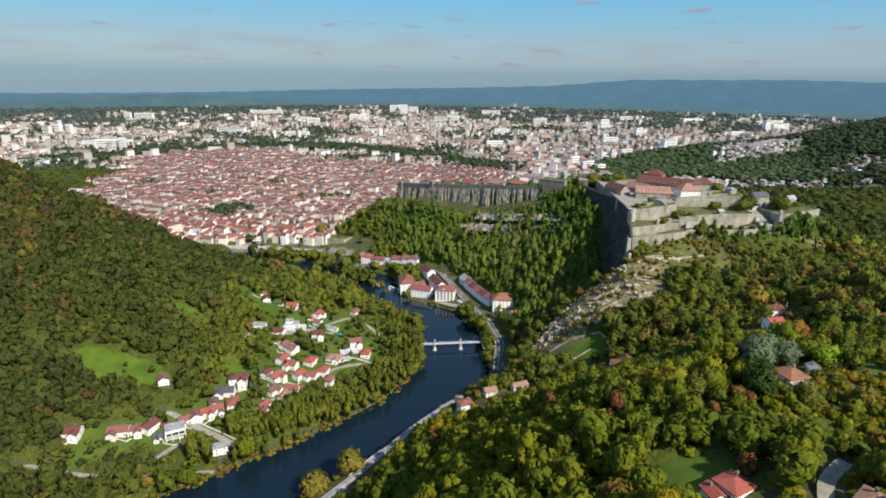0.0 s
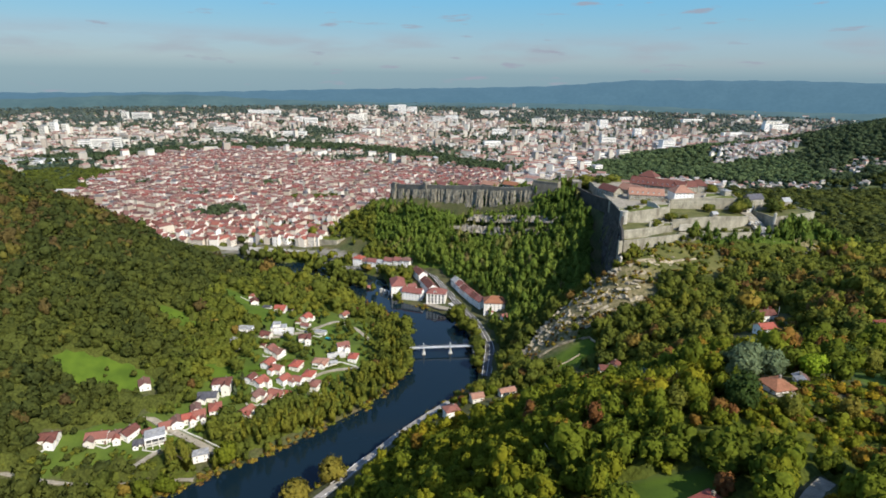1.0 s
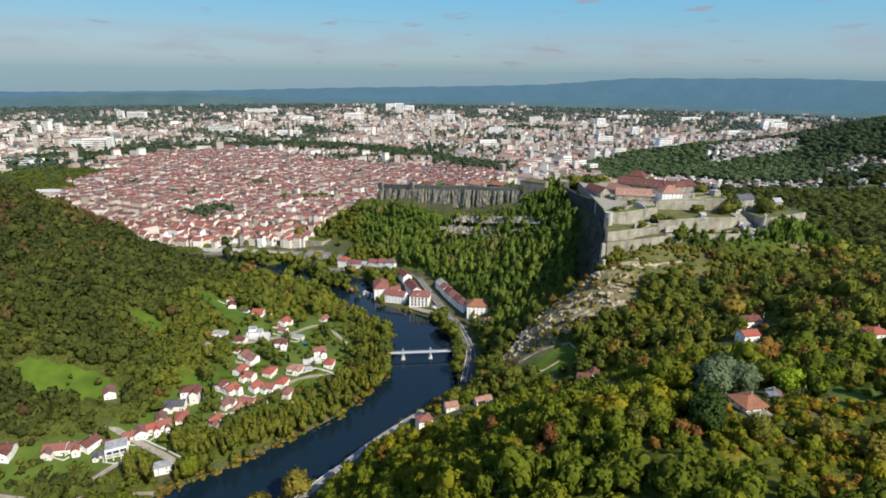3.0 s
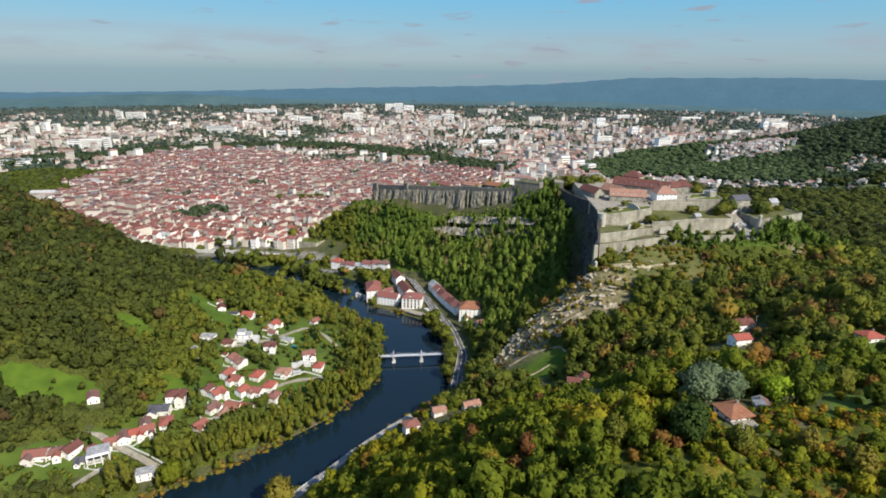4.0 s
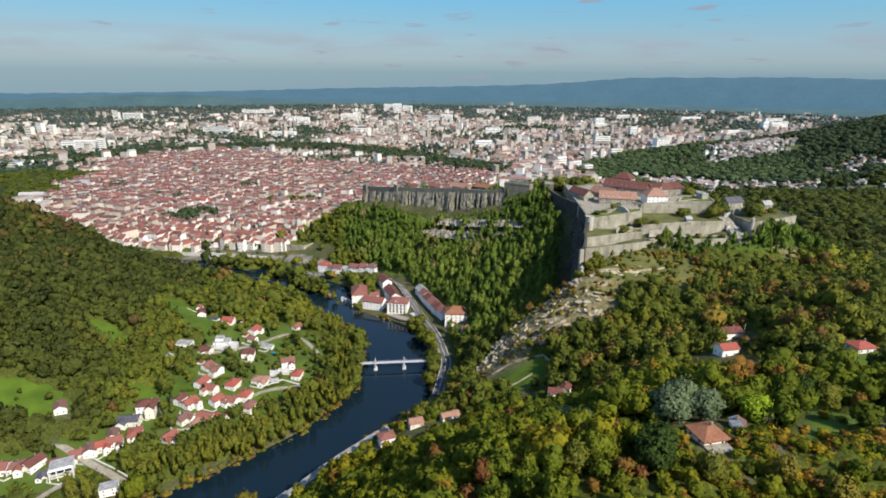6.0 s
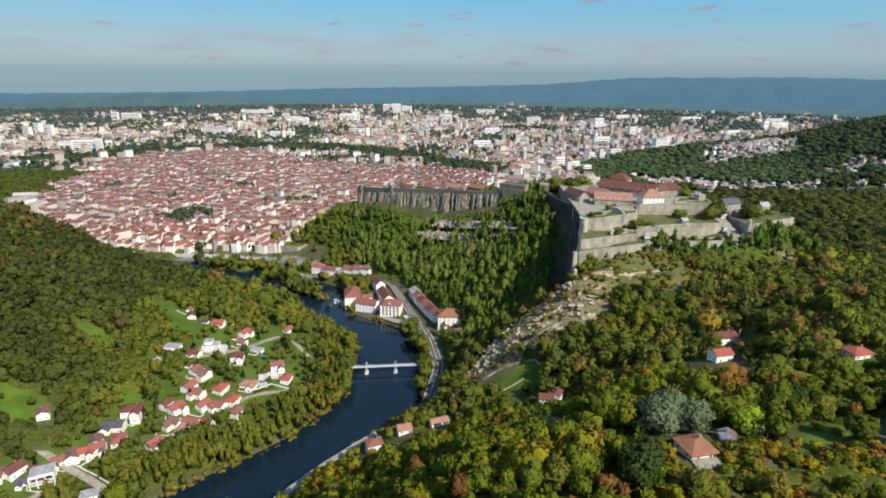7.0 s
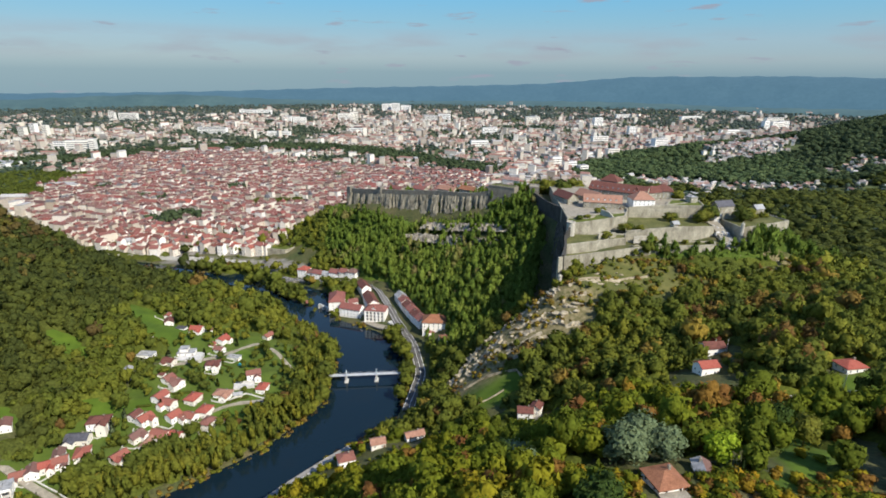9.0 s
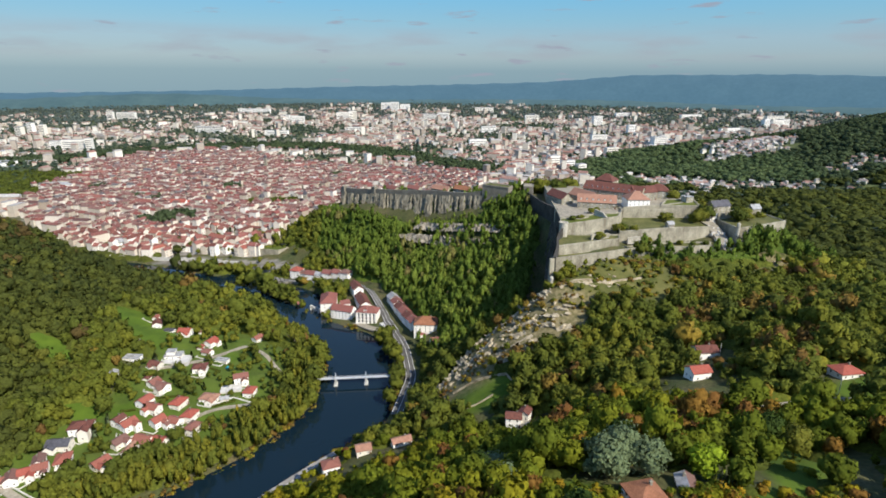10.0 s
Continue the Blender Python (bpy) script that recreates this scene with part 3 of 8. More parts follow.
def set_mesh(name, verts, faces, materials, face_material=None, smooth=False):
    """verts (n, 3), faces: an array of equal polygons, or a list of index tuples."""
    me = bpy.data.meshes.new(name)
    verts = np.asarray(verts, np.float32)
    if isinstance(faces, np.ndarray):
        n, k = faces.shape
        me.vertices.add(len(verts))
        me.vertices.foreach_set("co", verts.ravel())
        me.loops.add(n * k)
        me.loops.foreach_set("vertex_index", faces.astype(np.int32).ravel())
        me.polygons.add(n)
        me.polygons.foreach_set("loop_start", np.arange(0, n * k, k, dtype=np.int32))
    else:
        me.from_pydata(verts.tolist(), [], faces)
    for m in materials:
        me.materials.append(m)
    if face_material is not None:
        me.polygons.foreach_set("material_index", np.asarray(face_material, np.int32))
    me.polygons.foreach_set("use_smooth", np.full(len(me.polygons), smooth))
    me.update(calc_edges=True)
    me.validate()
    return me


def store(me, name, values):
    a = me.attributes.new(name, "FLOAT", "POINT")
    a.data.foreach_set("value", np.asarray(values, np.float32))


def part(name, me, parent, label="", at=None):
    ob = new(name, me)
    ob.parent = parent
    if at is not None:
        ob.matrix_basis = at
    return tagged(ob, label)


def thing(name, at, label, category, group="", kind=""):
    ob = new(name)
    ob.empty_display_size = 0.5
    ob.matrix_basis = at
    return tagged(ob, label, category, group, kind)


# ---------------------------------------------------------------- ground and water
def spread(lo, hi, fine_lo, fine_hi, fine):
    """Grid lines: even between fine_lo and fine_hi, ever wider outside."""
    mid = list(np.arange(fine_lo, fine_hi + 0.1, fine))
    s, v = fine, fine_hi
    while v < hi:
        s = min(s * 1.09, 90)
        v += s
        mid.append(v)
    s, v = fine, fine_lo
    while v > lo:
        s = min(s * 1.09, 90)
        v -= s
        mid.insert(0, v)
    return np.array(mid)


def grid_faces(nx, ny):
    i = np.arange(nx * ny).reshape(ny, nx)
    return np.stack([i[:-1, :-1], i[:-1, 1:], i[1:, 1:], i[1:, :-1]], -1).reshape(-1, 4)


gx, gy = spread(-4600, 4600, -380, 450, 4.0), spread(-900, 4750, -420, 430, 4.0)
X, Y = np.meshgrid(gx, gy)
Z = height(X, Y)
ground_mesh = set_mesh("ground", np.stack([X, Y, Z], -1).reshape(-1, 3), grid_faces(len(gx), len(gy)), [ground_material()], smooth=True)
xf, yf = X.ravel(), Y.ravel()
cover = {"grass": np.zeros(len(xf)), "dry": np.zeros(len(xf)), "bare": np.zeros(len(xf))}
for name, spots, edge in (("grass", MEADOWS, 0.35), ("dry", DRY_SLOPES, 0.5), ("bare", BARE_SPOTS, 0.6)):
    for s in spots:
        cover[name] = np.maximum(cover[name], 1 - step((oval(xf, yf, *s) - 1) / edge))
cover["grass"] = np.maximum(cover["grass"], 0.75 * inside(xf, yf, VILLAGE_AREA))
edge_of_town = inside(xf, yf, OLD_TOWN).astype(float)
edge_of_town = np.maximum(edge_of_town, 0.8 * inside(xf, yf, [(-300, 305), (-95, 264), (-88, 276), (-130, 306), (-280, 328)]))
cover["town"] = np.maximum(edge_of_town, step((yf - 1000) / 250) * 0.55 * (0.6 + 0.4 * waves(xf, yf, 160)))
cover["field"] = step((np.hypot(xf, yf) - 900) / 200) * (1 - cover["town"])
for name, v in cover.items():
    store(ground_mesh, name, v)
ground = tagged(new("ground", ground_mesh), "grassy, wooded and rocky valley ground with town beyond", "ground", kind="structure")

wx, wy = np.meshgrid(np.arange(-800, 121, 20.0), np.arange(-440, 461, 20.0))
water_mesh = set_mesh("water", np.stack([wx, wy, np.zeros_like(wx)], -1).reshape(-1, 3), grid_faces(wx.shape[1], wx.shape[0]), [water_material()], smooth=True)
near_water = off_line(wx.ravel(), wy.ravel(), RIVER) < 60
bm = bmesh.new()
bm.from_mesh(water_mesh)
bm.verts.ensure_lookup_table()
bmesh.ops.delete(bm, geom=[bm.verts[i] for i in np.nonzero(~near_water)[0]], context="VERTS")
bm.to_mesh(water_mesh)
bm.free()
tagged(new("water", water_mesh), "calm deep blue river winding through the valley", "river", kind="structure")


def far_ridge(name, radius, crest, mat, label, deep=500):
    """A long wooded hill far off; crest: (bearing in degrees east of north, height)."""
    b = np.linspace(crest[0][0], crest[-1][0], 160)
    h = np.interp(b, [c[0] for c in crest], [c[1] for c in crest])
    h = np.convolve(np.pad(h, 6, mode="edge"), np.ones(13) / 13, mode="valid") + 2.5 * np.sin(b * 1.9) + 1.6 * np.sin(b * 5.3 + 1)
    rows = []
    for k, lift in ((0.0, -20), (0.25, 0.35), (0.5, 0.7), (0.8, 0.94), (1.0, 1.0)):
        r = radius - deep + deep * k
        z = np.full(len(b), -20.0) if lift < 0 else h * lift
        rows.append(np.stack([r * np.sin(np.radians(b)), r * np.cos(np.radians(b)) - 440, z], -1))
    me = set_mesh(name, np.concatenate(rows), grid_faces(len(b), 5), [mat], smooth=True)
    return tagged(new(name, me), label, "hills", kind="structure")


far_ridge("backdrop_far_hills", 4900, [(-48, 90), (-36, 89), (-28, 85), (-19, 92), (-8, 119), (3, 139), (13, 168), (15, 176), (17, 206), (22, 240), (27, 228), (31, 248), (40, 238), (50, 225)], FAR_HILL, "long wooded hills on the horizon, haze painted as a blue glow")
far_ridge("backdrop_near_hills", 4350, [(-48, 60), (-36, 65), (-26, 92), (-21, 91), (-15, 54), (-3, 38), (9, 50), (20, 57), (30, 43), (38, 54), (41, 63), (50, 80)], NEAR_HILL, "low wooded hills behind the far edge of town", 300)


def ribbon(name, line, lift, mat, label, category, inner=0.0, outer=1.0):
    """A band along a road's line, draped on the ground."""
    pts = []
    for a, b in zip(line, line[1:]):
        steps = max(2, int(math.hypot(b[0] - a[0], b[1] - a[1]) / 4))
        pts += [[a[k] + (b[k] - a[k]) * i / steps for k in range(3)] for i in range(steps)]
    pts = np.array(pts + [list(line[-1])])
    for _ in range(4):
        pts[1:-1] = (pts[:-2] + 2 * pts[1:-1] + pts[2:]) / 4
    d = np.gradient(pts[:, :2], axis=0)
    d /= np.linalg.norm(d, axis=1)[:, None]
    side = np.stack([d[:, 1], -d[:, 0]], -1)
    z = height(pts[:, 0], pts[:, 1])
    z = np.convolve(np.pad(z, 3, mode="edge"), np.ones(7) / 7, mode="valid") + lift
    a = pts[:, :2] + side * pts[:, 2:] * inner
    b = pts[:, :2] + side * pts[:, 2:] * outer
    low = -1.2
    verts = np.concatenate([np.c_[a, z], np.c_[b, z], np.c_[a, z + low], np.c_[b, z + low]])
    n = len(pts)
    faces = []
    for i in range(n - 1):
        faces += [(i, n + i, n + i + 1, i + 1), (n + i, 3 * n + i, 3 * n + i + 1, n + i + 1), (i, i + 1, 2 * n + i + 1, 2 * n + i)]
    return set_mesh(name, verts, faces, [mat])


def road(line, name, mat, label, lines=()):
    ob = tagged(new(name, ribbon(name, line, 0.55, mat, "", "", -1.0, 1.0)), label, "road", kind="structure")
    for at in lines:
        part("lane_line", ribbon("lane_line", line, 0.6, PAINT, "", "", at - 0.02, at + 0.02), ob)
    return ob


road(MAIN_ROAD, "road_riverside", ROAD, "pale grey riverside road with white lane lines", (-0.9, -0.28, 0.3, 0.88))
road(RIVER_ROAD, "road_quay", PALE_ROAD, "narrow pale quay road above the water", (0.0,))
for lane in LANES:
    road(lane, "road_lane", GRAVEL, "pale narrow village lane")


def wall_strip(line, bottom, top, thick):
    """Verts and faces of a wall along line [(x, y)], between heights per point."""
    p = np.array(line, float)[:, :2]
    d = np.gradient(p, axis=0)
    d /= np.linalg.norm(d, axis=1)[:, None]
    s = np.stack([d[:, 1], -d[:, 0]], -1) * thick / 2
    n = len(p)
    bottom, top = np.broadcast_to(bottom, n), np.broadcast_to(top, n)
    v = np.concatenate([np.c_[p + s * 1.3, bottom], np.c_[p - s * 1.3, bottom], np.c_[p + s, top], np.c_[p - s, top]])
    f = []
    for i in range(n - 1):
        f += [(i, i + 1, 2 * n + i + 1, 2 * n + i), (n + i + 1, n + i, 3 * n + i, 3 * n + i + 1), (2 * n + i, 2 * n + i + 1, 3 * n + i + 1, 3 * n + i)]
    f += [(0, 2 * n, 3 * n, n), (n - 1, 2 * n - 1, 4 * n - 1, 3 * n - 1)]
    return v, f


# ---------------------------------------------------------------- trees
rng = np.random.default_rng(7)


def ball(level):
    bm = bmesh.new()
    bmesh.ops.create_icosphere(bm, subdivisions=level, radius=1.0)
    v = np.array([x.co[:] for x in bm.verts])
    f = np.array([[x.index for x in y.verts] for y in bm.faces])
    bm.free()
    return v, f


BALLS = {k: ball(k) for k in (1, 2)}


def crown(seed, lobes, level, sprays, spray, slim=1.0, base=0.25, taper=0.0):
    """A leafy crown for a tree of height 1 and breadth about 0.8: a rough body, boughs that swell out of it and leaf sprays standing off both. Triangles."""
    r = np.random.default_rng(seed)
    middle = np.array([0, 0, (1 + base) / 2 - 0.06])
    half = np.array([0.31 * slim, 0.31 * slim, (1 - base) / 2 - 0.05])
    bv, bf = BALLS[level]
    # slow swells make the body uneven
    swell = (0.86 if lobes else 1.0) + 0.2 * np.sin(bv @ r.normal(size=3) * 2.2 + 1) + 0.16 * np.sin(bv @ r.normal(size=3) * 3.4) + r.uniform(-0.12, 0.12, len(bv))
    V, F, n = [bv * swell[:, None] * half + middle], [bf], len(bv)
    N = [V[0] - middle]
    places = [(middle, half)] * (2 + lobes // 3)
    lv, lf = BALLS[1]
    for i in range(lobes):
        up = 0.92 - 1.25 * (i + 0.5) / lobes
        a = i * 2.4 + r.uniform(-0.5, 0.5)
        flat = math.sqrt(max(0.0, 1 - up * up))
        c = middle + np.array([math.cos(a) * flat, math.sin(a) * flat, up]) * half * r.uniform(0.66, 1.08)
        k = np.array([slim, slim, 1.0]) * (0.19 if lobes < 6 else 0.16 if lobes < 12 else 0.13) * r.uniform(0.6, 1.3)
        V.append(lv * (1 + r.uniform(-0.3, 0.26, len(lv)))[:, None] * k + c)
        N.append((V[-1] - middle) * 0.75 + lv * 0.2)
        F.append(lf + n)
        n += len(lv)
        places.append((c, k))
    for _ in range(sprays):
        c, k = places[r.integers(len(places))]
        d = r.normal(size=3)
        d /= np.linalg.norm(d)
        if d[2] < -0.3 and r.random() < 0.7:
            d[2] = -d[2]
        p = c + d * k * min(1.7, r.uniform(0.85, 1.15) + abs(r.normal()) * 0.2)
        u = np.cross(d, r.normal(size=3))
        u /= np.linalg.norm(u) + 1e-9
        w = np.cross(d, u) + d * r.uniform(-0.9, 0.6)
        q = spray * r.uniform(0.55, 1.35)
        V.append(np.array([p - u * q * 0.65, p + u * q * 0.65, p + w * q * 1.1]))
        out = (p - middle) + d * 0.1 + r.normal(size=3) * 0.14
        N.append(np.array([out, out, out]))
        F.append(np.array([[n, n + 1, n + 2]] if np.dot(np.cross(2 * u, w + u), out) > 0 else [[n, n + 2, n + 1]]))
        n += 3
    V = np.concatenate(V)
    V[:, :2] *= (1 - taper * (V[:, 2:] - 0.3))
    return V, np.concatenate(F), np.concatenate(N)


def soften(me, normals):
    """Leaf sprays take the light like the crown that they belong to."""
    normals = normals / (np.linalg.norm(normals, axis=1)[:, None] + 1e-9)
    a = me.attributes.new("custom_normal", "FLOAT_VECTOR", "POINT")
    a.data.foreach_set("vector", normals.astype(np.float32).ravel())
    return me


def spire(seed, tiers, sprays, wide=0.2):
    """A conifer: ragged drooping tiers, height 1."""
    r = np.random.default_rng(seed)
    V, F, n = [], [], 0
    for i in range(tiers):
        h = 0.1 + 0.86 * i / tiers
        rad = wide * (1.02 - h) * r.uniform(0.85, 1.1)
        k = 9
        a = np.arange(k) * 2 * math.pi / k + r.uniform(0, 1)
        rr = rad * r.uniform(0.7, 1.2, k)
        ring = np.stack([np.cos(a) * rr, np.sin(a) * rr, h - 0.05 * r.uniform(0.4, 1.3, k)], -1)
        V.append(np.concatenate([ring, [[0, 0, min(1.0, h + 1.5 * 0.86 / tiers)]]]))
        F.append(np.array([[n + j, n + (j + 1) % k, n + k] for j in range(k)]))
        n += k + 1
    for _ in range(sprays):
        h = r.uniform(0.08, 0.95)
        a = r.uniform(0, 6.28)
        rad = wide * (1.05 - h)
        p = np.array([math.cos(a) * rad * 0.8, math.sin(a) * rad * 0.8, h])
        d = np.array([math.cos(a), math.sin(a), -0.3])
        u = np.array([-math.sin(a), math.cos(a), 0])
        k = 0.06 * r.uniform(0.6, 1.3)
        V.append(np.array([p - u * k * 0.5, p + u * k * 0.5, p + d * k * 1.5]))
        F.append(np.array([[n, n + 1, n + 2]]))
        n += 3
    V = np.concatenate(V)
    return V, np.concatenate(F), V * [1, 1, 0] / wide * 0.8 + [0, 0, 0.35]


def trunk_mesh(name, h, r0):
    """A tapered trunk with three limbs."""
    V, F = [], []
    def limb(a, b, ra, rb):
        a, b = np.array(a, float), np.array(b, float)
        d = (b - a) / np.linalg.norm(b - a)
        u = np.cross(d, [0.3, 0.9, 0.1])
        u /= np.linalg.norm(u)
        w = np.cross(d, u)
        n = sum(len(v) for v in V)
        ring = [math.cos(t) * u + math.sin(t) * w for t in np.arange(6) * math.pi / 3]
        V.append(np.array([a + ra * q for q in ring] + [b + rb * q for q in ring]))
        F.extend([(n + i, n + (i + 1) % 6, n + 6 + (i + 1) % 6, n + 6 + i) for i in range(6)])
    limb((0, 0, -0.8), (0.1, 0, h * 0.45), r0, r0 * 0.65)
    for k, (dx, dy) in enumerate(((0.2, 0.08), (-0.15, 0.16), (-0.02, -0.2))):
        limb((0.1, 0, h * (0.36 + 0.03 * k)), (h * dx, h * dy, h * 0.7), r0 * 0.5, r0 * 0.2)
    return set_mesh(name, np.concatenate(V), F, [BARK])


def plant(name, shapes, x, y, tall, wide, tint, sink=0.3, mat=None, z=None):
    """Joins many trees into one mesh. tall, wide: metres per tree; tint: its hue."""
    which = rng.integers(len(shapes), size=len(x))
    z = height(x, y) if z is None else z
    turn = rng.uniform(0, 6.28, len(x))
    V, F, T, N, n = [], [], [], [], 0
    for k, (sv, sf, sn) in enumerate(shapes):
        m = which == k
        if not m.any():
            continue
        c, s = np.cos(turn[m])[:, None], np.sin(turn[m])[:, None]
        w = (wide[m] / 0.8)[:, None]
        px = (sv[None, :, 0] * c - sv[None, :, 1] * s) * w + x[m][:, None]
        py = (sv[None, :, 0] * s + sv[None, :, 1] * c) * w + y[m][:, None]
        pz = sv[None, :, 2] * tall[m][:, None] + z[m][:, None] - sink
        V.append(np.stack([px, py, pz], -1).reshape(-1, 3))
        F.append((sf[None] + (np.arange(m.sum()) * len(sv))[:, None, None] + n).reshape(-1, 3))
        T.append(np.repeat(tint[m], len(sv)))
        N.append(np.stack([sn[None, :, 0] * c - sn[None, :, 1] * s, sn[None, :, 0] * s + sn[None, :, 1] * c, sn[None, :, 2] + 0 * c], -1).reshape(-1, 3))
        n += m.sum() * len(sv)
    me = set_mesh(name, np.concatenate(V), np.concatenate(F), [mat or LEAVES], smooth=True)
    store(me, "leaf_tint", np.concatenate(T))
    return soften(me, np.concatenate(N))


# ---------------------------------------------------------------- the plan of the houses
# x, y, length, depth, turn, eaves height, roof: gable, hip, flat; roof colour; label
W, R, B, G, S_, O_ = WHITE_WALL, ROOF, RED_ROOF, GREY_ROOF, SLATE, ORANGE_ROOF
VILLAGE = [
    (-247, -155, 12, 9, 10, 4.5, "gable", BROWN_ROOF, "white house with a wide dark brown roof behind trees"),
    (-222, -145, 13, 9, 10, 4.5, "gable", R, "low white house with a weathered brown-red tiled roof"),
    (-214, -142, 10, 8, 25, 4.0, "hip", R, "cream bungalow with a red-brown hipped roof"),
    (-205, -138, 11, 9, -20, 5.0, "gable", BROWN_ROOF, "white house with a dark brown tiled roof and terrace"),
    (-196, -143, 7, 6, 15, 2.6, "gable", S_, "small garage with a dark slate roof"),
    (-187, -139, 12.5, 10, 25, 7.0, "flat", G, "tall white modern house with flat grey roof"),
    (-151.5, -152.5, 10, 7, 20, 5.5, "flat", G, "white cubic house with a grey flat roof"),
    (-185, -126, 9, 7, 25, 4.0, "gable", R, "white terraced house with red tiled roof"),
    (-178.5, -123, 9, 8, 25, 4.8, "gable", R, "white terraced house with red tiled roof"),
    (-172, -118.5, 9, 8, 25, 4.8, "gable", B, "white terraced house with bright red roof"),
    (-165.5, -115.5, 8, 8, 25, 5.2, "gable", R, "white terraced house with red tiled roof"),
    (-170, -110, 9, 7, 25, 4.5, "gable", R, "white back house with red tiled roof"),
    (-157, -107, 11, 9, 20, 5.2, "hip", R, "white house with red hipped roof and garden wall"),
    (-134, -107, 10, 8, 60, 4.6, "gable", R, "small white house with steep red roof"),
    (-167, -94, 14, 9, 5, 4.5, "gable", S_, "house with a dark solar-panelled roof"),
    (-161, -79, 14, 10, 10, 7.0, "hip", BROWN_ROOF, "large white villa with dark red roof and balconies"),
    (-214, -93, 10, 8, 30, 4.8, "gable", R, "white cottage on the wooded slope, brown-red roof"),
    (-133, -48, 10, 9, 70, 5.0, "gable", R, "white house with red roof above the village"),
    (-124, -55, 10, 8, -20, 5.0, "gable", R, "white village house with red tiled roof"),
    (-133, -73, 10, 9, 60, 5.2, "gable", R, "white gabled village house with red roof"),
    (-141, -70, 8, 7, -20, 4.6, "gable", BROWN_ROOF, "village house with brown-red roof among trees"),
    (-110, -45, 11, 9, -15, 4.8, "hip", B, "white house with bright red hipped roof"),
    (-97, -57, 10, 9, -15, 5.0, "hip", B, "white house with bright red roof"),
    (-90, -70, 10, 8, -15, 5.4, "hip", R, "tall white house with red hipped roof"),
    (-116, -66, 9, 8, 60, 5.0, "gable", R, "white village house with red gable"),
    (-105, -64, 9, 8, -20, 4.8, "gable", R, "white village house with red roof"),
    (-132, -88, 10, 8, 65, 4.4, "gable", R, "white house with red roof near the trees"),
    (-117, -85, 12, 8, -15, 4.6, "gable", R, "pair of white dwellings under one red roof"),
    (-107, -85, 10, 8, -15, 4.6, "gable", B, "white house with bright red roof"),
    (-122, -94, 11, 6, -10, 3.2, "gable", O_, "long low outbuilding with clay-tiled roof"),
    (-91, -35, 13, 9, -8, 3.4, "hip", O_, "cream bungalow with clay-coloured hipped roof"),
    (-130, -28, 12, 8, -25, 4.8, "gable", R, "white twin-gabled house with red roof"),
    (-137, -25, 8, 8, 65, 4.8, "gable", R, "white gabled wing with red roof"),
    (-170, -20, 8, 6, 20, 3.6, "gable", G, "small white house with pale roof"),
    (-167, 4, 13, 8, -5, 3.2, "flat", G, "long pale flat-roofed workshop"),
    (-140, 18, 14, 9, 5, 3.0, "flat", G, "white modern villa on a wide terrace"),
    (-147, 0, 10, 7, -20, 4.2, "gable", BROWN_ROOF, "house with brown tiled roof among shrubs"),
    (-112, 2, 11, 9, 10, 4.6, "hip", BROWN_ROOF, "white house with dark red hipped roof"),
    (-120, 48, 10, 8, 70, 4.8, "gable", B, "house with steep bright red roof"),
    (-117, 31, 8, 7, 70, 4.0, "gable", R, "small house with red roof"),
    (-149, 63, 11, 9, -5, 4.6, "gable", B, "white house with vivid red roof beside the meadow"),
    (-178, 71, 10, 8, 20, 4.4, "gable", BROWN_ROOF, "house with brown roof at the wood's edge"),
    (-184, 82, 6, 5, 0, 4.4, "gable", R, "small white tower-like house"),
    (-163, 62, 9, 6, -10, 3.0, "flat", S_, "low house with dark flat roof"),
    (-101, 21, 11, 6, -12, 3.0, "flat", G, "low white flat-roofed house"),
    (-75, -9, 11, 8, 20, 6.0, "gable", R, "tall white house with red roof and bay"),
    (-64, -23, 10, 8, -8, 4.6, "hip", B, "white house with red hipped roof and stone terrace"),
    (-84, 67, 9, 7, -30, 4.0, "gable", R, "house with red roof near the river bank"),
]
RIGHT_BANK = [
    (19, -131, 10, 8, 20, 4.2, "hip", R, "white riverside house with red hipped roof"),
    (38, -123, 9, 7, 15, 3.4, "gable", O_, "small cottage with clay roof above the quay"),
    (61, -116, 12, 6, 20, 3.0, "gable", O_, "long low house with clay-tiled roof"),
    (129, -128, 9, 7, -8, 6.0, "gable", BROWN_ROOF, "white house with dark brown roof on the slope"),
    (136.5, -125, 7, 6, 60, 5.0, "gable", BROWN_ROOF, "annexe with dark brown roof"),
    (226, -146, 11, 8, 10, 5.0, "gable", B, "white hillside house with bright red roof"),
    (246, -114, 13, 9, 5, 5.0, "gable", BROWN_ROOF, "house with dark red roof and dormers among trees"),
    (289, -168, 12, 9, 8, 3.2, "hip", B, "white bungalow with red hipped roof by a pool"),
    (257, -196, 9, 6, -20, 3.0, "gable", BROWN_ROOF, "low brown-roofed outbuilding by the lane"),
    (140.3, -281, 9.4, 9.2, 12, 2.8, "hip", PYRAMID_ROOF, "house with wide orange-brown pyramidal roof and chimney"),
    (154.5, -276, 6, 5.0, 78, 2.8, "gable", R, "small shed with one grey and one red roof slope"),
    (75, -352.5, 8, 7, 25, 3.6, "hip", B, "house with orange-red hipped roof on a lawn"),
    (69, -353.5, 5, 4.5, 100, 2.8, "gable", B, "white gabled annexe with red roof beside the lawn"),
    (102, -368, 8, 7, 35, 3.5, "hip", O_, "clay-roofed house beside a lane"),
]
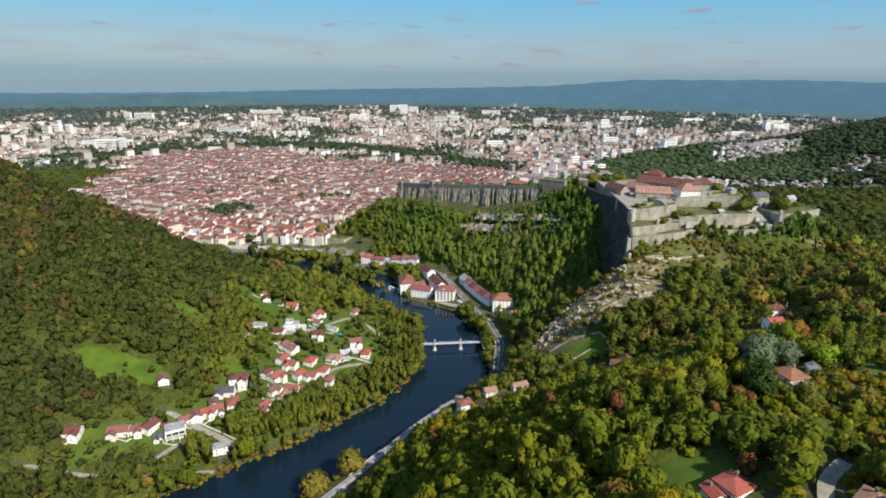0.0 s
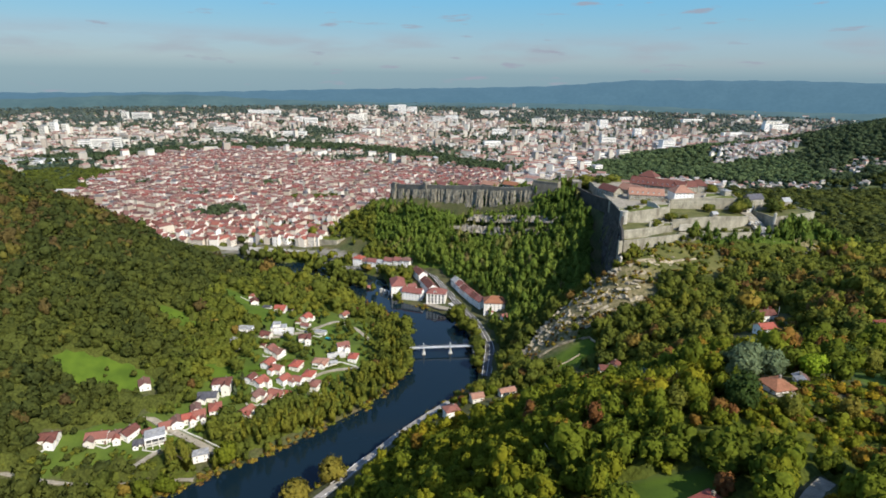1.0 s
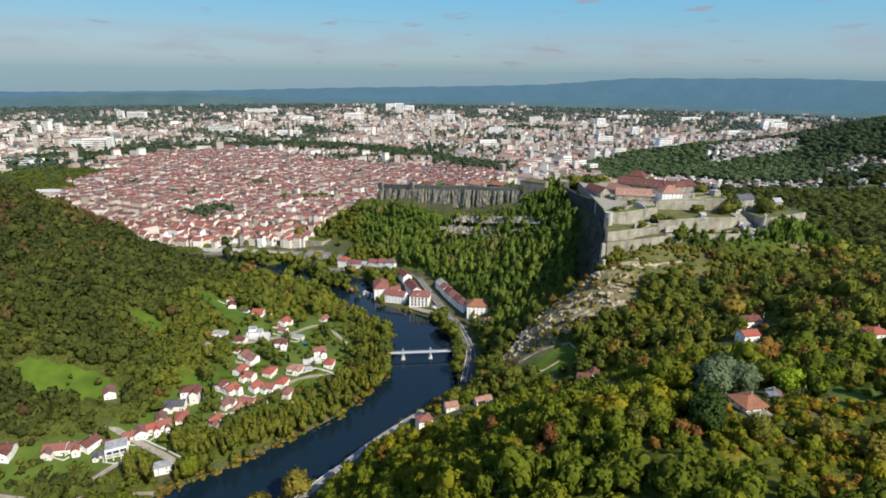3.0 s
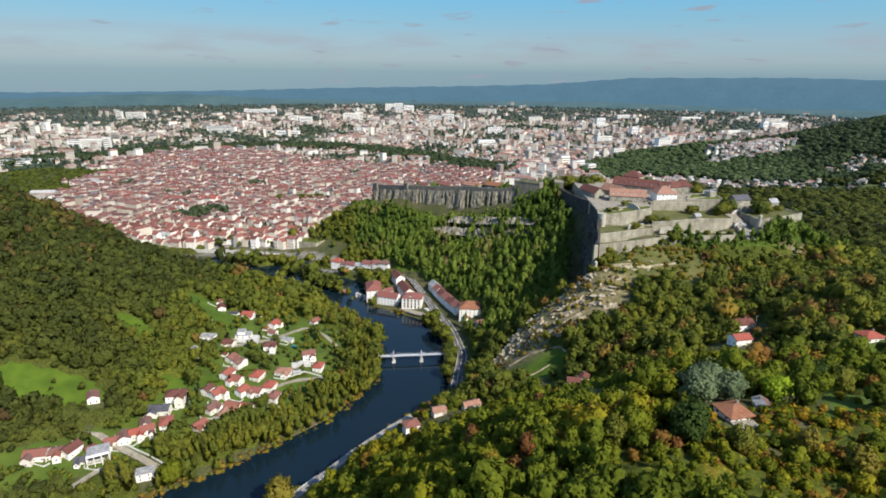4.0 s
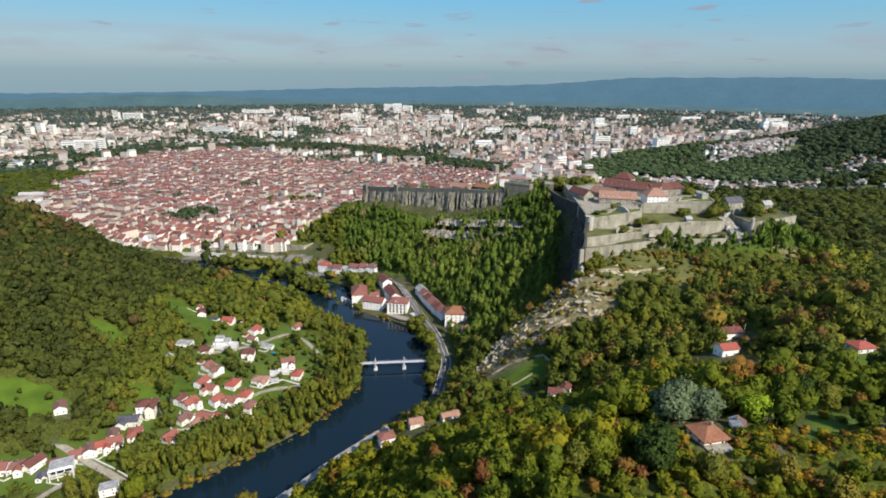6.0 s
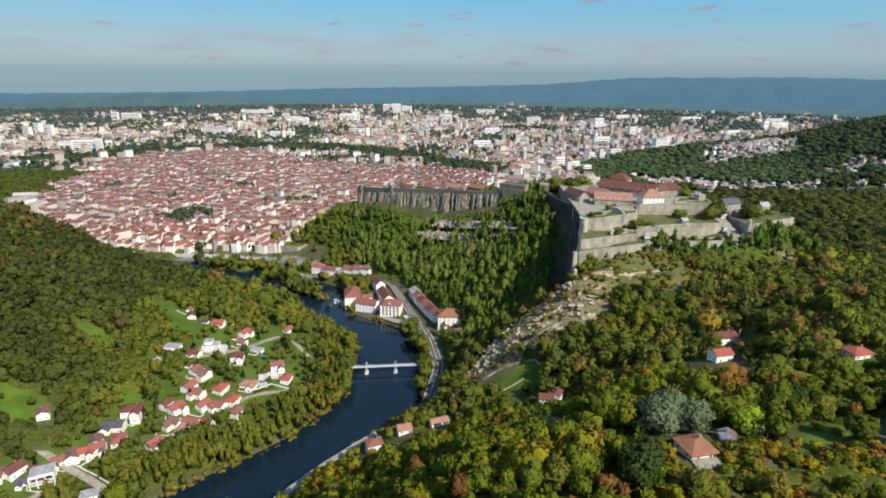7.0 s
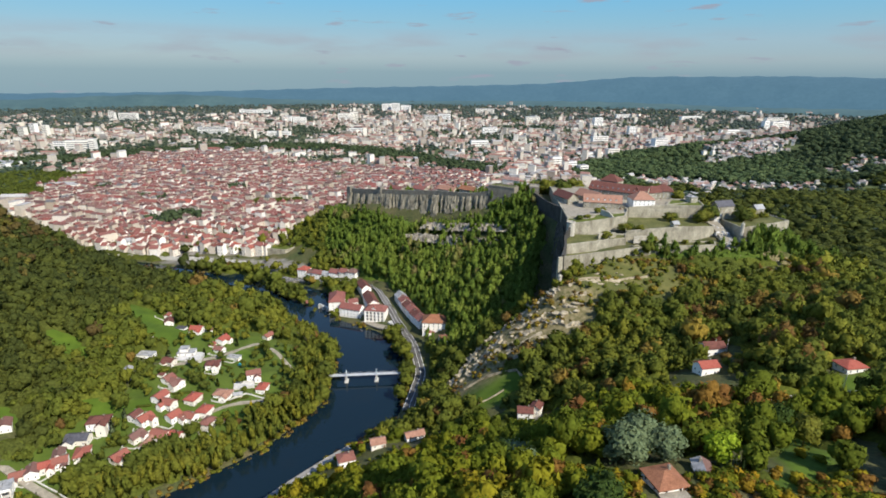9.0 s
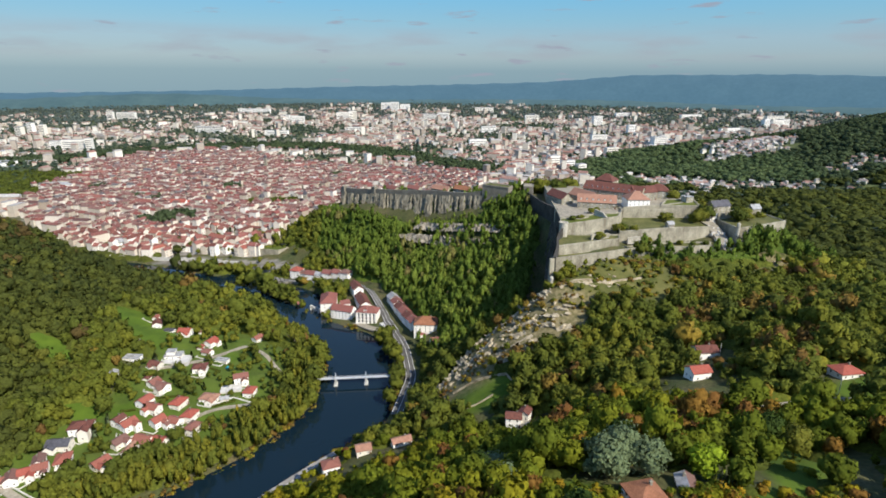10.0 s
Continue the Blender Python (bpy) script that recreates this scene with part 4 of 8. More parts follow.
MILL = [
    (15.5, 117.5, 22, 14, -10, 12.0, "hip", DUSK_ROOF, "tall white mill with red hipped roof on the river bank"),
    (-12, 131, 24, 12, -20, 9.5, "gable", DUSK_ROOF, "cream mill wing with red roof"),
    (-31, 152, 27, 17, 97, 12.0, "hip", DUSK_ROOF, "stone mill house with large dark red roof"),
    (7, 146, 30, 12, 108, 10.0, "gable", BROWN_ROOF, "long mill building with dark red roof"),
    (-4, 178, 22, 11, 112, 9.0, "gable", BROWN_ROOF, "mill outbuilding with brown-red roof"),
    (-14, 154, 10, 8, 20, 5.0, "gable", DUSK_ROOF, "low mill shed with a red roof"),
    (40.5, 142, 11, 11, 112, 7.5, "gable", G, "terraced roadside house with pale grey roof"),
    (45, 131, 11, 11, 112, 8.0, "gable", DUSK_ROOF, "terraced roadside house with dusky red roof"),
    (49.5, 120, 11, 11.5, 114, 7.5, "gable", BROWN_ROOF, "terraced roadside house with dark red roof"),
    (54, 109, 11, 11, 114, 8.2, "gable", DUSK_ROOF, "terraced roadside house with dusky red roof"),
    (59, 98, 11, 12, 116, 7.8, "gable", BROWN_ROOF, "terraced roadside house with dark red roof"),
    (64, 87, 11, 11.5, 116, 8.2, "gable", DUSK_ROOF, "terraced roadside house with dusky red roof"),
    (76, 74, 22, 16, -4, 11.0, "hip", PYRAMID_ROOF, "tall house with patched red hipped roof below the woods"),
    (72, 66.5, 7, 4, 14, 4.5, "gable", DUSK_ROOF, "pink gabled porch wing below the patched roof"),
    (84, 47, 7, 8, 15, 5.5, "gable", DUSK_ROOF, "small white gabled house below the woods"),
    (-88, 250, 13, 12, -22, 10.0, "hip", B, "quay house with bright red roof"),
    (-78, 245, 9, 9, -22, 6.5, "gable", R, "low quay house with a red tiled roof"),
    (-68, 239, 13, 10, -22, 7.5, "gable", DUSK_ROOF, "quay house with dusky red tiled roof"),
    (-56, 234, 11, 9, -20, 6.0, "gable", G, "low quay house with a pale roof"),
    (-45, 230, 13, 10, -24, 7.5, "gable", DUSK_ROOF, "quay house with dusky red tiled roof"),
    (-33, 224, 10, 10, -24, 7.0, "gable", DUSK_ROOF, "quay house with weathered red roof"),
    (-22, 219, 13, 11, -24, 8.5, "hip", R, "white quay house with dark red roof"),
    (-66, 168, 7, 6, 20, 4.0, "gable", R, "small white lock house with red roof"),
]
HOUSES = VILLAGE + RIGHT_BANK + MILL
HOUSE_XY = np.array([h[:2] for h in HOUSES], float)
HOUSE_R = np.array([0.5 * math.hypot(h[2], h[3]) for h in HOUSES])


# ---------------------------------------------------------------- woods
def house_gap(x, y):
    d = np.full(len(x), 1e9)
    for (hx, hy), r in zip(HOUSE_XY, HOUSE_R):
        k = 7.5 / math.hypot(40 - hx, -440 - hy)
        d = np.minimum(d, np.minimum(np.hypot(x - hx, y - hy) - r, np.hypot(x - hx - k * (40 - hx), y - hy + k * (440 + hy)) - r * 0.85))
    return d


# ground kept open below the rampart of the ridge and the quarry's two faces
BANK_STRIP = [(-150, -275), (-86, -237), (-44, -198), (-28, -168), (-12, -142), (4, -126), (24, -108), (50, -88), (64, -66), (58, -46), (40, -40), (10, -82), (-50, -135), (-140, -215)]
FACES = [[(-62, 384, 8), (4, 328, 8), (76, 272, 7), (138, 225, 6)], [(62, 246, 5), (112, 206, 6), (172, 160, 5)]]


BROWN_SCRUB = [(276, -2, 18, 9, 30), (282, -18, 14, 9, 20), (372, 8, 26, 13, -10), (318, -68, 26, 16, 0), (262, -70, 16, 12, 0), (150, -42, 40, 18, 22), (240, -138, 9, 7, 0), (110, -160, 16, 12, 0), (320, -95, 30, 14, 0), (140, -180, 14, 12, 0), (205, -215, 22, 12, 0), (60, -300, 16, 10, 30), (225, -260, 16, 12, 0)]


SPINE_OPEN = [(78, -44), (98, -28), (126, -13), (150, -12), (174, -20), (196, -46), (190, -66), (166, -76), (142, -76), (120, -72), (98, -68), (82, -60)]
QUAY_OPEN = [(-310, 296), (-90, 258), (-72, 300), (-118, 336), (-128, 402), (-270, 402)]


def near_west(x, y):
    """The village's side of the river."""
    return y > -78 + 0.85 * (x + 20)


LOWER_GARDENS = [(-262, -178), (-205, -130), (-165, -140), (-133, -153), (-146, -172), (-200, -188), (-258, -196)]


def in_woods(x, y):
    """How thick the trees stand, 0 to 1."""
    k = np.ones(len(x))
    for s in MEADOWS:
        k *= 0.025 + 0.975 * step((oval(x, y, *s) - 0.95) / 0.2)
    for s in DRY_SLOPES:
        k *= 0.26 + 0.74 * step((oval(x, y, *s) - 0.95) / 0.25)
    for s in BARE_SPOTS:
        k *= 0.22 + 0.78 * step((oval(x, y, *s) - 0.9) / 0.3)
    k = np.where(inside(x, y, VILLAGE_AREA), k * 0.5, k)
    k = np.where(inside(x, y, CITADEL_AREA), 0, k)
    k = np.where(inside(x, y, LOWER_GARDENS), k * 0.85, k)
    for line in ROADS:
        k *= step((off_line(x, y, line) - 1.5) / 2)
    k *= step((off_line(x, y, RIVER) + 0.2) / 1.4) * step((off_line(x, y, CANAL) - 2) / 3)
    k *= step((house_gap(x, y) - 0.6) / 3)
    # open strips along the mill, the quays and the bank below the first slope
    k = np.where((x > -40) & (x < 70) & (y > 95) & (y < 200) & (off_line(x, y, MAIN_ROAD) < 8), k * 0.3, k)
    k = np.where(inside(x, y, SPINE_OPEN), k * 0.3, k)
    k = np.where(inside(x, y, QUAY_OPEN), k * np.where(y > 332, 0.35, 0.06), k)
    k *= 1 - step((y - 395) / 20) * (x < 500)
    for line in FACES:
        k *= (0.25 if line is FACES[0] else 0.4) + (0.75 if line is FACES[0] else 0.6) * step((off_line(x, y, line) - 1) / 5)
    k = np.where(inside(x, y, BANK_STRIP), k * 0.07, k)
    u = np.interp(y, CLIFF_Y, CLIFF_X) - x
    k = np.where((u > -2) & (u < 24 - 0.1 * np.maximum(0, y - 40)) & (y > -18) & (y < 112), k * 0.12, k)
    for cx, cy, r in ((134, -268, 11), (146, -266, 11), (141, -293, 10), (164, -270, 7), (173, -268, 7), (178, -266, 9), (185, -270, 9), (190, -277, 9), (188, -284, 8), (182, -278, 8), (163, -281, 7), (155, -274, 7), (122, -277, 6), (170, -283, 7), (178, -283, 7), (160, -287, 6), (152, -284, 7), (129, -141, 15), (122, -148, 10), (110, -106, 10), (135, -134, 9), (20, 88, 13), (30, 84, 9)):
        k *= step((np.hypot(x - cx, y - cy) - r * 0.7) / (r * 0.4))
    # in front of the hillside houses
    for cx, cy, r in ((141, -297, 11), (221, -162, 18), (284, -186, 15), (242, -126, 12), (15, -144, 12), (217, -160, 14), (213, -168, 10), (286, -182, 12), (138, -289, 12), (70, -362, 10), (252, -122, 10), (40, -134, 6), (62, -126, 6), (129, -136, 11), (128, -148, 14), (124, -158, 12), (137, -306, 9), (213, -268, 10), (220, -262, 10), (208, -280, 9), (228, -250, 10), (198, -290, 8), (133, -293, 9), (127, -288, 8), (113, -300, 8), (102, -251, 9), (100, -260, 7), (246, -124, 6), (4, 103, 16), (-14, 122, 12), (30, 97, 10), (16, 106, 12)):
        k *= step((np.hypot(x - cx, y - cy) - r * 0.6) / (r * 0.5))
    return k


def jitter_grid(x0, x1, y0, y1, gap):
    a, b = np.meshgrid(np.arange(x0, x1, gap), np.arange(y0, y1, gap))
    x = (a + (np.arange(a.shape[0]) % 2)[:, None] * gap / 2 + rng.uniform(-0.42, 0.42, a.shape) * gap).ravel()
    y = (b + rng.uniform(-0.42, 0.42, a.shape) * gap).ravel()
    return x, y


def hue(x, y, base=0.0):
    """Hue of a crown: mostly greens, with patches turning yellow and rust."""
    patch = 0.5 + 0.5 * waves(x, y, 34, 1.0)
    near_side = step((x - 60) / 60) * step((20 - y) / 60)
    t = 0.06 + 0.24 * rng.random(len(x)) + 0.20 * patch + base - 0.05 * near_side
    near = step((40 - y) / 90) * step((x - 20) / 60)
    turned = rng.random(len(x)) < 0.008 + 0.035 * near + (0.02 + 0.16 * near) * np.clip(patch * 1.5 - 0.7, 0, 1)
    return np.clip(np.where(turned, rng.uniform(0.72, 1.0, len(x)), np.minimum(t, 0.62)), 0, 1)


x, y = jitter_grid(-640, 560, -440, 420, 5.5)
seen = (x > -85 - (y + 476) * 0.84) & (x < 120 + (y + 407) * 0.96) & ~((x < -280) & (y > 235)) & ~((x > 60) & (y > 300)) & ~((x > 220) & (y > 190)) & ~((x > 420) & (y > 60))
x, y = x[seen], y[seen]
keep = rng.random(len(x)) < in_woods(x, y)
x, y = x[keep], y[keep]
away = np.hypot(x - 30, y + 445)
thin = np.where((away > 360) | (x < -60), rng.random(len(x)) < np.where((x < -175) & ~inside(x, y, VILLAGE_AREA), 0.9, 1.0), rng.random(len(x)) < 0.86)
x, y, away = x[thin], y[thin], away[thin]
size = rng.uniform(0.62, 1.2, len(x)) * np.where((away < 360) & (x > -60), 0.98, 1.0)
size *= np.where(rng.random(len(x)) < 0.1, 1.35, 1.0) * np.where(x < -175, 1.02, 1.0)
size *= np.where(oval(x, y, 228, -14, 52, 26, 18) < 1, 0.5, 1)
size *= np.where((off_line(x, y, RIVER) < 16) & (x < 0) & (y < 120), rng.uniform(0.9, 1.45, len(x)), 1)
near_bank = (y < 115 - 0.95 * (x + 30)) & (y > 20) & (x < -20)
size *= np.where((off_line(x, y, RIVER) < 34) & near_bank, np.where(x > -85, 0.66, 1.2), 1)
size *= np.where((off_line(x, y, RIVER) < 30) & (y > 130) & (x < -60) & ~near_bank, 1.1, 1)
size *= np.where(off_line(x, y, FACES[0]) < 10, 0.6, 1)
size *= np.where(oval(x, y, 302, 8, 62, 24, 12) < 1, 0.62, 1)
shrub = in_woods(x, y) < 0.35
size *= np.where(shrub & ~inside(x, y, VILLAGE_AREA), 0.5, 1) * np.where(inside(x, y, VILLAGE_AREA), rng.uniform(0.4, 0.9, len(x)), 1)
tall, wide = 12.2 * size * rng.uniform(0.82, 1.22, len(x)), np.where(away > 330, 8.4, 7.8) * size * rng.uniform(0.82, 1.18, len(x))
slope_north = (x > 40 - 0.55 * (y - 100)) & (y > 20) & (x > -70)
tall, wide = np.where(slope_north, tall * 1.25, tall), np.where(slope_north, wide * 0.8, wide)
# hue drops westward, painting the western slope's shade into the leaves
tint = hue(x, y, 0.02) - 0.2 * step((-x - 170 - 0.1 * y) / 90)
# hue lifted on the near river slope in place of missing sunlight
tint = tint + 0.06 * step((135 - x) / 40) * step((x + 70) / 30) * step((-80 - y) / 30) * (tint < 0.55)
# stands of one kind: cool green groves, and patches of the slope that have browned
grove = waves(x, y, 19, 2.3)
tint = np.where(tint < 0.66, tint - 0.10 * np.clip(grove, -0.6, 1) , tint)
browned = slope_north & (waves(x, y, 27, 4.1) + 0.5 * np.sin(x * 12.9 + y * 78.2) > 0.95) & (y > 105)
tint = np.where(browned, 0.64 + 0.2 * np.abs(np.sin(x * 3.7 + y * 5.1)), tint)
clump = 1 + 0.22 * np.clip(waves(x, y, 9, 0.7), -1, 1)
tall, wide = np.where(away > 330, tall * clump, tall), np.where(away > 330, wide * clump, wide)
tint = np.clip(tint, 0, 1)
tint = np.where((x < -230) & (rng.random(len(x)) < 0.02 + 0.34 * step((-x - 290) / 110)), rng.uniform(0.66, 0.98, len(x)), tint)
# scrub that has turned brown below the citadel and on the hillside
for s in BROWN_SCRUB:
    tint = np.where((oval(x, y, *s) < 1) & (rng.random(len(x)) < 0.6), rng.uniform(0.76, 1.0, len(x)), tint)
for hx, hy, r in ((221, -160, 28), (182, -292, 14), (150, -298, 12), (166, -294, 10), (112, -110, 16), (128, -146, 20), (-210, -108, 16), (-176, 56, 14), (285, -182, 22), (248, -124, 20), (22, -148, 20), (46, -138, 20), (70, -130, 20), (135, -136, 18), (72, -364, 16)):
    lower = np.hypot(x - hx, y - hy) < r
    size, tall, wide = np.where(lower, size * 0.5, size), np.where(lower, tall * 0.42, tall), np.where(lower, wide * 0.5, wide)
lower = (off_line(x, y, RIVER_ROAD) < 13) & (y < -95)
tall, wide, size = np.where(lower, tall * 0.4, tall), np.where(lower, wide * 0.55, wide), np.where(lower, size * 0.5, size)
lower = inside(x, y, LOWER_GARDENS)
tall, wide, size = np.where(lower, tall * 0.62, tall), np.where(lower, wide * 0.65, wide), np.where(lower, size * 0.6, size)
# young trees and thickets on the slope in front of the house with the wide roof
thicket = oval(x, y, 152, -316, 78, 26, 0) < 1
low = np.where(thicket, rng.uniform(0.38, 0.72, len(x)), 1)
size, tall, wide = size * low, tall * low, wide * low
# tall slim willows and poplars between the village and the river
bank = (off_line(x, y, RIVER) < 24) & (x > -140) & (x < -20) & (y < 20) & (off_line(x, y, LANES[0]) > 6) & near_west(x, y)
tall, wide = np.where(bank, rng.uniform(10, 20, len(x)), tall), np.where(bank, rng.uniform(4.6, 6.6, len(x)), wide)
tint = np.where(bank & (rng.random(len(x)) < 0.7), rng.uniform(0.3, 0.54, len(x)), tint)
# the trees that stand nearest on the hillside are single things, the rest of the wood is joined
front = (y < -245) & (x > -40) & (x < 265)
order = np.argsort(away + 1e6 * ~front)[:290]
single = np.zeros(len(x), bool)
single[order] = True
single &= front

FINE = [crown(11 + i, 18, 2, 1500, 0.058, slim=0.98 + 0.14 * (i % 3 - 1)) for i in range(8)]
MID = [crown(41 + i, 4, 1, 80, 0.13, slim=1.05 + 0.15 * (i % 3 - 1)) for i in range(10)]
NEAR_CROWNS = [crown(131 + i, 9, 2, 170, 0.1, slim=0.98 + 0.15 * (i % 3 - 1)) for i in range(9)]
SLIM = [crown(151 + i, 2, 1, 56, 0.14, slim=0.86 + 0.1 * (i % 3 - 1), taper=0.3) for i in range(10)]
FAR = [crown(71 + i, 3, 1, 34, 0.17, slim=1.05 + 0.15 * (i % 3 - 1)) for i in range(10)]
SMALL = [crown(91 + i, 0, 1, 6, 0.2, slim=1.1) for i in range(6)]

trees = []
for i, shape in enumerate(FINE):
    t = thing("broadleaf_tree", pose(0, 0, -300), "broadleaf tree in early autumn leaf on the wooded hillside", "tree", "trees on the near hillside")
    c = part("crown", soften(set_mesh("crown", shape[0] * [8.2, 8.2, 13.4], shape[1], [LEAVES_SINGLE], smooth=True), shape[2]), t)
    part("trunk", trunk_mesh("trunk", 9.5, 0.28), t)
    trees.append(t)
used = set()
for j in np.nonzero(single)[0]:
    k = int(rng.integers(len(trees)))
    m = pose(x[j], y[j], gz(x[j], y[j]) - 0.2, 0, 0, rng.uniform(0, 360))
    if k not in used:
        used.add(k)
        trees[k].matrix_basis = m @ Matrix.Scale(size[j], 4)
    else:
        t = copy_thing(trees[k], m)
        t.scale = (size[j],) * 3
west_hill = x + rng.normal(0, 14, len(x)) < -206 - 0.1 * y
for band, shapes, name, label in ((~single & (away < 330), NEAR_CROWNS, "woodland", "mixed broadleaf woodland turning yellow on the near slopes"),
                                  (~single & (away >= 330) & (away < 520), MID, "woodland", "mixed broadleaf woodland on the valley sides"),
                                  (~single & (away >= 520), FAR, "woodland", "broadleaf woodland on the far slopes and ridge")):
    for side, mat, what in ((bank & ~west_hill & ~slope_north, LEAVES, "tall slim willows and poplars along the river bank"), (~bank & ~west_hill & ~slope_north, NEAR_LEAVES if "near slopes" in label else LEAVES, label), (west_hill, WEST_LEAVES, "woodland on the steep western hill, dimmed in its leaf colour"), (slope_north & ~west_hill, NORTH_LEAVES, "dense tall green woodland on the slope below the ridge")):
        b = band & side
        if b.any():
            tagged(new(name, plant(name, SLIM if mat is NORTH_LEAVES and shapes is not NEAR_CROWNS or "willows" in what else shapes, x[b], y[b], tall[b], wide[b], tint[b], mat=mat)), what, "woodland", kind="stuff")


# a raised leaf-coloured sheet, added to lighten the black gaps between the trees
ugx, ugy = np.meshgrid(np.arange(-640, 560, 4.2), np.arange(-440, 420, 4.2))
ux_, uy_ = (ugx + rng.uniform(-1.4, 1.4, ugx.shape)).ravel(), (ugy + rng.uniform(-1.4, 1.4, ugx.shape)).ravel()
full = step((in_woods(ux_, uy_) - 0.55) / 0.3) * ~inside(ux_, uy_, VILLAGE_AREA) * ~inside(ux_, uy_, SPINE_OPEN) * (off_line(ux_, uy_, RIVER) > 9)
for hx, hy, r in ((221, -157, 24), (285, -182, 22), (248, -124, 20), (22, -148, 20), (46, -138, 20), (70, -130, 20), (135, -136, 18), (72, -364, 16)):
    full = full * (np.hypot(ux_ - hx, uy_ - hy) > r)
full = full * (off_line(ux_, uy_, RIVER_ROAD) > 14)
for s in DRY_SLOPES:
    full = full * step((oval(ux_, uy_, *s) - 1.3) / 0.3)
low_bush = -1.5 + full * (6.0 + 1.2 * (ux_ < -60) + 0.9 * waves(ux_, uy_, 5.0) + rng.normal(0, 1.0, len(ux_)))
low_bush -= 2.2 * full * step((330 - np.hypot(ux_ - 30, uy_ + 445)) / 60)
faces = grid_faces(ugx.shape[1], ugx.shape[0])
faces = faces[(full[faces].max(1) > 0.05) & (ux_[faces[:, 0]] > -100 - (uy_[faces[:, 0]] + 476) * 0.86)]
used_v, back = np.unique(faces, return_inverse=True)
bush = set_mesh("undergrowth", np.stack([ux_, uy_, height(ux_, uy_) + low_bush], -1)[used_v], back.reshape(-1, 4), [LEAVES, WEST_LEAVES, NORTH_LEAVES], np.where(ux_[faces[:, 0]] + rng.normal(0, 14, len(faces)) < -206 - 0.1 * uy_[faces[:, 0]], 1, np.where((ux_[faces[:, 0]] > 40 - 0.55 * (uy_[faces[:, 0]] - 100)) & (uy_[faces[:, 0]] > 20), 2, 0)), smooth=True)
store(bush, "leaf_tint", np.clip(hue(ux_, uy_, -0.02) * 0.85, 0.04, 0.6)[used_v])
tagged(new("undergrowth", bush), "leaf-coloured sheet filling the dark gaps between woodland trees", "undergrowth", kind="stuff")


def single_tree(name, shape, mat, x, y, tall, wide, label, trunk=True, category="tree"):
    t = thing(name, pose(x, y, gz(x, y) - 0.2, 0, 0, (x * 7 + y * 3) % 360), label, category)
    v = shape[0] * [wide / 0.8, wide / 0.8, tall]
    part("crown", soften(set_mesh("crown", v, shape[1], [mat], smooth=True), shape[2]), t)
    if trunk:
        part("trunk", trunk_mesh("trunk", tall, 0.03 * tall), t)
    return t


for seed, (tx, ty) in enumerate(((133, -268), (146, -266.5), (140, -262))):
    single_tree("cedar", crown(201 + seed, 12, 1, 1500, 0.06, 1.1, 0.08, 0.35), BLUE_NEEDLES, tx, ty, (15, 13.5, 17)[seed], (14, 12, 14)[seed], "blue-grey cedar beside the hillside house", category="conifer")
single_tree("spruce", spire(211, 15, 330, 0.3), BLUE_NEEDLES, 173.5, -270, 9.5, 8, "blue spruce on the edge of a lawn", category="conifer")
single_tree("spruce", spire(212, 14, 300, 0.3), BLUE_NEEDLES, -147, -72, 11, 6, "blue-grey spruce beside the village villa", category="conifer")
single_tree("spruce", spire(213, 14, 300, 0.3), NEEDLES, 246, -215, 9, 6, "dark spruce beside the lane", category="conifer")
single_tree("spruce", spire(214, 14, 300, 0.34), NEEDLES, 107, -277, 9, 6, "dark spruce on the slope", category="conifer")
single_tree("lime_tree", crown(221, 12, 1, 900, 0.065, 1.05, 0.1), LIME_LEAVES, 164, -269, 12.5, 11, "bright yellow-green tree beside the lawn")
for seed, (tx, ty, h, w) in enumerate(((-58, -181, 15, 15), (-80, -192, 15, 17), (-14, -150, 8, 9), (-104, -222, 12, 14))):
    single_tree("willow", crown(231 + seed, 9, 1, 620, 0.085, 1.1, 0.05), GOLD_LEAVES, tx, ty, h, w, "golden autumn willow on the river bank")
for seed, (tx, ty, h) in enumerate(((-164, -166, 27), (-155, -166, 28), (-50, 60, 22), (-43, 52, 21), (-62, 92, 15), (-96, 205, 14))):
    single_tree("poplar", crown(241 + seed, 8, 1, 420, 0.06, 0.5, 0.0, 0.2), OLIVE_LEAVES if h > 19 else LEAVES_SINGLE, tx, ty, h, 15 if h > 25 else 10 if h > 19 else 5, "slender upright poplar near the river")
for seed, (tx, ty, h, w) in enumerate(((-72, 78, 8, 7), (-150, 132, 9, 9), (-170, 140, 9, 9), (252, -108, 7, 7), (232, -185, 7, 7))):
    single_tree("copper_beech", crown(251 + seed, 7, 1, 300, 0.09, 1.05, 0.1), RED_LEAVES, tx, ty, h, w, "copper-red tree among green ones")

single_tree("pine", crown(301, 12, 1, 1100, 0.065, 1.0, 0.05), NEEDLES, 113, -300, 12, 11, "dense dark green pine on the near slope", category="conifer")
single_tree("cedar", crown(302, 10, 1, 900, 0.07, 1.1, 0.0, 0.2), BLUE_NEEDLES, 102, -251, 7.5, 12, "low spreading blue-grey cedar on the slope", category="conifer")
single_tree("copper_beech", crown(303, 7, 1, 300, 0.09, 1.05, 0.1), RED_LEAVES, 92, -276, 6, 7, "copper-red tree among green ones")
single_tree("copper_beech", crown(304, 7, 1, 300, 0.09, 1.05, 0.1), RED_LEAVES, 134, -258, 6, 6, "copper-red tree among green ones")

# columnar cypresses in a double row beside the lawn
CYPRESS = spire(261, 9, 150, 0.2)
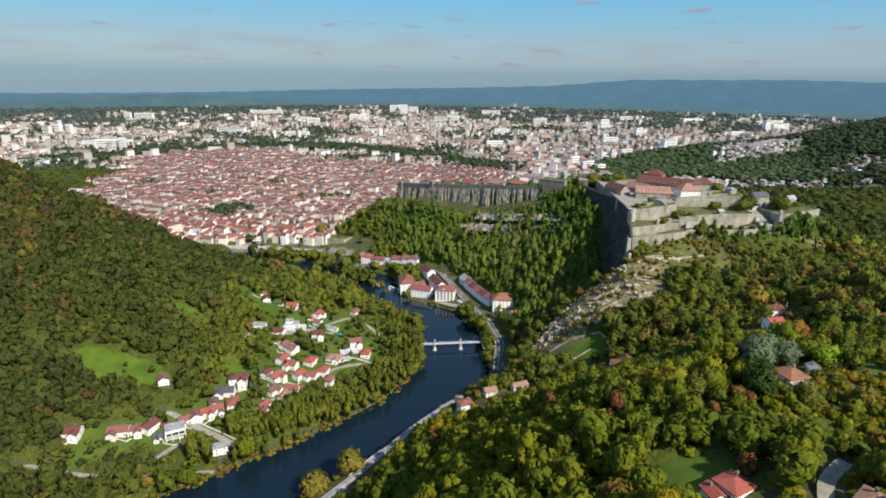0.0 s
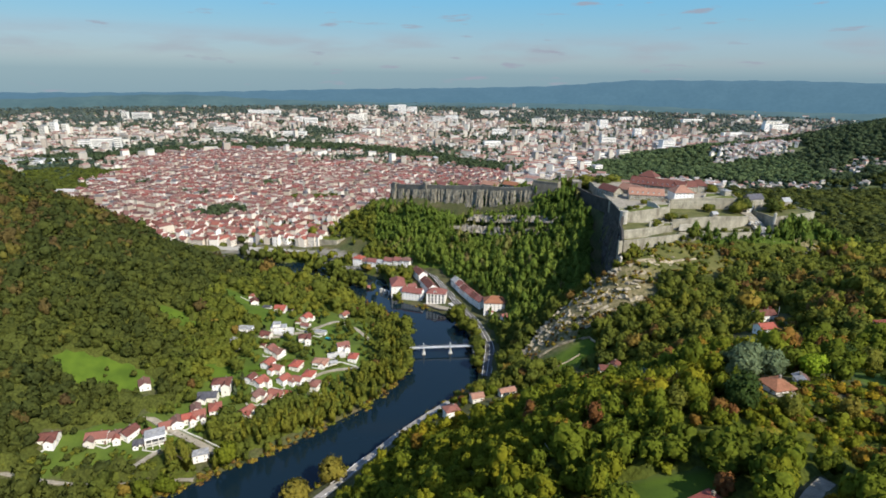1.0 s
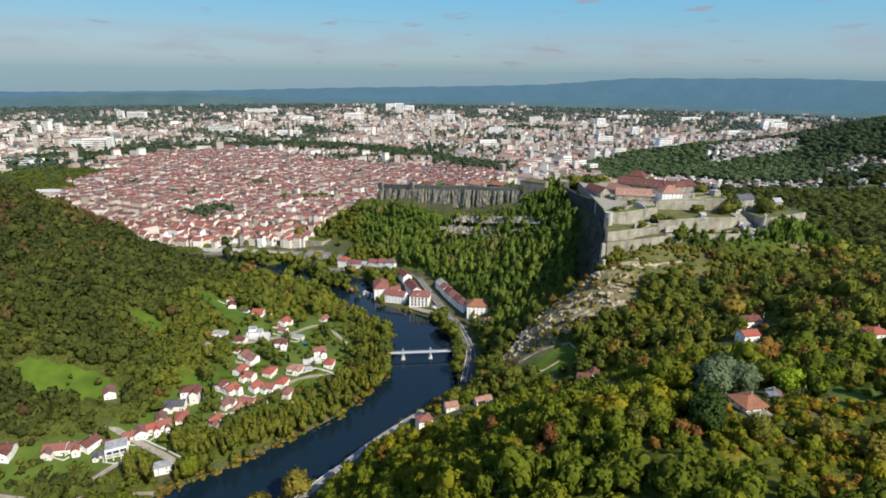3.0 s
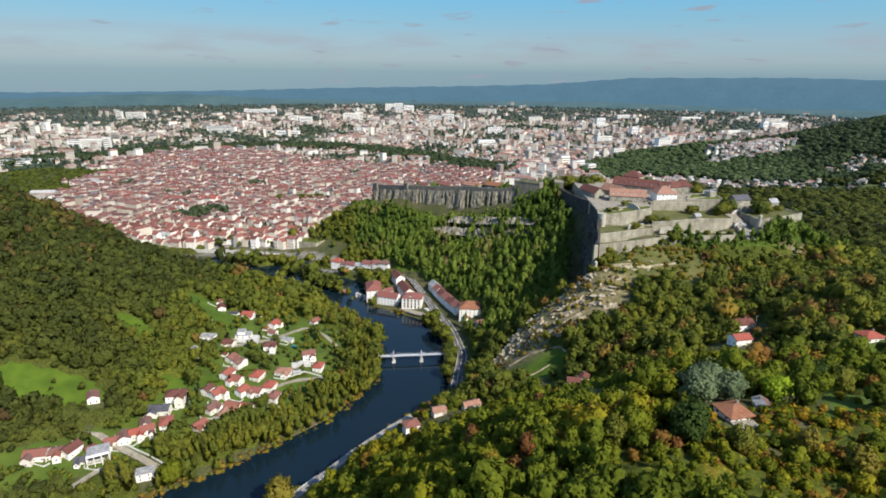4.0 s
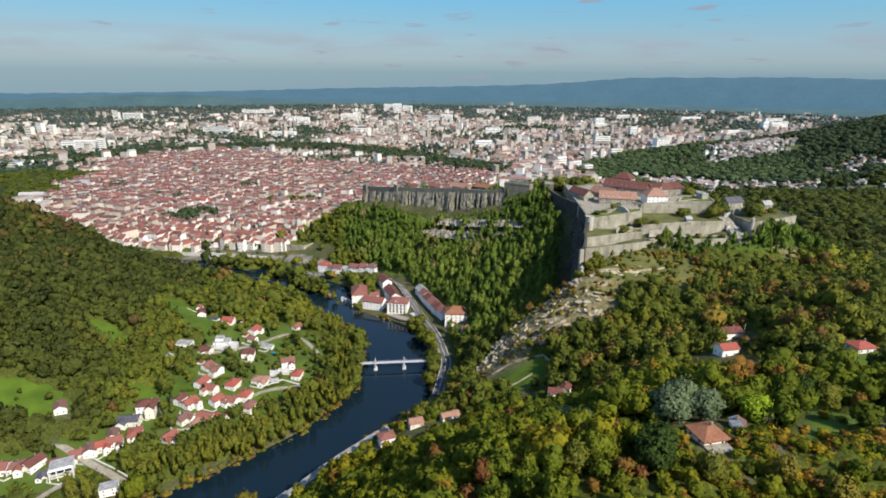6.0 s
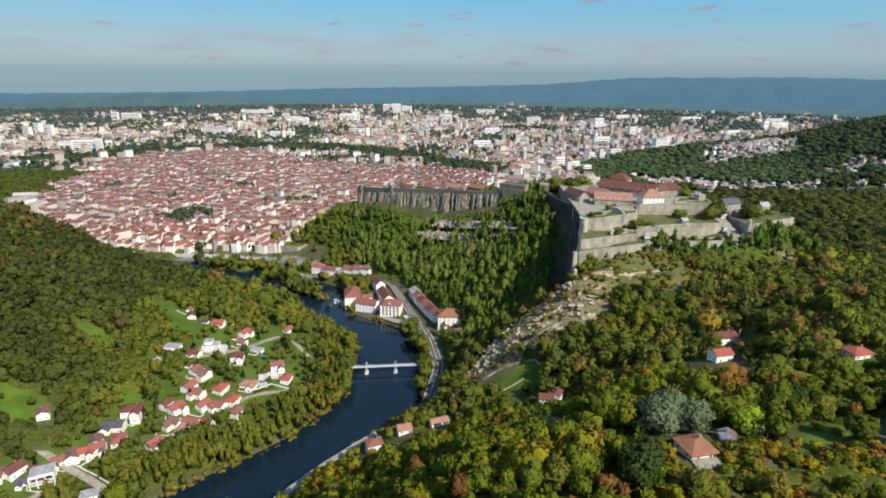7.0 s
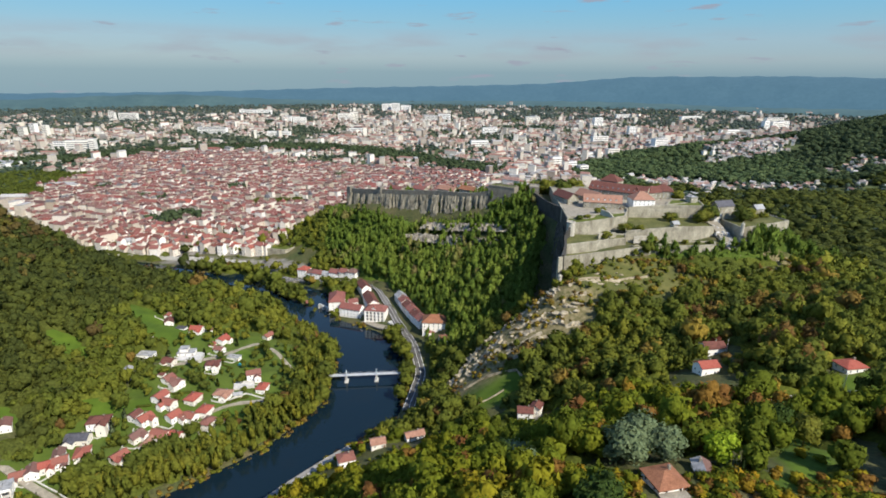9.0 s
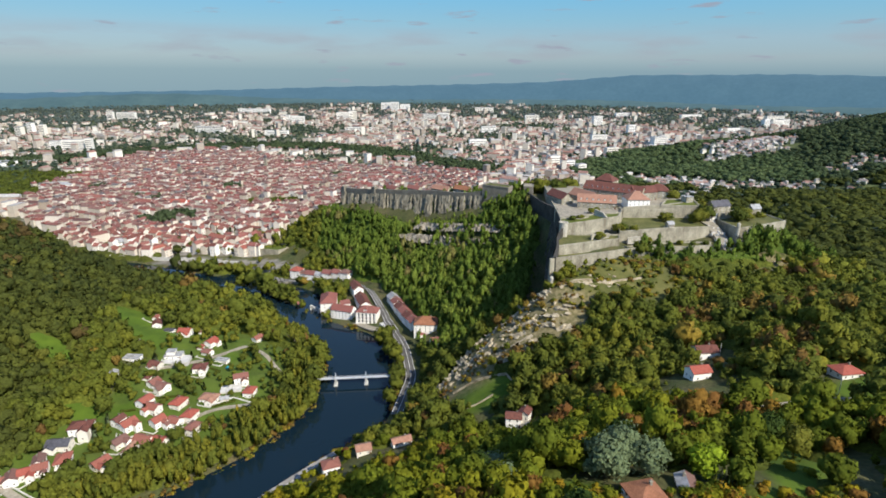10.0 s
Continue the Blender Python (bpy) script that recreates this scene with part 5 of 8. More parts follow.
for i in range(9):
    single_tree("cypress", CYPRESS, NEEDLES if i % 4 else OLIVE_LEAVES, 163.5 + 1.5 * (i % 5) + (i // 5) * 0.9, -275.5 + 0.3 * (i % 5) - 2.8 * (i // 5), 7.6 + 1.3 * math.sin(i * 2.3), 2.1, "tall columnar cypress in a garden row", trunk=False, category="conifer")
# shrubs on the edge of the lawns and in the gardens
SHRUB = [crown(271 + i, 5, 1, 140, 0.13, 1.2, 0.0) for i in range(3)]
for i, (sx, sy, h, w) in enumerate(((178, -276, 2.6, 3.4), (184, -278, 2.2, 3), (182, -272, 1.6, 2), (196, -262, 3, 4), (200, -266, 2.4, 3), (168, -262, 3, 4), (176, -256, 2.4, 3.4), (128, -276, 2.6, 3), (118, -270, 3, 3.4), (150, -284, 2, 2.4), (60, -352, 2, 3), (84, -345, 3, 4), (56, -340, 2.4, 3), (72, -332, 3, 4), (88, -358, 3, 4), (106, -356, 3, 4), (-120, -20, 2, 3), (-104, -30, 2.4, 3), (-84, 0, 2, 3), (-150, -90, 2.4, 3), (-126, -100, 2, 3), (-148, 28, 2.4, 3), (-178, 40, 2, 3))):
    single_tree("garden_shrub", SHRUB[i % 3], LEAVES_SINGLE, sx, sy, h, w, "rounded green shrub in a garden", trunk=False, category="shrub")

# brown reeds and low willows on the river's banks
bx, by = [], []
for a, b in zip(RIVER[1:12], RIVER[2:13]):
    gap = math.hypot(b[0] - a[0], b[1] - a[1])
    n = int(gap * 1.6)
    q, side, out = rng.random(n), rng.choice([-1, 1], n), rng.uniform(-0.5, 5.5, n)
    wide_ = a[2] + (b[2] - a[2]) * q + out
    bx.append(a[0] + (b[0] - a[0]) * q + side * wide_ * (b[1] - a[1]) / gap)
    by.append(a[1] + (b[1] - a[1]) * q - side * wide_ * (b[0] - a[0]) / gap)
bx, by = np.concatenate(bx), np.concatenate(by)
k = (off_line(bx, by, RIVER) > -1) & (off_line(bx, by, CANAL) > 0) & (house_gap(bx, by) > 1) & ~((np.abs(by - 2) < 5) & (bx < 70) & (bx > -30))
for line in ROADS:
    k &= off_line(bx, by, line) > np.where((by < -150) & (line is RIVER_ROAD), 5.0, 0.5)
bx, by = bx[k], by[k]
h = rng.uniform(1.5, 4.2, len(bx))
tagged(new("riverside_scrub", plant("riverside_scrub", [crown(281 + i, 1, 1, 34, 0.22, 1.1, 0.0) for i in range(4)], bx, by, h, h * rng.uniform(0.8, 1.3, len(bx)), rng.uniform(0.3, 0.95, len(bx)), mat=LEAVES)), "brown and green scrub along the river banks", "scrub", kind="stuff")
# bushes and small trees in the gardens of the lower houses
gx_, gy_ = rng.uniform(-262, -135, 420), rng.uniform(-194, -128, 420)
k = inside(gx_, gy_, LOWER_GARDENS) & (house_gap(gx_, gy_) > -0.5)
for line in LANES[:3]:
    k &= off_line(gx_, gy_, line) > 1.5
gx_, gy_ = gx_[k], gy_[k]
h = rng.uniform(1.2, 4.6, len(gx_))
tagged(new("garden_thicket", plant("garden_thicket", [crown(371 + i, 3, 1, 50, 0.16, 1.1, 0.0) for i in range(4)], gx_, gy_, h, h * rng.uniform(0.8, 1.3, len(gx_)), rng.uniform(0.02, 0.55, len(gx_)), mat=LEAVES)), "green bushes in the gardens of the lower village", "shrub", kind="stuff")
# low bushes between the cypresses, the sheds and the lawn
gx_, gy_ = rng.uniform(112, 205, 1000), rng.uniform(-330, -276, 1000)
k = (house_gap(gx_, gy_) > -1) & (np.hypot(gx_ - 141, gy_ + 288) > 5) & (rng.random(1000) < 0.15 + 0.85 * (oval(gx_, gy_, 181, -280, 9, 4.5) > 1.1))
gx_, gy_ = gx_[k], gy_[k]
h = rng.uniform(1.2, 4.2, len(gx_))
tagged(new("garden_thicket", plant("garden_thicket", [crown(361 + i, 3, 1, 60, 0.16, 1.1, 0.0) for i in range(4)], gx_, gy_, h, h * rng.uniform(0.9, 1.4, len(gx_)), rng.uniform(0.05, 0.9, len(gx_)), mat=NEAR_LEAVES)), "low green and yellowing bushes round the garden", "shrub", kind="stuff")
SHORT_HEDGE = [crown(291 + i, 1, 1, 40, 0.2, 1.25, 0.0) for i in range(3)]
# dark conifers and tall garden trees among the village houses
for i, (tx, ty, h, w) in enumerate(((-150, -84, 13, 6.5), (-128, -58, 9, 5), (-151, 8, 9, 7), (-100, -22, 8, 5), (-64, -52, 12, 5), (-72, -62, 11, 5), (-126, 20, 8, 5), (-106, 44, 9, 5), (-196, -132, 9, 5), (-176, -100, 10, 5), (-145, -112, 9, 5), (-56, 12, 12, 5), (-60, 36, 12, 5), (-44, -24, 11, 5))):
    if i in (4, 5, 11, 12, 13):
        single_tree("poplar", crown(341 + i, 8, 1, 360, 0.06, 0.6, 0.0, 0.2), OLIVE_LEAVES if i % 2 else LEAVES_SINGLE, tx, ty, h, w, "slender yellowing poplar near the river bank")
    else:
        single_tree("spruce", spire(321 + i, 14, 320, 0.3), BLUE_NEEDLES if i in (0, 2) else NEEDLES, tx, ty, h, w, "tall dark spruce in a village garden", category="conifer")
# clipped hedges between the gardens
for i, (ax, ay, bx_, by_) in enumerate(((-128, -40, -112, -32), (-86, -44, -72, -34), (-150, -98, -138, -94), (-176, -50, -160, -44), (-112, 10, -96, 2), (-146, -58, -136, -56), (-94, -78, -84, -82), (232, -178, 268, -168), (268, -168, 276, -160))):
    n = max(6, int(math.hypot(bx_ - ax, by_ - ay) / 1.1))
    q = (np.arange(n) + 0.5) / n
    hx_, hy_ = ax + (bx_ - ax) * q, ay + (by_ - ay) * q
    tagged(new("hedge", plant("hedge", SHORT_HEDGE, hx_, hy_, np.full(n, 2.1), np.full(n, 1.9), np.full(n, 0.12 + 0.04 * (i % 3)))), "clipped dark green garden hedge", "hedge", "garden hedges")

# dark conifers behind the quay and a row of young ones along it
for i in range(9):
    single_tree("spruce", spire(361 + i, 12, 160, 0.26), NEEDLES, -258 + 6.5 * i + 2 * math.sin(i * 5), 418 + 7 * math.sin(i * 2.1), 17 + 2 * math.cos(i * 3), 8, "tall dark conifer behind the quay houses", category="conifer")
for i in range(14):
    single_tree("cypress", CYPRESS, NEEDLES, -182 + 5.4 * i, 291 - 1.5 * i, 6.0 + 0.6 * math.sin(i * 3), 3.2, "young conical tree in a row along the quay", category="conifer")

# broad olive willows on the bank below the village
for i in range(15):
    q = i / 14
    tx, ty = -136 + 58 * q + 3 * math.sin(i * 4.1), -136 + 32 * q + 6 * math.cos(i * 2.7)
    h = 11.5 + 2.5 * math.sin(i * 1.9)
    single_tree("willow", crown(381 + i, 8, 1, 420, 0.09, 1.1, 0.02), OLIVE_LEAVES if i % 3 else GOLD_LEAVES, tx, ty, h, h * 0.85, "olive-yellow willow on the bank below the village")

# low scrub on the rocky spine and over the dry slope below the ramparts
def scrub(name, n, spots, tall_lo, tall_hi, tint_lo, tint_hi, label, area=None):
    sx, sy = rng.uniform(60, 400, n * 40), rng.uniform(-110, 60, n * 40)
    k = inside(sx, sy, area) if area else np.zeros(len(sx), bool)
    for q in spots:
        k |= oval(sx, sy, *q) < 1.15
    k &= (waves(sx, sy, 6.0, 2.0) > -0.1) & ~inside(sx, sy, CITADEL_AREA)
    sx, sy = sx[k][:n], sy[k][:n]
    h = rng.uniform(tall_lo, tall_hi, len(sx))
    tagged(new(name, plant(name, [crown(401 + i, 3, 1, 70, 0.17, 1.15, 0.0) for i in range(5)], sx, sy, h, h * rng.uniform(1.0, 1.6, len(sx)), rng.uniform(tint_lo, tint_hi, len(sx)))), label, "scrub", kind="stuff")


scrub("rock_scrub", 230, [], 1.0, 2.8, 0.5, 1.0, "brown autumn scrub between the limestone rocks", SPINE_OPEN)
scrub("slope_scrub", 260, DRY_SLOPES, 1.4, 3.8, 0.1, 0.95, "clumps of green and brown bushes on the dry slope")

# trees that stand out on the near hillside: dark yews, a pale blue spruce, golden birches and a bare dead trunk
from_near = ((112, -302, 13, 10), (117, -296, 12, 9), (150, -236, 10, 8), (208, -232, 11, 9), (96, -250, 10, 8), (180, -214, 10, 8))
for i, (tx, ty, h, w) in enumerate(from_near):
    single_tree("yew", crown(421 + i, 12, 1, 800, 0.06, 1.0, 0.05), NEEDLES, tx, ty, h * 1.25, w * 1.15, "dark green yew on the wooded hillside", category="conifer")
single_tree("spruce", crown(431, 10, 1, 800, 0.06, 1.1, 0.02, 0.3), BLUE_NEEDLES, 101, -270, 12, 10, "pale blue-grey spruce on the wooded hillside", category="conifer")
for i, (tx, ty, h, w) in enumerate(((128, -306, 9, 7), (152, -304, 8, 6), (90, -300, 9, 7), (160, -316, 8, 7), (206, -250, 9, 8), (58, -268, 8, 7), (214, -282, 9, 7))):
    single_tree("birch", crown(441 + i, 12, 1, 700, 0.06, 0.95, 0.02), GOLD_LEAVES if i % 2 else OLIVE_LEAVES, tx, ty, h * 1.45, w * 1.3, "golden autumn birch on the near hillside")
dead = thing("dead_tree", pose(44, -306, gz(44, -306), 0, 0, 40), "bare whitish dead tree standing in the woods", "tree")
part("trunk", trunk_mesh("trunk", 13, 0.3), dead)
dead.children[0].data.materials[0] = CONCRETE


# ---------------------------------------------------------------- houses
def box_arrays(x0, x1, y0, y1, z0, z1):
    v = [(x0, y0, z0), (x1, y0, z0), (x1, y1, z0), (x0, y1, z0), (x0, y0, z1), (x1, y0, z1), (x1, y1, z1), (x0, y1, z1)]
    f = [(0, 3, 2, 1), (4, 5, 6, 7), (0, 1, 5, 4), (1, 2, 6, 5), (2, 3, 7, 6), (3, 0, 4, 7)]
    return v, f


def joined(*pieces):
    V, F = [], []
    for v, f in pieces:
        n = len(V)
        V += [tuple(p) for p in v]
        F += [tuple(i + n for i in q) for q in f]
    return V, F


def gable_body(l, d, h, rise, low=-4.0):
    a, b = l / 2, d / 2
    v = [(-a, -b, low), (a, -b, low), (a, b, low), (-a, b, low), (-a, -b, h), (a, -b, h), (a, b, h), (-a, b, h), (-a, 0, h + rise), (a, 0, h + rise)]
    f = [(0, 1, 5, 4), (1, 2, 6, 9, 5), (2, 3, 7, 6), (3, 0, 4, 8, 7), (4, 5, 9, 8), (6, 7, 8, 9)]
    return v, f


def gable_roof(l, d, h, rise, over=0.55, thick=0.28):
    a, b = l / 2 + over, d / 2
    drop = rise / b * over
    prof = [(-b - over, h - drop), (0, h + rise), (b + over, h - drop), (b + over, h - drop + thick), (0, h + rise + thick * 1.2), (-b - over, h - drop + thick)]
    v = [(-a, y, z) for y, z in prof] + [(a, y, z) for y, z in prof]
    f = [(i, (i + 1) % 6, 6 + (i + 1) % 6, 6 + i) for i in range(6)] + [(0, 5, 4, 3, 2, 1), (6, 7, 8, 9, 10, 11)]
    return v, f


def hip_roof(l, d, h, rise, over=0.6, thick=0.25):
    a, b = l / 2 + over, d / 2 + over
    k = max(0.3, l / 2 - d / 2)
    v = [(-a, -b, h - 0.1), (a, -b, h - 0.1), (a, b, h - 0.1), (-a, b, h - 0.1), (-a, -b, h + thick), (a, -b, h + thick), (a, b, h + thick), (-a, b, h + thick), (-k, 0, h + rise), (k, 0, h + rise)]
    f = [(0, 3, 2, 1), (0, 1, 5, 4), (1, 2, 6, 5), (2, 3, 7, 6), (3, 0, 4, 7), (4, 5, 9, 8), (5, 6, 9), (6, 7, 8, 9), (7, 4, 8)]
    return v, f


def flat_roof(l, d, h):
    slab = box_arrays(-l / 2 - 0.3, l / 2 + 0.3, -d / 2 - 0.3, d / 2 + 0.3, h, h + 0.35)
    hut = box_arrays(-l * 0.12, l * 0.14, -d * 0.1, d * 0.2, h + 0.35, h + 1.5)
    return joined(slab, hut)


WINDOW_MESHES = {}


def window_mesh(w, h):
    if (w, h) not in WINDOW_MESHES:
        fr = [box_arrays(-w / 2, -w / 2 + 0.1, -0.1, 0.05, 0, h), box_arrays(w / 2 - 0.1, w / 2, -0.1, 0.05, 0, h), box_arrays(-w / 2 + 0.1, w / 2 - 0.1, -0.1, 0.05, h - 0.1, h), box_arrays(-w / 2 - 0.1, w / 2 + 0.1, -0.18, 0.05, -0.08, 0.1)]
        v, f = joined(*fr, box_arrays(-w / 2 + 0.1, w / 2 - 0.1, -0.04, 0.05, 0.1, h - 0.1))
        WINDOW_MESHES[(w, h)] = set_mesh("window", v, f, [FRAME, WINDOW], [0] * (len(f) - 6) + [1] * 6)
    return WINDOW_MESHES[(w, h)]


PANE_MESHES = {}


def add_window(parent, w, h, at, split):
    """A window under a house: a frame with its pane apart where it is seen from nearer, else in one."""
    if not split:
        return part("window", window_mesh(w, h), parent, at=at)
    if (w, h) not in PANE_MESHES:
        fr = [box_arrays(-w / 2, -w / 2 + 0.1, -0.1, 0.05, 0, h), box_arrays(w / 2 - 0.1, w / 2, -0.1, 0.05, 0, h), box_arrays(-w / 2 + 0.1, w / 2 - 0.1, -0.1, 0.05, h - 0.1, h), box_arrays(-w / 2 - 0.1, w / 2 + 0.1, -0.18, 0.05, -0.08, 0.1)]
        PANE_MESHES[(w, h)] = (set_mesh("window", *joined(*fr), [FRAME]), set_mesh("pane", *box_arrays(-w / 2 + 0.1, w / 2 - 0.1, -0.04, 0.05, 0.1, h - 0.1), [WINDOW]))
    frame_mesh, pane_mesh = PANE_MESHES[(w, h)]
    ob = part("window", frame_mesh, parent, at=at)
    part("pane", pane_mesh, ob)
    return ob


CHIMNEY_V, CHIMNEY_F = joined(box_arrays(-0.4, 0.4, -0.35, 0.35, -1.6, 1.0), box_arrays(-0.5, 0.5, -0.45, 0.45, 1.0, 1.2), box_arrays(-0.18, 0.18, -0.18, 0.18, 1.2, 1.5))
CHIMNEY = set_mesh("chimney", CHIMNEY_V, CHIMNEY_F, [GREY_STONE])
DOOR_MESHES = {}


def house(x, y, l, d, turn, h, kind, roof, label, group="", z=None, wall=WHITE_WALL, name="house", windows=True, steep=0.52, category="house", panes=False):
    z = min(gz(x + dx, y + dy) for dx in (-4, 4) for dy in (-4, 4)) + 0.3 if z is None else z
    t = thing(name, pose(x, y, z, 0, 0, turn), label, category, group)
    rise = d / 2 * steep
    if kind == "gable":
        body, top = gable_body(l, d, h, rise), gable_roof(l, d, h, rise)
    elif kind == "hip":
        body, top = box_arrays(-l / 2, l / 2, -d / 2, d / 2, -4, h), hip_roof(l, d, h, rise * 1.05)
    else:
        body, top = box_arrays(-l / 2, l / 2, -d / 2, d / 2, -4, h), flat_roof(l, d, h)
    part("wall", set_mesh("wall", *body, [wall]), t)
    part("roof", set_mesh("roof", *top, [roof]), t)
    if kind != "flat":
        part("chimney", CHIMNEY, t, at=pose(l * 0.22, d * 0.12, h + rise * 0.8))
    if windows:
        floors = max(1, int(h / 2.6))
        for k in range(floors):
            sill = 1.0 + k * (h - 0.4) / floors
            tall = 1.35 if h / floors > 2.4 else 1.0
            n = max(2, int(l / 4.0))
            for i in range(n):
                wx = -l / 2 + l * (i + 0.5) / n
                add_window(t, 1.0, tall, pose(wx, -d / 2, sill), panes)
                if i % 2 == 0:
                    add_window(t, 1.0, tall, pose(wx, d / 2, sill, 0, 0, 180), panes)
            for side, ang in ((-l / 2, -90), (l / 2, 90)):
                for wy in (-d * 0.24, d * 0.24):
                    add_window(t, 1.0, tall, pose(side, wy, sill, 0, 0, ang), panes)
        if "door" not in DOOR_MESHES:
            DOOR_MESHES["door"] = set_mesh("door", *joined(box_arrays(-0.55, 0.55, -0.08, 0.05, 0, 2.1), box_arrays(-0.7, 0.7, -0.6, 0.05, -0.25, 0)), [SHUTTER])
        part("door", DOOR_MESHES["door"], t, at=pose(l / 2 - 0.9, -d / 2, 0.05))
    return t


PIER = set_mesh("pier", *joined(box_arrays(-0.95, 0.95, -0.6, 0.45, -4, 11.4), box_arrays(-1.1, 1.1, -0.8, 0.45, -4, 0.6)), [WHITE_WALL])
MILL_BAY = window_mesh(1.9, 2.9)
garden_walls = []
for x_, y_, l_, d_, turn_, h_, *rest in VILLAGE:
    k = int(abs(x_ * 3 + y_))
    turn_ += 90 if k % 5 in (0, 3) and l_ <= 11 else 0
    t = house(x_, y_, l_ * 1.0, d_ * 0.95, turn_, h_ + 0.1, *rest, group="houses of the riverside village", panes=True)
    if rest[0] != "flat" and not (k % 5 in (0, 3) and l_ <= 11):
        # a gabled wing or a lean-to on the side that faces the valley
        side = -1 if k % 2 else 1
        wl, wd, wh = l_ * 0.46, d_ * 0.4, (h_ + 0.1) * (0.96 if k % 3 else 0.75)
        at = pose(side * l_ * 0.24, -d_ * 0.46 - wd * 0.42, 0, 0, 0, 90)
        wing = part("wing", set_mesh("wing", *gable_body(wd + 1.5, wl, wh, wl * 0.36), [WHITE_WALL]), t, at=at)
        part("roof", set_mesh("roof", *gable_roof(wd + 1.5, wl, wh, wl * 0.36, 0.35), [rest[1]]), wing)
        part("window", window_mesh(1.1, 1.35), wing, at=pose(-wd / 2 - 0.75, 0, 1.1, 0, 0, -90))
    if "tall white modern" in rest[2]:
        # an open upper storey framed in white under a thin roof
        for part_name, box, mat in (("balcony", (-l_ * 0.52, l_ * 0.52, -d_ * 0.72, -d_ * 0.47, h_ * 0.45, h_ * 0.45 + 0.3), CONCRETE), ("canopy", (-l_ * 0.52, l_ * 0.52, -d_ * 0.74, -d_ * 0.47, h_ - 0.1, h_ + 0.25), WHITE_WALL), ("glazing", (-l_ * 0.45, l_ * 0.45, -d_ * 0.5, -d_ * 0.44, h_ * 0.5, h_ * 0.92), WINDOW)):
            part(part_name, set_mesh(part_name, *box_arrays(*box), [mat]), t)
        for q in (-0.5, -0.17, 0.17, 0.5):
            part("post", set_mesh("post", *box_arrays(l_ * q - 0.25, l_ * q + 0.25, -d_ * 0.73, -d_ * 0.68, -3.0, h_), [WHITE_WALL]), t)
    if "white modern villa" in rest[2]:
        upper = part("upper_storey", set_mesh("upper_storey", *box_arrays(-l_ * 0.36, l_ * 0.12, -d_ * 0.3, d_ * 0.4, h_ + 0.4, h_ + 3.4), [WHITE_WALL]), t)
        part("roof", set_mesh("roof", *box_arrays(-l_ * 0.39, l_ * 0.15, -d_ * 0.34, d_ * 0.44, h_ + 3.4, h_ + 3.7), [GREY_ROOF]), upper)
    if k % 2 == 0:
        # a low pale wall round the front garden
        a_ = radians(turn_)
        cx_, cy_ = x_ - 2 + 3 * math.sin(k), y_ - d_ * 0.5 - 4.5
        corners = [(cx_ - 5 * math.cos(a_ * 0.3), cy_ + 2.5), (cx_ - 4.5, cy_), (cx_ + 4.5, cy_ - 1.0), (cx_ + 6.5, cy_ + 2.0)]
        if house_gap(np.array([c[0] for c in corners]), np.array([c[1] for c in corners])).min() > -8 and all(off_line(c[0], c[1], RIVER) > 6 for c in corners):
            garden_walls.append(corners)
    if k % 4 == 0:
        shed_x, shed_y = x_ + 11 * math.cos(k), y_ + 11 * math.sin(k)
        if house_gap(np.array([shed_x]), np.array([shed_y]))[0] > 2.5 and off_line(shed_x, shed_y, RIVER) > 6:
            house(shed_x, shed_y, 6, 4.5, turn_ + 20, 2.5, "gable", (R, BROWN_ROOF, G)[k % 3], "small garden shed or garage in the village", "sheds of the riverside village", name="garden_shed", windows=False, category="shed")
for row in RIGHT_BANK:
    t = house(*row, panes=True, z=gz(row[0], row[1] - row[3] / 2) + (4.0 if row[0] > 100 else 0.2) if row[0] < 140 and row[1] > -140 else None if row[1] < -200 else gz(row[0], row[1]))
    if "one grey" in row[-1]:
        for p in t.children:
            if p.name.startswith("roof"):
                p.data.materials.append(GREY_ROOF)
                p.data.polygons[3].material_index = 1
for row in MILL:
    t = house(*row, group="houses by the mill and quay", steep=0.7, windows="tall white mill" not in row[-1])
    if "tall white mill" in row[-1]:
        rest_roof = row[7]
        # white piers between tall shaded bays
        for i in range(6):
            part("pier", PIER, t, at=pose(-10.0 + 20 * i / 5, -7.1, 0))
            if i < 5:
                for k in range(3):
                    part("window", MILL_BAY, t, at=pose(-10.0 + 20 * (i + 0.5) / 5, -7.0, 0.9 + 3.6 * k))
        for k in range(3):
            for wy in (-4, 0, 4):
                part("window", window_mesh(1.3, 1.7), t, at=pose(-11.0, wy, 1.0 + 3.5 * k, 0, 0, -90))
        dormer = part("dormer", set_mesh("dormer", *gable_body(5.0, 4.0, 2.2, 1.6, -0.6), [WHITE_WALL]), t, at=pose(-1.0, -3.4, 12.2, 0, 0, 90))
        part("roof", set_mesh("roof", *gable_roof(5.4, 4.0, 2.2, 1.6, 0.4), [rest_roof]), dormer)
        part("window", window_mesh(1.1, 1.35), dormer, at=pose(-2.5, 0, 0.5, 0, 0, -90))

# the villa's terrace, garden walls and the pool
def slab(name, x, y, l, d, turn, top, mat, label, category):
    z = gz(x, y)
    return tagged(new(name, set_mesh(name, *box_arrays(-l / 2, l / 2, -d / 2, d / 2, -2.5, top), [mat])), label, category), pose(x, y, z, 0, 0, turn)


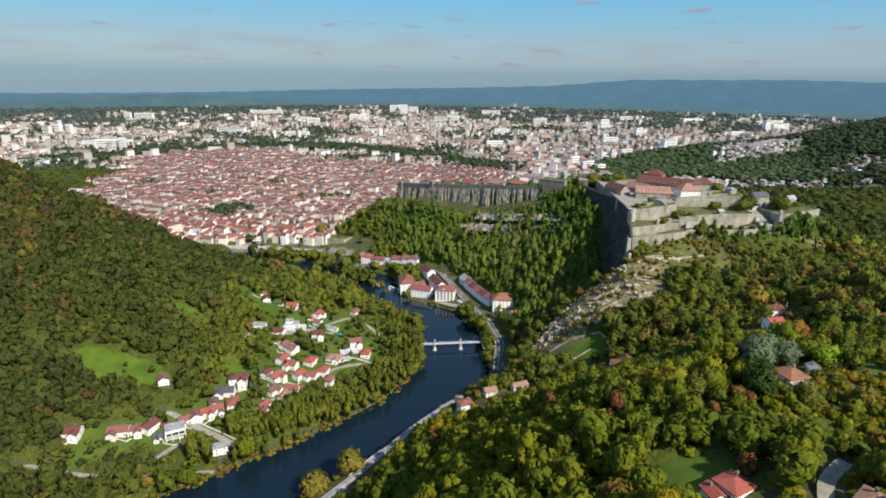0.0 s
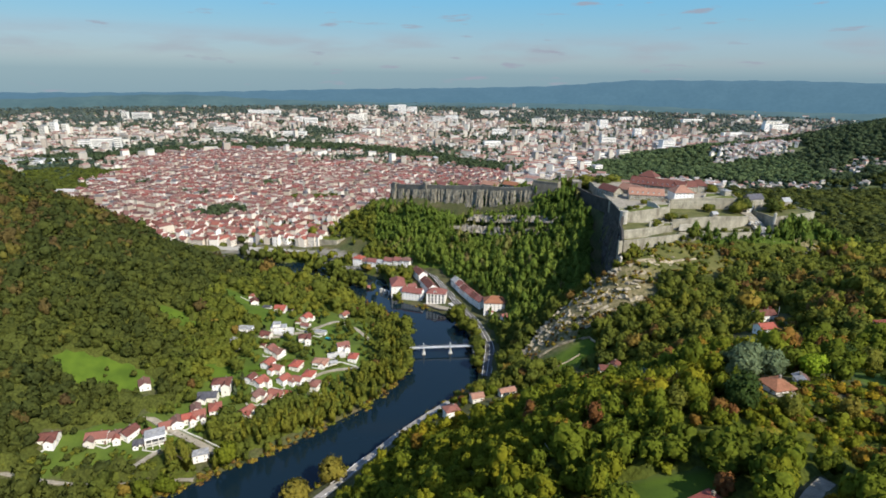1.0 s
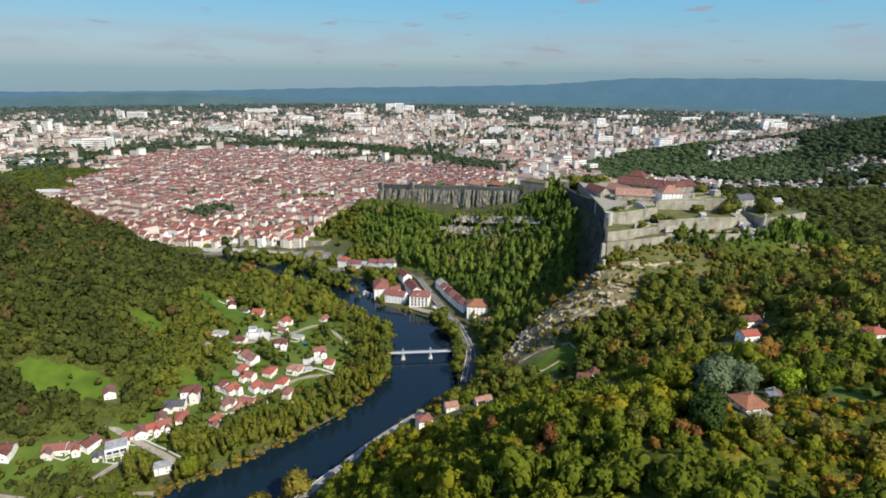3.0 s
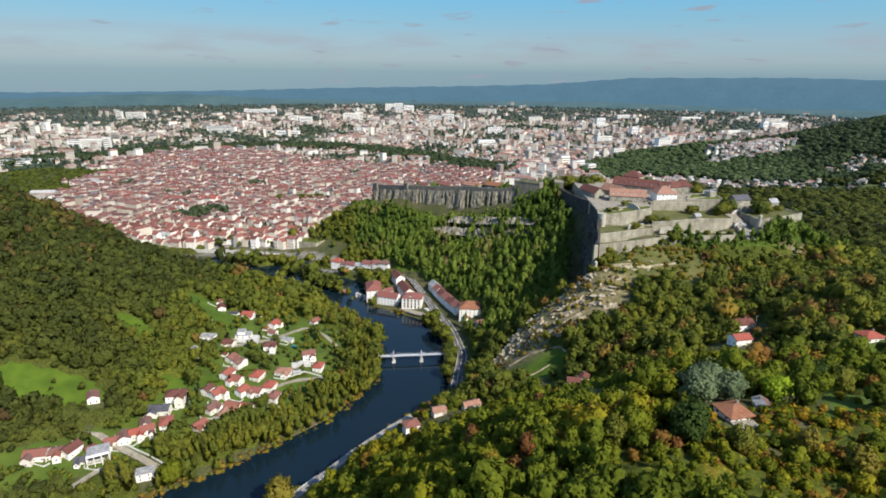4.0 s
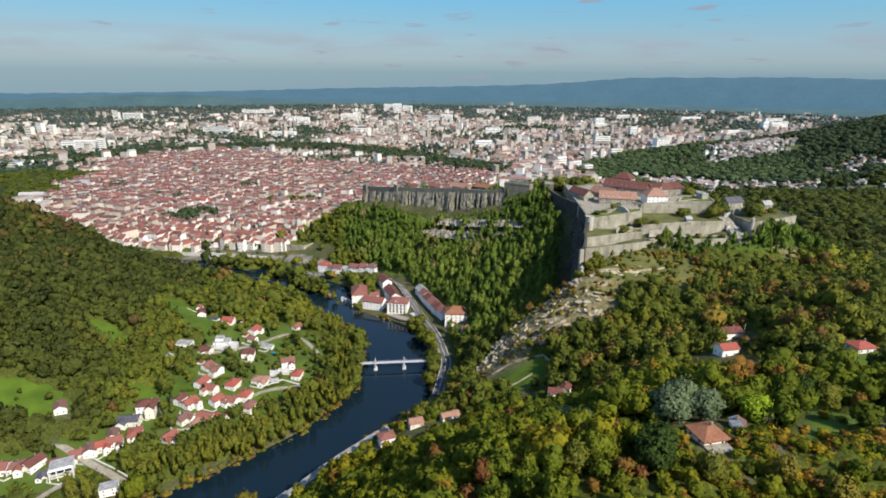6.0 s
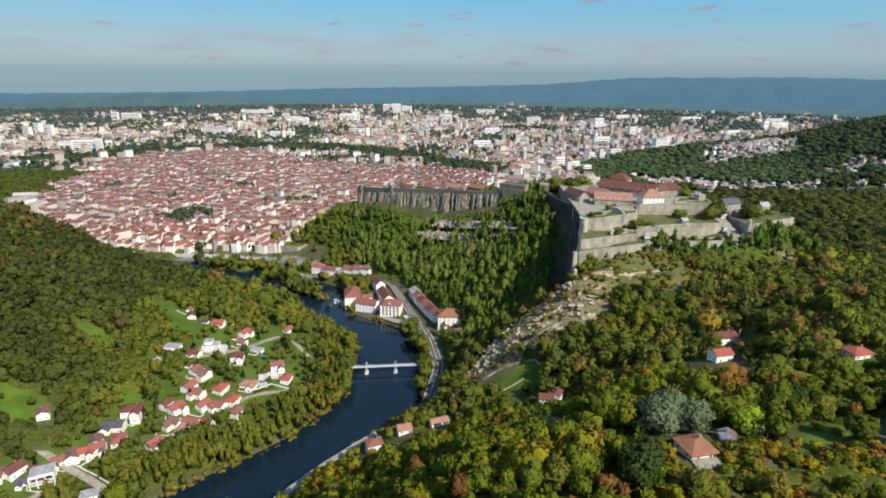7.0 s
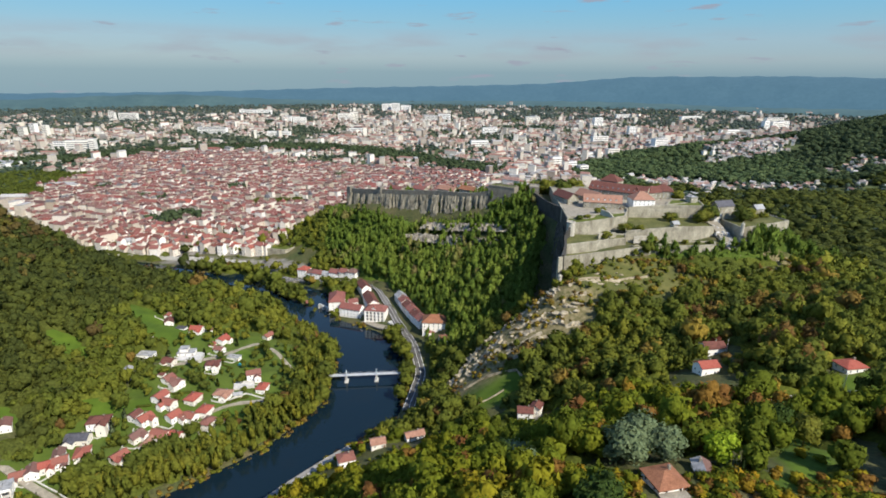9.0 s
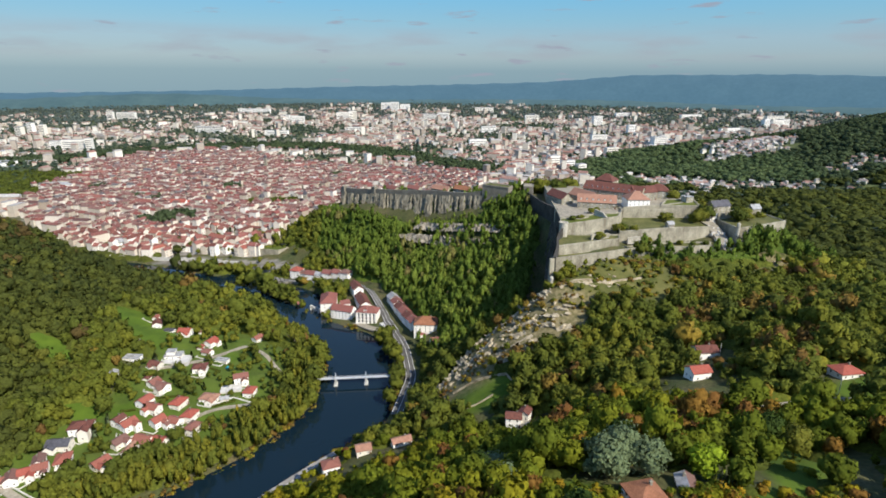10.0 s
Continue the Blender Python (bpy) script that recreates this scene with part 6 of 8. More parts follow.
for args in (("terrace", -136, 13, 22, 13, 5, 0.9, CONCRETE, "pale paved terrace in front of the modern villa", "terrace"),
             ("terrace", -80, -19, 16, 10, 15, 0.8, CONCRETE, "pale stone terrace beside the white house", "terrace"),
             ("terrace", 141, -288, 9, 4.5, 8, 0.3, GRAVEL, "stone-paved terrace in front of the hillside house", "terrace"),
             ("pool", 318, -155, 9, 4.5, 8, 0.7, POOL, "small turquoise swimming pool in a garden", "pool"),
             ("pool", -92, 12, 6, 3.5, -10, 0.7, POOL, "small garden pool beside the low house", "pool"),
             ("parking", 36, 100, 16, 9, -60, 0.8, CONCRETE, "pale paved yard beside the riverside road", "yard")):
    ob, m = slab(*args)
    ob.matrix_basis = m


def stone_wall(name, line, tall, thick, mat, label, group=""):
    pts = []
    for a, b in zip(line, line[1:]):
        n = max(2, int(math.hypot(b[0] - a[0], b[1] - a[1]) / 4))
        pts += [(a[0] + (b[0] - a[0]) * i / n, a[1] + (b[1] - a[1]) * i / n) for i in range(n)]
    pts.append(line[-1])
    p = np.array(pts)
    z = height(p[:, 0], p[:, 1])
    v, f = wall_strip(p, z - 1.5, z + tall * (1 + 0.12 * np.sin(np.arange(len(p)) * 1.7)), thick)
    return tagged(new(name, set_mesh(name, v, f, [mat])), label, "wall", group)


for line, tall, mat, label in (
        ([(96, -64), (108, -68), (120, -74), (131, -80), (134, -87)], 1.6, ROCK, "pale dry-stone wall along the sloping field"),
        ([(98, -93), (110, -93), (121, -92)], 0.9, ROCK, "low stone terrace wall across the field"),
        ([(178, -24), (200, -20), (225, -16), (245, -10)], 1.3, ROCK, "low pale stone path wall below the ramparts"),
        ([(-59, -186), (-46, -169), (-36, -154), (-25, -137), (-11, -122), (16, -103)], 1.3, CONCRETE, "pale parapet wall along the quay road"),
        ([(-60, -33), (-75, -30), (-88, -44)], 0.9, CONCRETE, "pale garden wall beside the lawn"),
        ([(-176, -127), (-157, -135), (-140, -144)], 0.9, CONCRETE, "pale garden wall along the lane"),
        ([(272, -158), (282, -152), (296, -148)], 1.2, CONCRETE, "white garden wall by the bungalow"),
        ([(-36, 199), (-58, 213), (-80, 226), (-108, 234), (-150, 260), (-190, 284)], 2.0, RAMPART, "grey river quay wall below the houses"),
        ([(-176, 296), (-232, 306), (-267, 312), (-300, 318), (-380, 330)], 5.0, CONCRETE, "long pale quay wall at the edge of the old town")):
    stone_wall("stone_wall", line, tall, 0.7, mat, label)

for line in garden_walls:
    stone_wall("garden_wall", line, 0.9, 0.35, CONCRETE, "low pale wall round a village garden", "garden walls of the village")

# street lamps and poles
POLE_V, POLE_F = joined(box_arrays(-0.12, 0.12, -0.12, 0.12, -1, 9.0), box_arrays(-0.7, 0.7, -0.06, 0.06, 8.3, 8.45), box_arrays(-0.72, -0.62, -0.1, 0.1, 8.45, 8.7), box_arrays(0.62, 0.72, -0.1, 0.1, 8.45, 8.7))
POLE = set_mesh("pole", POLE_V, POLE_F, [CONCRETE])
for px, py, turn in ((152, -160, 20), (271, -188, 40), (-170, 24, 0), (252, -120, 70), (-142, -125, 30), (-120, -110, 10)):
    t = thing("utility_pole", pose(px, py, gz(px, py), 0, 0, turn), "pale concrete utility pole with crossarm", "pole", "utility poles")
    part("post", POLE, t)


# ---------------------------------------------------------------- footbridge
bridge = thing("footbridge", pose(18, 1.6, 0, 0, 0, 4.0), "white three-span footbridge on two pale piers", "bridge")
part("deck", set_mesh("deck", *joined(box_arrays(-38, 31, -1.3, 1.3, 6.0, 6.45), box_arrays(-38, 31, -1.45, -1.25, 5.95, 6.5), box_arrays(-38, 31, 1.25, 1.45, 5.95, 6.5)), [STEEL]), bridge)
RAIL = set_mesh("railing", *joined(box_arrays(-38, 31, -0.04, 0.04, 1.05, 1.13), box_arrays(-38, 31, -0.03, 0.03, 0.55, 0.6), *[box_arrays(q - 0.04, q + 0.04, -0.04, 0.04, 0, 1.1) for q in np.arange(-38, 31.1, 2.0)]), [STEEL])
for sy in (-1.35, 1.35):
    part("railing", RAIL, bridge, at=pose(0, sy, 6.5))
for sx in (-18, 7.5):
    p = part("pier", set_mesh("pier", *joined(box_arrays(-1.0, 1.0, -2.2, 2.2, -3, 1.6), box_arrays(-0.7, 0.7, -1.7, 1.7, 1.6, 5.8)), [CONCRETE]), bridge, at=pose(sx, 0, 0))
    part("footing", set_mesh("footing", *joined(box_arrays(-1.7, 1.7, -3.0, 3.0, -3, 0.8)), [CONCRETE]), p)
    for sy in (-1.7, 1.7):
        part("pylon", set_mesh("pylon", *joined(box_arrays(-0.3, 0.3, -0.25, 0.25, 5.8, 9.6), box_arrays(-0.4, 0.4, -0.35, 0.35, 9.6, 9.9)), [STEEL]), bridge, at=pose(sx, sy, 0))
for sx in (-37.5, 30.5):
    part("abutment", set_mesh("abutment", *box_arrays(-1.6, 1.6, -2.4, 2.4, -3, 5.9), [CONCRETE]), bridge, at=pose(sx, 0, 0))
# sluice beside the mill
sluice = thing("sluice_gate", pose(-46, 150, 0, 0, 0, -40), "grey concrete sluice gate beside the mill", "sluice")
part("beam", set_mesh("beam", *box_arrays(-8, 8, -0.6, 0.6, 4.6, 5.2), [CONCRETE]), sluice)
for sx in (-7, 0, 7):
    part("pier", set_mesh("pier", *box_arrays(sx - 0.6, sx + 0.6, -2, 2, -3, 5.0), [CONCRETE]), sluice)


# ---------------------------------------------------------------- citadel
def prism(poly, z0, z1, batter=0.0):
    """A block over a plan polygon, its sides leaning in by batter."""
    c = np.mean(np.array(poly), axis=0)
    low = [(px + (px - c[0]) / max(1e-6, math.hypot(px - c[0], py - c[1])) * batter, py + (py - c[1]) / max(1e-6, math.hypot(px - c[0], py - c[1])) * batter, z0) for px, py in poly]
    n = len(poly)
    top = [(px, py, (z1[i] if isinstance(z1, (list, tuple)) else z1)) for i, (px, py) in enumerate(poly)]
    v = low + top
    return v, [(i, (i + 1) % n, n + (i + 1) % n, n + i) for i in range(n)], [tuple(range(n, 2 * n))]


def terrace(poly, z0, z1, label, lawn=GRASS, wall=RAMPART, batter=1.0):
    v, sides, top = prism(poly, z0, z1, batter)
    t = thing("rampart_terrace", pose(0, 0, 0), label, "rampart", "terraces of the citadel")
    part("retaining_wall", set_mesh("retaining_wall", v, sides, [wall]), t)
    part("lawn", set_mesh("lawn", v, top, [lawn]), t)
    # parapet round the edge
    n = len(poly)
    ring = list(poly) + [poly[0]]
    zs = list(z1) if isinstance(z1, (list, tuple)) else [z1] * n
    zs.append(zs[0])
    for i in range(n):
        a, b = np.array(ring[i]), np.array(ring[i + 1])
        c = np.mean(np.array(poly), axis=0)
        a, b = a + (c - a) / np.linalg.norm(c - a) * 0.5, b + (c - b) / np.linalg.norm(c - b) * 0.5
        w, f = wall_strip([a, (a + b) / 2, b], [zs[i] - 0.5, (zs[i] + zs[i + 1]) / 2 - 0.5, zs[i + 1] - 0.5], [zs[i] + 1.0, (zs[i] + zs[i + 1]) / 2 + 1.0, zs[i + 1] + 1.0], 0.9)
        part("parapet", set_mesh("parapet", w, f, [wall]), t)
    return t


terrace([(173, -11), (224, 11), (275, 32), (272, 44), (222, 26), (182, 16)], 96, [112, 110.5, 109.5, 110, 111, 112.5], "long outer terrace of dry grass behind the front rampart", DRY_GRASS)
terrace([(182, 8), (222, 24.5), (240, 32), (244, 44), (196, 44), (186, 30)], 100, [119.8, 119.2, 118.4, 118.4, 119, 119.6], "second stone terrace with a strip of grass", DRY_GRASS)
terrace([(190, 40), (220, 52), (250, 66), (256, 80), (226, 74), (197, 66)], 100, [128.3, 128.8, 129.2, 129.2, 128.6, 128.3], "high front rampart with a strip of lawn behind its parapet", GRASS)
terrace([(197, 66), (226, 74), (256, 80), (262, 92), (262, 150), (205, 150)], 100, [127.6, 127.6, 127.6, 128, 128.4, 127.6], "gravelled inner court of the citadel", GRAVEL)
terrace([(244, 44), (264, 45.5), (300, 56.5), (335, 67.5), (335, 98), (300, 110), (262, 92), (250, 66)], 98, [121, 122.5, 121.4, 118.8, 119.6, 121, 122, 121], "broad middle rampart of grey stone", DRY_GRASS)
terrace([(275, 32), (300, 34), (322, 38), (330, 52), (300, 50), (273, 43)], 96, [110.5, 110, 109, 109, 110, 110.5], "dry ditch terrace before the middle rampart", DRY_GRASS)
terrace([(352, 51), (378, 60), (407, 71), (402, 122), (354, 112), (351, 80)], 94, [122, 122.6, 123.4, 122, 121, 121], "end bastion of pale grey stone", DRY_GRASS)
terrace([(351, 40), (367, 46), (366, 56), (351, 52)], 94, 113, "low stone outwork beside the gate", DRY_GRASS)
terrace([(262, 92), (341, 100), (352, 130), (335, 165), (275, 200), (215, 225), (205, 150), (262, 150)], 100, [128.6, 127.6, 128, 130, 128, 125, 127.4, 129], "upper citadel platform of stone and gravel", GRAVEL)
terrace([(300, 98), (338, 96), (344, 122), (318, 126)], 110, 131.5, "inner rampart with square stone corners", GRASS)
terrace([(143, 234), (171, 214), (178, 226), (152, 246)], 92, 124.5, "massive grey stone bastion on the ridge", DRY_GRASS, GREY_STONE, 0.4)
terrace([(-158, 324), (-128, 316), (-116, 332), (-122, 346), (-152, 344)], 0, 15.5, "green-topped stone bastion above the river quay", GRASS, RAMPART, 0.6)
terrace([(186, 200), (196, 196), (200, 214), (190, 218)], 96, 129, "grey stone gatehouse tower on the ridge", GRAVEL, GREY_STONE, 0.3)


def curtain(name, line, thick, mat, label):
    """line: x, y, foot, top."""
    pts = []
    for a, b in zip(line, line[1:]):
        n = max(2, int(math.hypot(b[0] - a[0], b[1] - a[1]) / 6))
        pts += [[a[k] + (b[k] - a[k]) * i / n for k in range(4)] for i in range(n)]
    pts = np.array(pts + [list(line[-1])])
    v, f = wall_strip(pts[:, :2], pts[:, 2], pts[:, 3], thick)
    return tagged(new(name, set_mesh(name, v, f, [mat])), label, "rampart", "curtain walls of the citadel")


curtain("rampart_wall", [(171, 214, 106, 119), (186, 204, 106, 120), (191, 196, 108, 124), (196, 150, 110, 124.5), (202, 105, 112, 127.8), (196, 62, 115, 127), (191.5, 44, 115, 130), (192.5, 38, 114, 128), (186, 26, 112, 122.5), (182, 8, 109, 121), (175, -13, 104, 118.6)], 2.0, SHADED_STONE, "high curtain wall along the cliff edge, dark with painted shade")
curtain("rampart_wall", [(143, 236, 88, 117), (126, 249, 84, 112), (112, 260, 82, 110), (80, 287, 78, 107), (55, 306, 76, 103), (30, 325, 70, 99.5), (8, 342, 66, 97), (-22, 368, 60, 92), (-46, 390, 56, 89), (-50, 394, 50, 88)], 2.2, GREY_STONE, "long grey stone rampart along the wooded ridge")
# buttress towers along the ridge
for bx_, by_, bz, bt, turn in ((4, 346, 66, 99, -42), (-44, 388, 60, 91, -44)):
    t = thing("buttress_tower", pose(bx_, by_, 0, 0, 0, turn), "square grey stone buttress on the ridge rampart", "rampart", "buttresses of the ridge rampart")
    part("shaft", set_mesh("shaft", *joined(box_arrays(-3.2, 3.2, -3.2, 3.2, bz, bt), box_arrays(-3.5, 3.5, -3.5, 3.5, bt, bt + 0.6)), [GREY_STONE]), t)
curtain("rampart_wall", [(171, -14, 92, 117.3), (198, -2, 96, 116.4), (224, 9, 97, 115.6), (250, 20, 98, 115.2), (276, 31, 98, 115)], 1.6, RAMPART, "long outer front rampart of pale weathered stone")
curtain("rampart_wall", [(278, 31, 96, 112.6), (300, 32, 96, 112.2), (324, 37, 96, 111.8)], 1.4, RAMPART, "low outer rampart of pale stone before the ditch")
curtain("rampart_wall", [(262, 92, 110, 132), (300, 99, 110, 132.5), (328, 112, 110, 132)], 1.4, RAMPART, "pale stone wall below the citadel buildings")
curtain("rampart_wall", [(196, 62, 118, 130), (214, 60, 118, 129.5), (222, 66, 118, 131)], 1.0, RAMPART, "short pale wall with a rounded end")
curtain("rampart_wall", [(352, 88, 110, 127), (372, 92, 110, 127), (396, 98, 110, 128)], 1.2, RAMPART, "inner pale wall behind the bastion")
curtain("rampart_wall", [(250, 69, 116, 129.5), (258, 84, 116, 130), (262, 94, 116, 131)], 1.2, RAMPART, "stepped pale wall climbing to the buildings")

CITADEL_HOUSES = [
    (96, 296, 26, 10, -38, 5.0, "gable", ORANGE_ROOF, "low stone barracks with clay roof behind the ridge rampart", 102),
    (122, 276, 22, 10, -38, 5.0, "gable", PYRAMID_ROOF, "low stone barracks with orange-brown roof behind the rampart", 106),
    (60, 324, 20, 9, -40, 5.0, "gable", DUSK_ROOF, "low stone barracks with dusky roof behind the rampart", 97),
    (28, 346, 20, 9, -40, 4.5, "gable", DUSK_ROOF, "low stone barracks with dusky roof behind the rampart", 93),
    (212, 136, 28, 13, -70, 6.0, "gable", BROWN_ROOF, "low stone building with dark red roof on the cliff edge", 127),
    (272, 150, 60, 17, -36, 8.5, "gable", BROWN_ROOF, "long barracks with a dark red tiled roof", 128),
    (274, 182, 20, 16, -42, 13.0, "hip", BROWN_ROOF, "taller barracks pavilion with dark red roof", 128),
    (242, 110, 36, 15, -14, 6.0, "gable", ORANGE_ROOF, "low stone building with sunlit clay roof", 128),
    (238, 138, 30, 14, -62, 6.0, "gable", ORANGE_ROOF, "low stone building with clay roof on the cliff side", 127),
    (279, 106, 21, 17, 0, 8.5, "hip", ORANGE_ROOF, "square white house with steep clay-tiled roof", 129),
    (298, 140, 26, 13, 15, 8.0, "gable", BROWN_ROOF, "stone building with dark red roof", 129),
    (318, 148, 20, 15, -15, 8.0, "hip", BROWN_ROOF, "stone building with weathered dark red roof", 129),
    (334, 116, 8, 8, 15, 15.0, "flat", GREY_ROOF, "square grey stone watchtower", 122),
    (394, 102, 10, 8, 15, 8.0, "gable", GREY_ROOF, "small grey stone guard house on the bastion", 121),
    (364, 112, 20, 11, 15, 8.5, "gable", SLATE, "grey stone powder house behind the bastion", 121),
    (296, 64, 6, 5, 15, 3.5, "gable", GREY_ROOF, "small stone hut on the rampart", 120),
]
for cx, cy, l, d, turn, h, kind, roof, label, z in CITADEL_HOUSES:
    t = house(cx, cy, l, d, turn, h, kind, roof, label, "buildings of the citadel", z=z, wall=RAMPART if "white" not in label else WHITE_WALL, name="citadel_building", steep=0.8, category="building")
    if "long barracks" in label or "sunlit clay" in label:
        # a row of small dormers on the slope that faces south
        for i in range(int(l / 5.5)):
            at = pose(-l / 2 + 5.5 * (i + 0.6), -d * 0.3, h + 1.0, 0, 0, 90)
            dormer = part("dormer", set_mesh("dormer", *gable_body(2.6, 1.7, 1.7, 0.8, -0.8), [WHITE_WALL]), t, at=at)
            part("roof", set_mesh("roof", *gable_roof(2.8, 1.7, 1.7, 0.8, 0.2, 0.15), [roof]), dormer)

# the ramp through the gap between middle rampart and bastion, with steps and rubble beside it
ramp_v, ramp_f = wall_strip([(341, 28), (341, 44), (342, 58), (342.5, 72), (342, 86)], [92, 94, 98, 104, 110], [104.5, 108.5, 112.5, 116.5, 119.5], 11)
tagged(new("gate_ramp", set_mesh("gate_ramp", ramp_v, ramp_f, [GRAVEL])), "pale gravel ramp climbing through the citadel gate", "ramp")
rb = np.random.default_rng(31)
BLOCK = set_mesh("block", *joined(box_arrays(-1.5, 1.5, -0.9, 0.9, -1.2, 0.7), box_arrays(-1.0, 1.1, -0.7, 0.6, 0.7, 1.3)), [CONCRETE])
for i in range(26):
    k = rb.random()
    ob = tagged(new("stone_block", BLOCK), "pale stone step and rubble block on the gate ramp", "stone block", "blocks on the gate ramp")
    ob.matrix_basis = pose(341 + rb.uniform(-5.5, 5.5), 34 + 44 * k, 106 + 11.2 * k + rb.uniform(-0.2, 0.4), 0, 0, rb.uniform(0, 180))
for gx0, gy0, gz0, turn in ((335, 92, 119, 0), (349, 92, 119, 0)):
    house(gx0, gy0, 7, 6, turn, 5, "gable", GREY_ROOF, "small pale gate house beside the ramp", "buildings of the citadel", z=gz0, name="citadel_building", category="building")

def round_tower(name, x, y, z0, z1, radius, mat, label, cap=0.0):
    """A round turret with a rim and, where cap is given, a low stone dome."""
    a = np.arange(14) * math.pi / 7
    ring = np.stack([np.cos(a), np.sin(a), 0 * a], -1)
    rows = [(radius * 1.12, z0), (radius, z0 + (z1 - z0) * 0.5), (radius, z1 - 0.7), (radius * 1.1, z1 - 0.6), (radius * 1.1, z1)]
    rows += [(radius * 1.1 * math.cos(q), z1 + cap * math.sin(q)) for q in (0.5, 1.0, 1.4)] if cap else [(radius * 0.85, z1), (radius * 0.85, z1 - 0.9)]
    v = np.concatenate([ring * r_ + [0, 0, z_] for r_, z_ in rows])
    f = [(14 * j + i, 14 * j + (i + 1) % 14, 14 * (j + 1) + (i + 1) % 14, 14 * (j + 1) + i) for j in range(len(rows) - 1) for i in range(14)]
    f.append(tuple(14 * (len(rows) - 1) + i for i in range(14)))
    t = thing(name, pose(x, y, 0), label, "turret", "turrets of the citadel")
    part("shaft", set_mesh("shaft", v, f, [mat]), t)
    if cap:
        part("finial", set_mesh("finial", *joined(box_arrays(-0.15, 0.15, -0.15, 0.15, z1 + cap * 0.95, z1 + cap + 0.9)), [mat]), t)
    return t


round_tower("corner_turret", 193.5, 39.5, 110, 131.8, 3.6, PALE_RAMPART, "pale round corner turret of the upper rampart")
round_tower("sentry_box", 171.5, -21.5, 98, 104.5, 1.5, PALE_RAMPART, "small domed stone sentry box on the cliff corner", 1.3)
round_tower("sentry_box", 351.5, 50.5, 116, 126.5, 1.5, PALE_RAMPART, "small domed stone sentry box on the bastion", 1.3)
curtain("rampart_wall", [(230, 74, 126, 134.5), (235, 66, 126, 133.4), (238, 61, 126, 129.6)], 1.3, PALE_RAMPART, "curved pale flank wall behind the upper rampart")
curtain("rampart_wall", [(214, 27, 116, 124.5), (222, 30, 116, 124), (232, 36, 116, 123)], 1.2, RAMPART, "ruined inner wall on the second terrace")
curtain("rampart_wall", [(250, 40, 112, 117.5), (258, 41, 112, 118.5), (266, 44, 112, 117)], 1.2, PALE_RAMPART, "broken pale wall in the ditch")

# trees within the walls
for seed, (tx, ty, h, w, z) in enumerate(((341, 90, 14, 11, 118), (334, 84, 11, 10, 119), (327, 80, 9, 9, 119.5), (366, 78, 12, 12, 121), (374, 84, 11, 11, 121), (246, 54, 8, 9, 118), (252, 58, 6, 7, 119), (258, 48, 5, 6, 121), (268, 41, 6, 8, 111), (275, 38, 5, 6, 110.5), (222, 30, 7, 8, 118.6), (298, 82, 8, 9, 120.6), (304, 86, 7, 8, 121), (236, 88, 5, 5, 127.8), (230, 84, 5, 5, 127.8), (206, 58, 4, 5, 128.2), (214, 62, 4, 5, 128.2), (395, 92, 6, 7, 121), (322, 46, 4, 5, 109), (298, 44, 4, 5, 110), (288, 41, 3, 4, 110.5), (310, 45, 3, 4, 109.5), (348, 118, 10, 10, 121), (330, 138, 9, 9, 128),
                                          (230, 218, 14, 15, 117), (246, 228, 15, 16, 115), (214, 234, 15, 16, 114), (224, 248, 15, 16, 110), (202, 244, 12, 14, 112))):
    big = 1.3 if h > 8 else 1.15
    t = single_tree("citadel_tree", crown(301 + seed, 7, 1, 300, 0.1, 1.1, 0.05), OLIVE_LEAVES if seed % 3 else CITADEL_LEAVES, tx, ty, h * big, w * big, "rounded tree growing within the citadel walls")
    t.matrix_basis = pose(tx, ty, z - 0.3, 0, 0, seed * 50)


# ---------------------------------------------------------------- rocks and cliffs
def cliff(name, line, mat, label, seed, rough=1.6, over=6, clefts=0):
    """A broken rock face; line: x, y of the foot, foot height, x, y of the brow, brow height."""
    r = np.random.default_rng(seed)
    pts = []
    for a, b in zip(line, line[1:]):
        n = max(2, int(math.hypot(b[0] - a[0], b[1] - a[1]) / 1.6))
        pts += [[a[k] + (b[k] - a[k]) * i / n for k in range(6)] for i in range(n)]
    pts = np.array(pts + [list(line[-1])])
    rows = []
    n = len(pts)
    pillars = np.convolve(r.normal(size=n + 4), np.ones(5) / 5, mode="valid") * rough * 1.6
    for c in r.integers(3, n - 4, clefts) if clefts else ():
        pillars[c:c + r.integers(2, 4)] -= 5.5
    for j in range(over + 1):
        k = j / over
        p = pts[:, :3] * (1 - k) + pts[:, 3:] * k
        d = np.gradient(pts[:, :2], axis=0)
        d /= np.linalg.norm(d, axis=1)[:, None]
        side = np.stack([d[:, 1], -d[:, 0]], -1)
        p[:, :2] += side * ((pillars + r.normal(size=n) * rough * 0.45) * math.sin(0.3 + 2.4 * k))[:, None]
        p[:, 2] += r.normal(size=n) * rough * 0.4
        rows.append(p)
    me = set_mesh(name, np.concatenate(rows), grid_faces(n, over + 1), [mat])
    return tagged(new(name, me), label, "cliff", kind="structure")


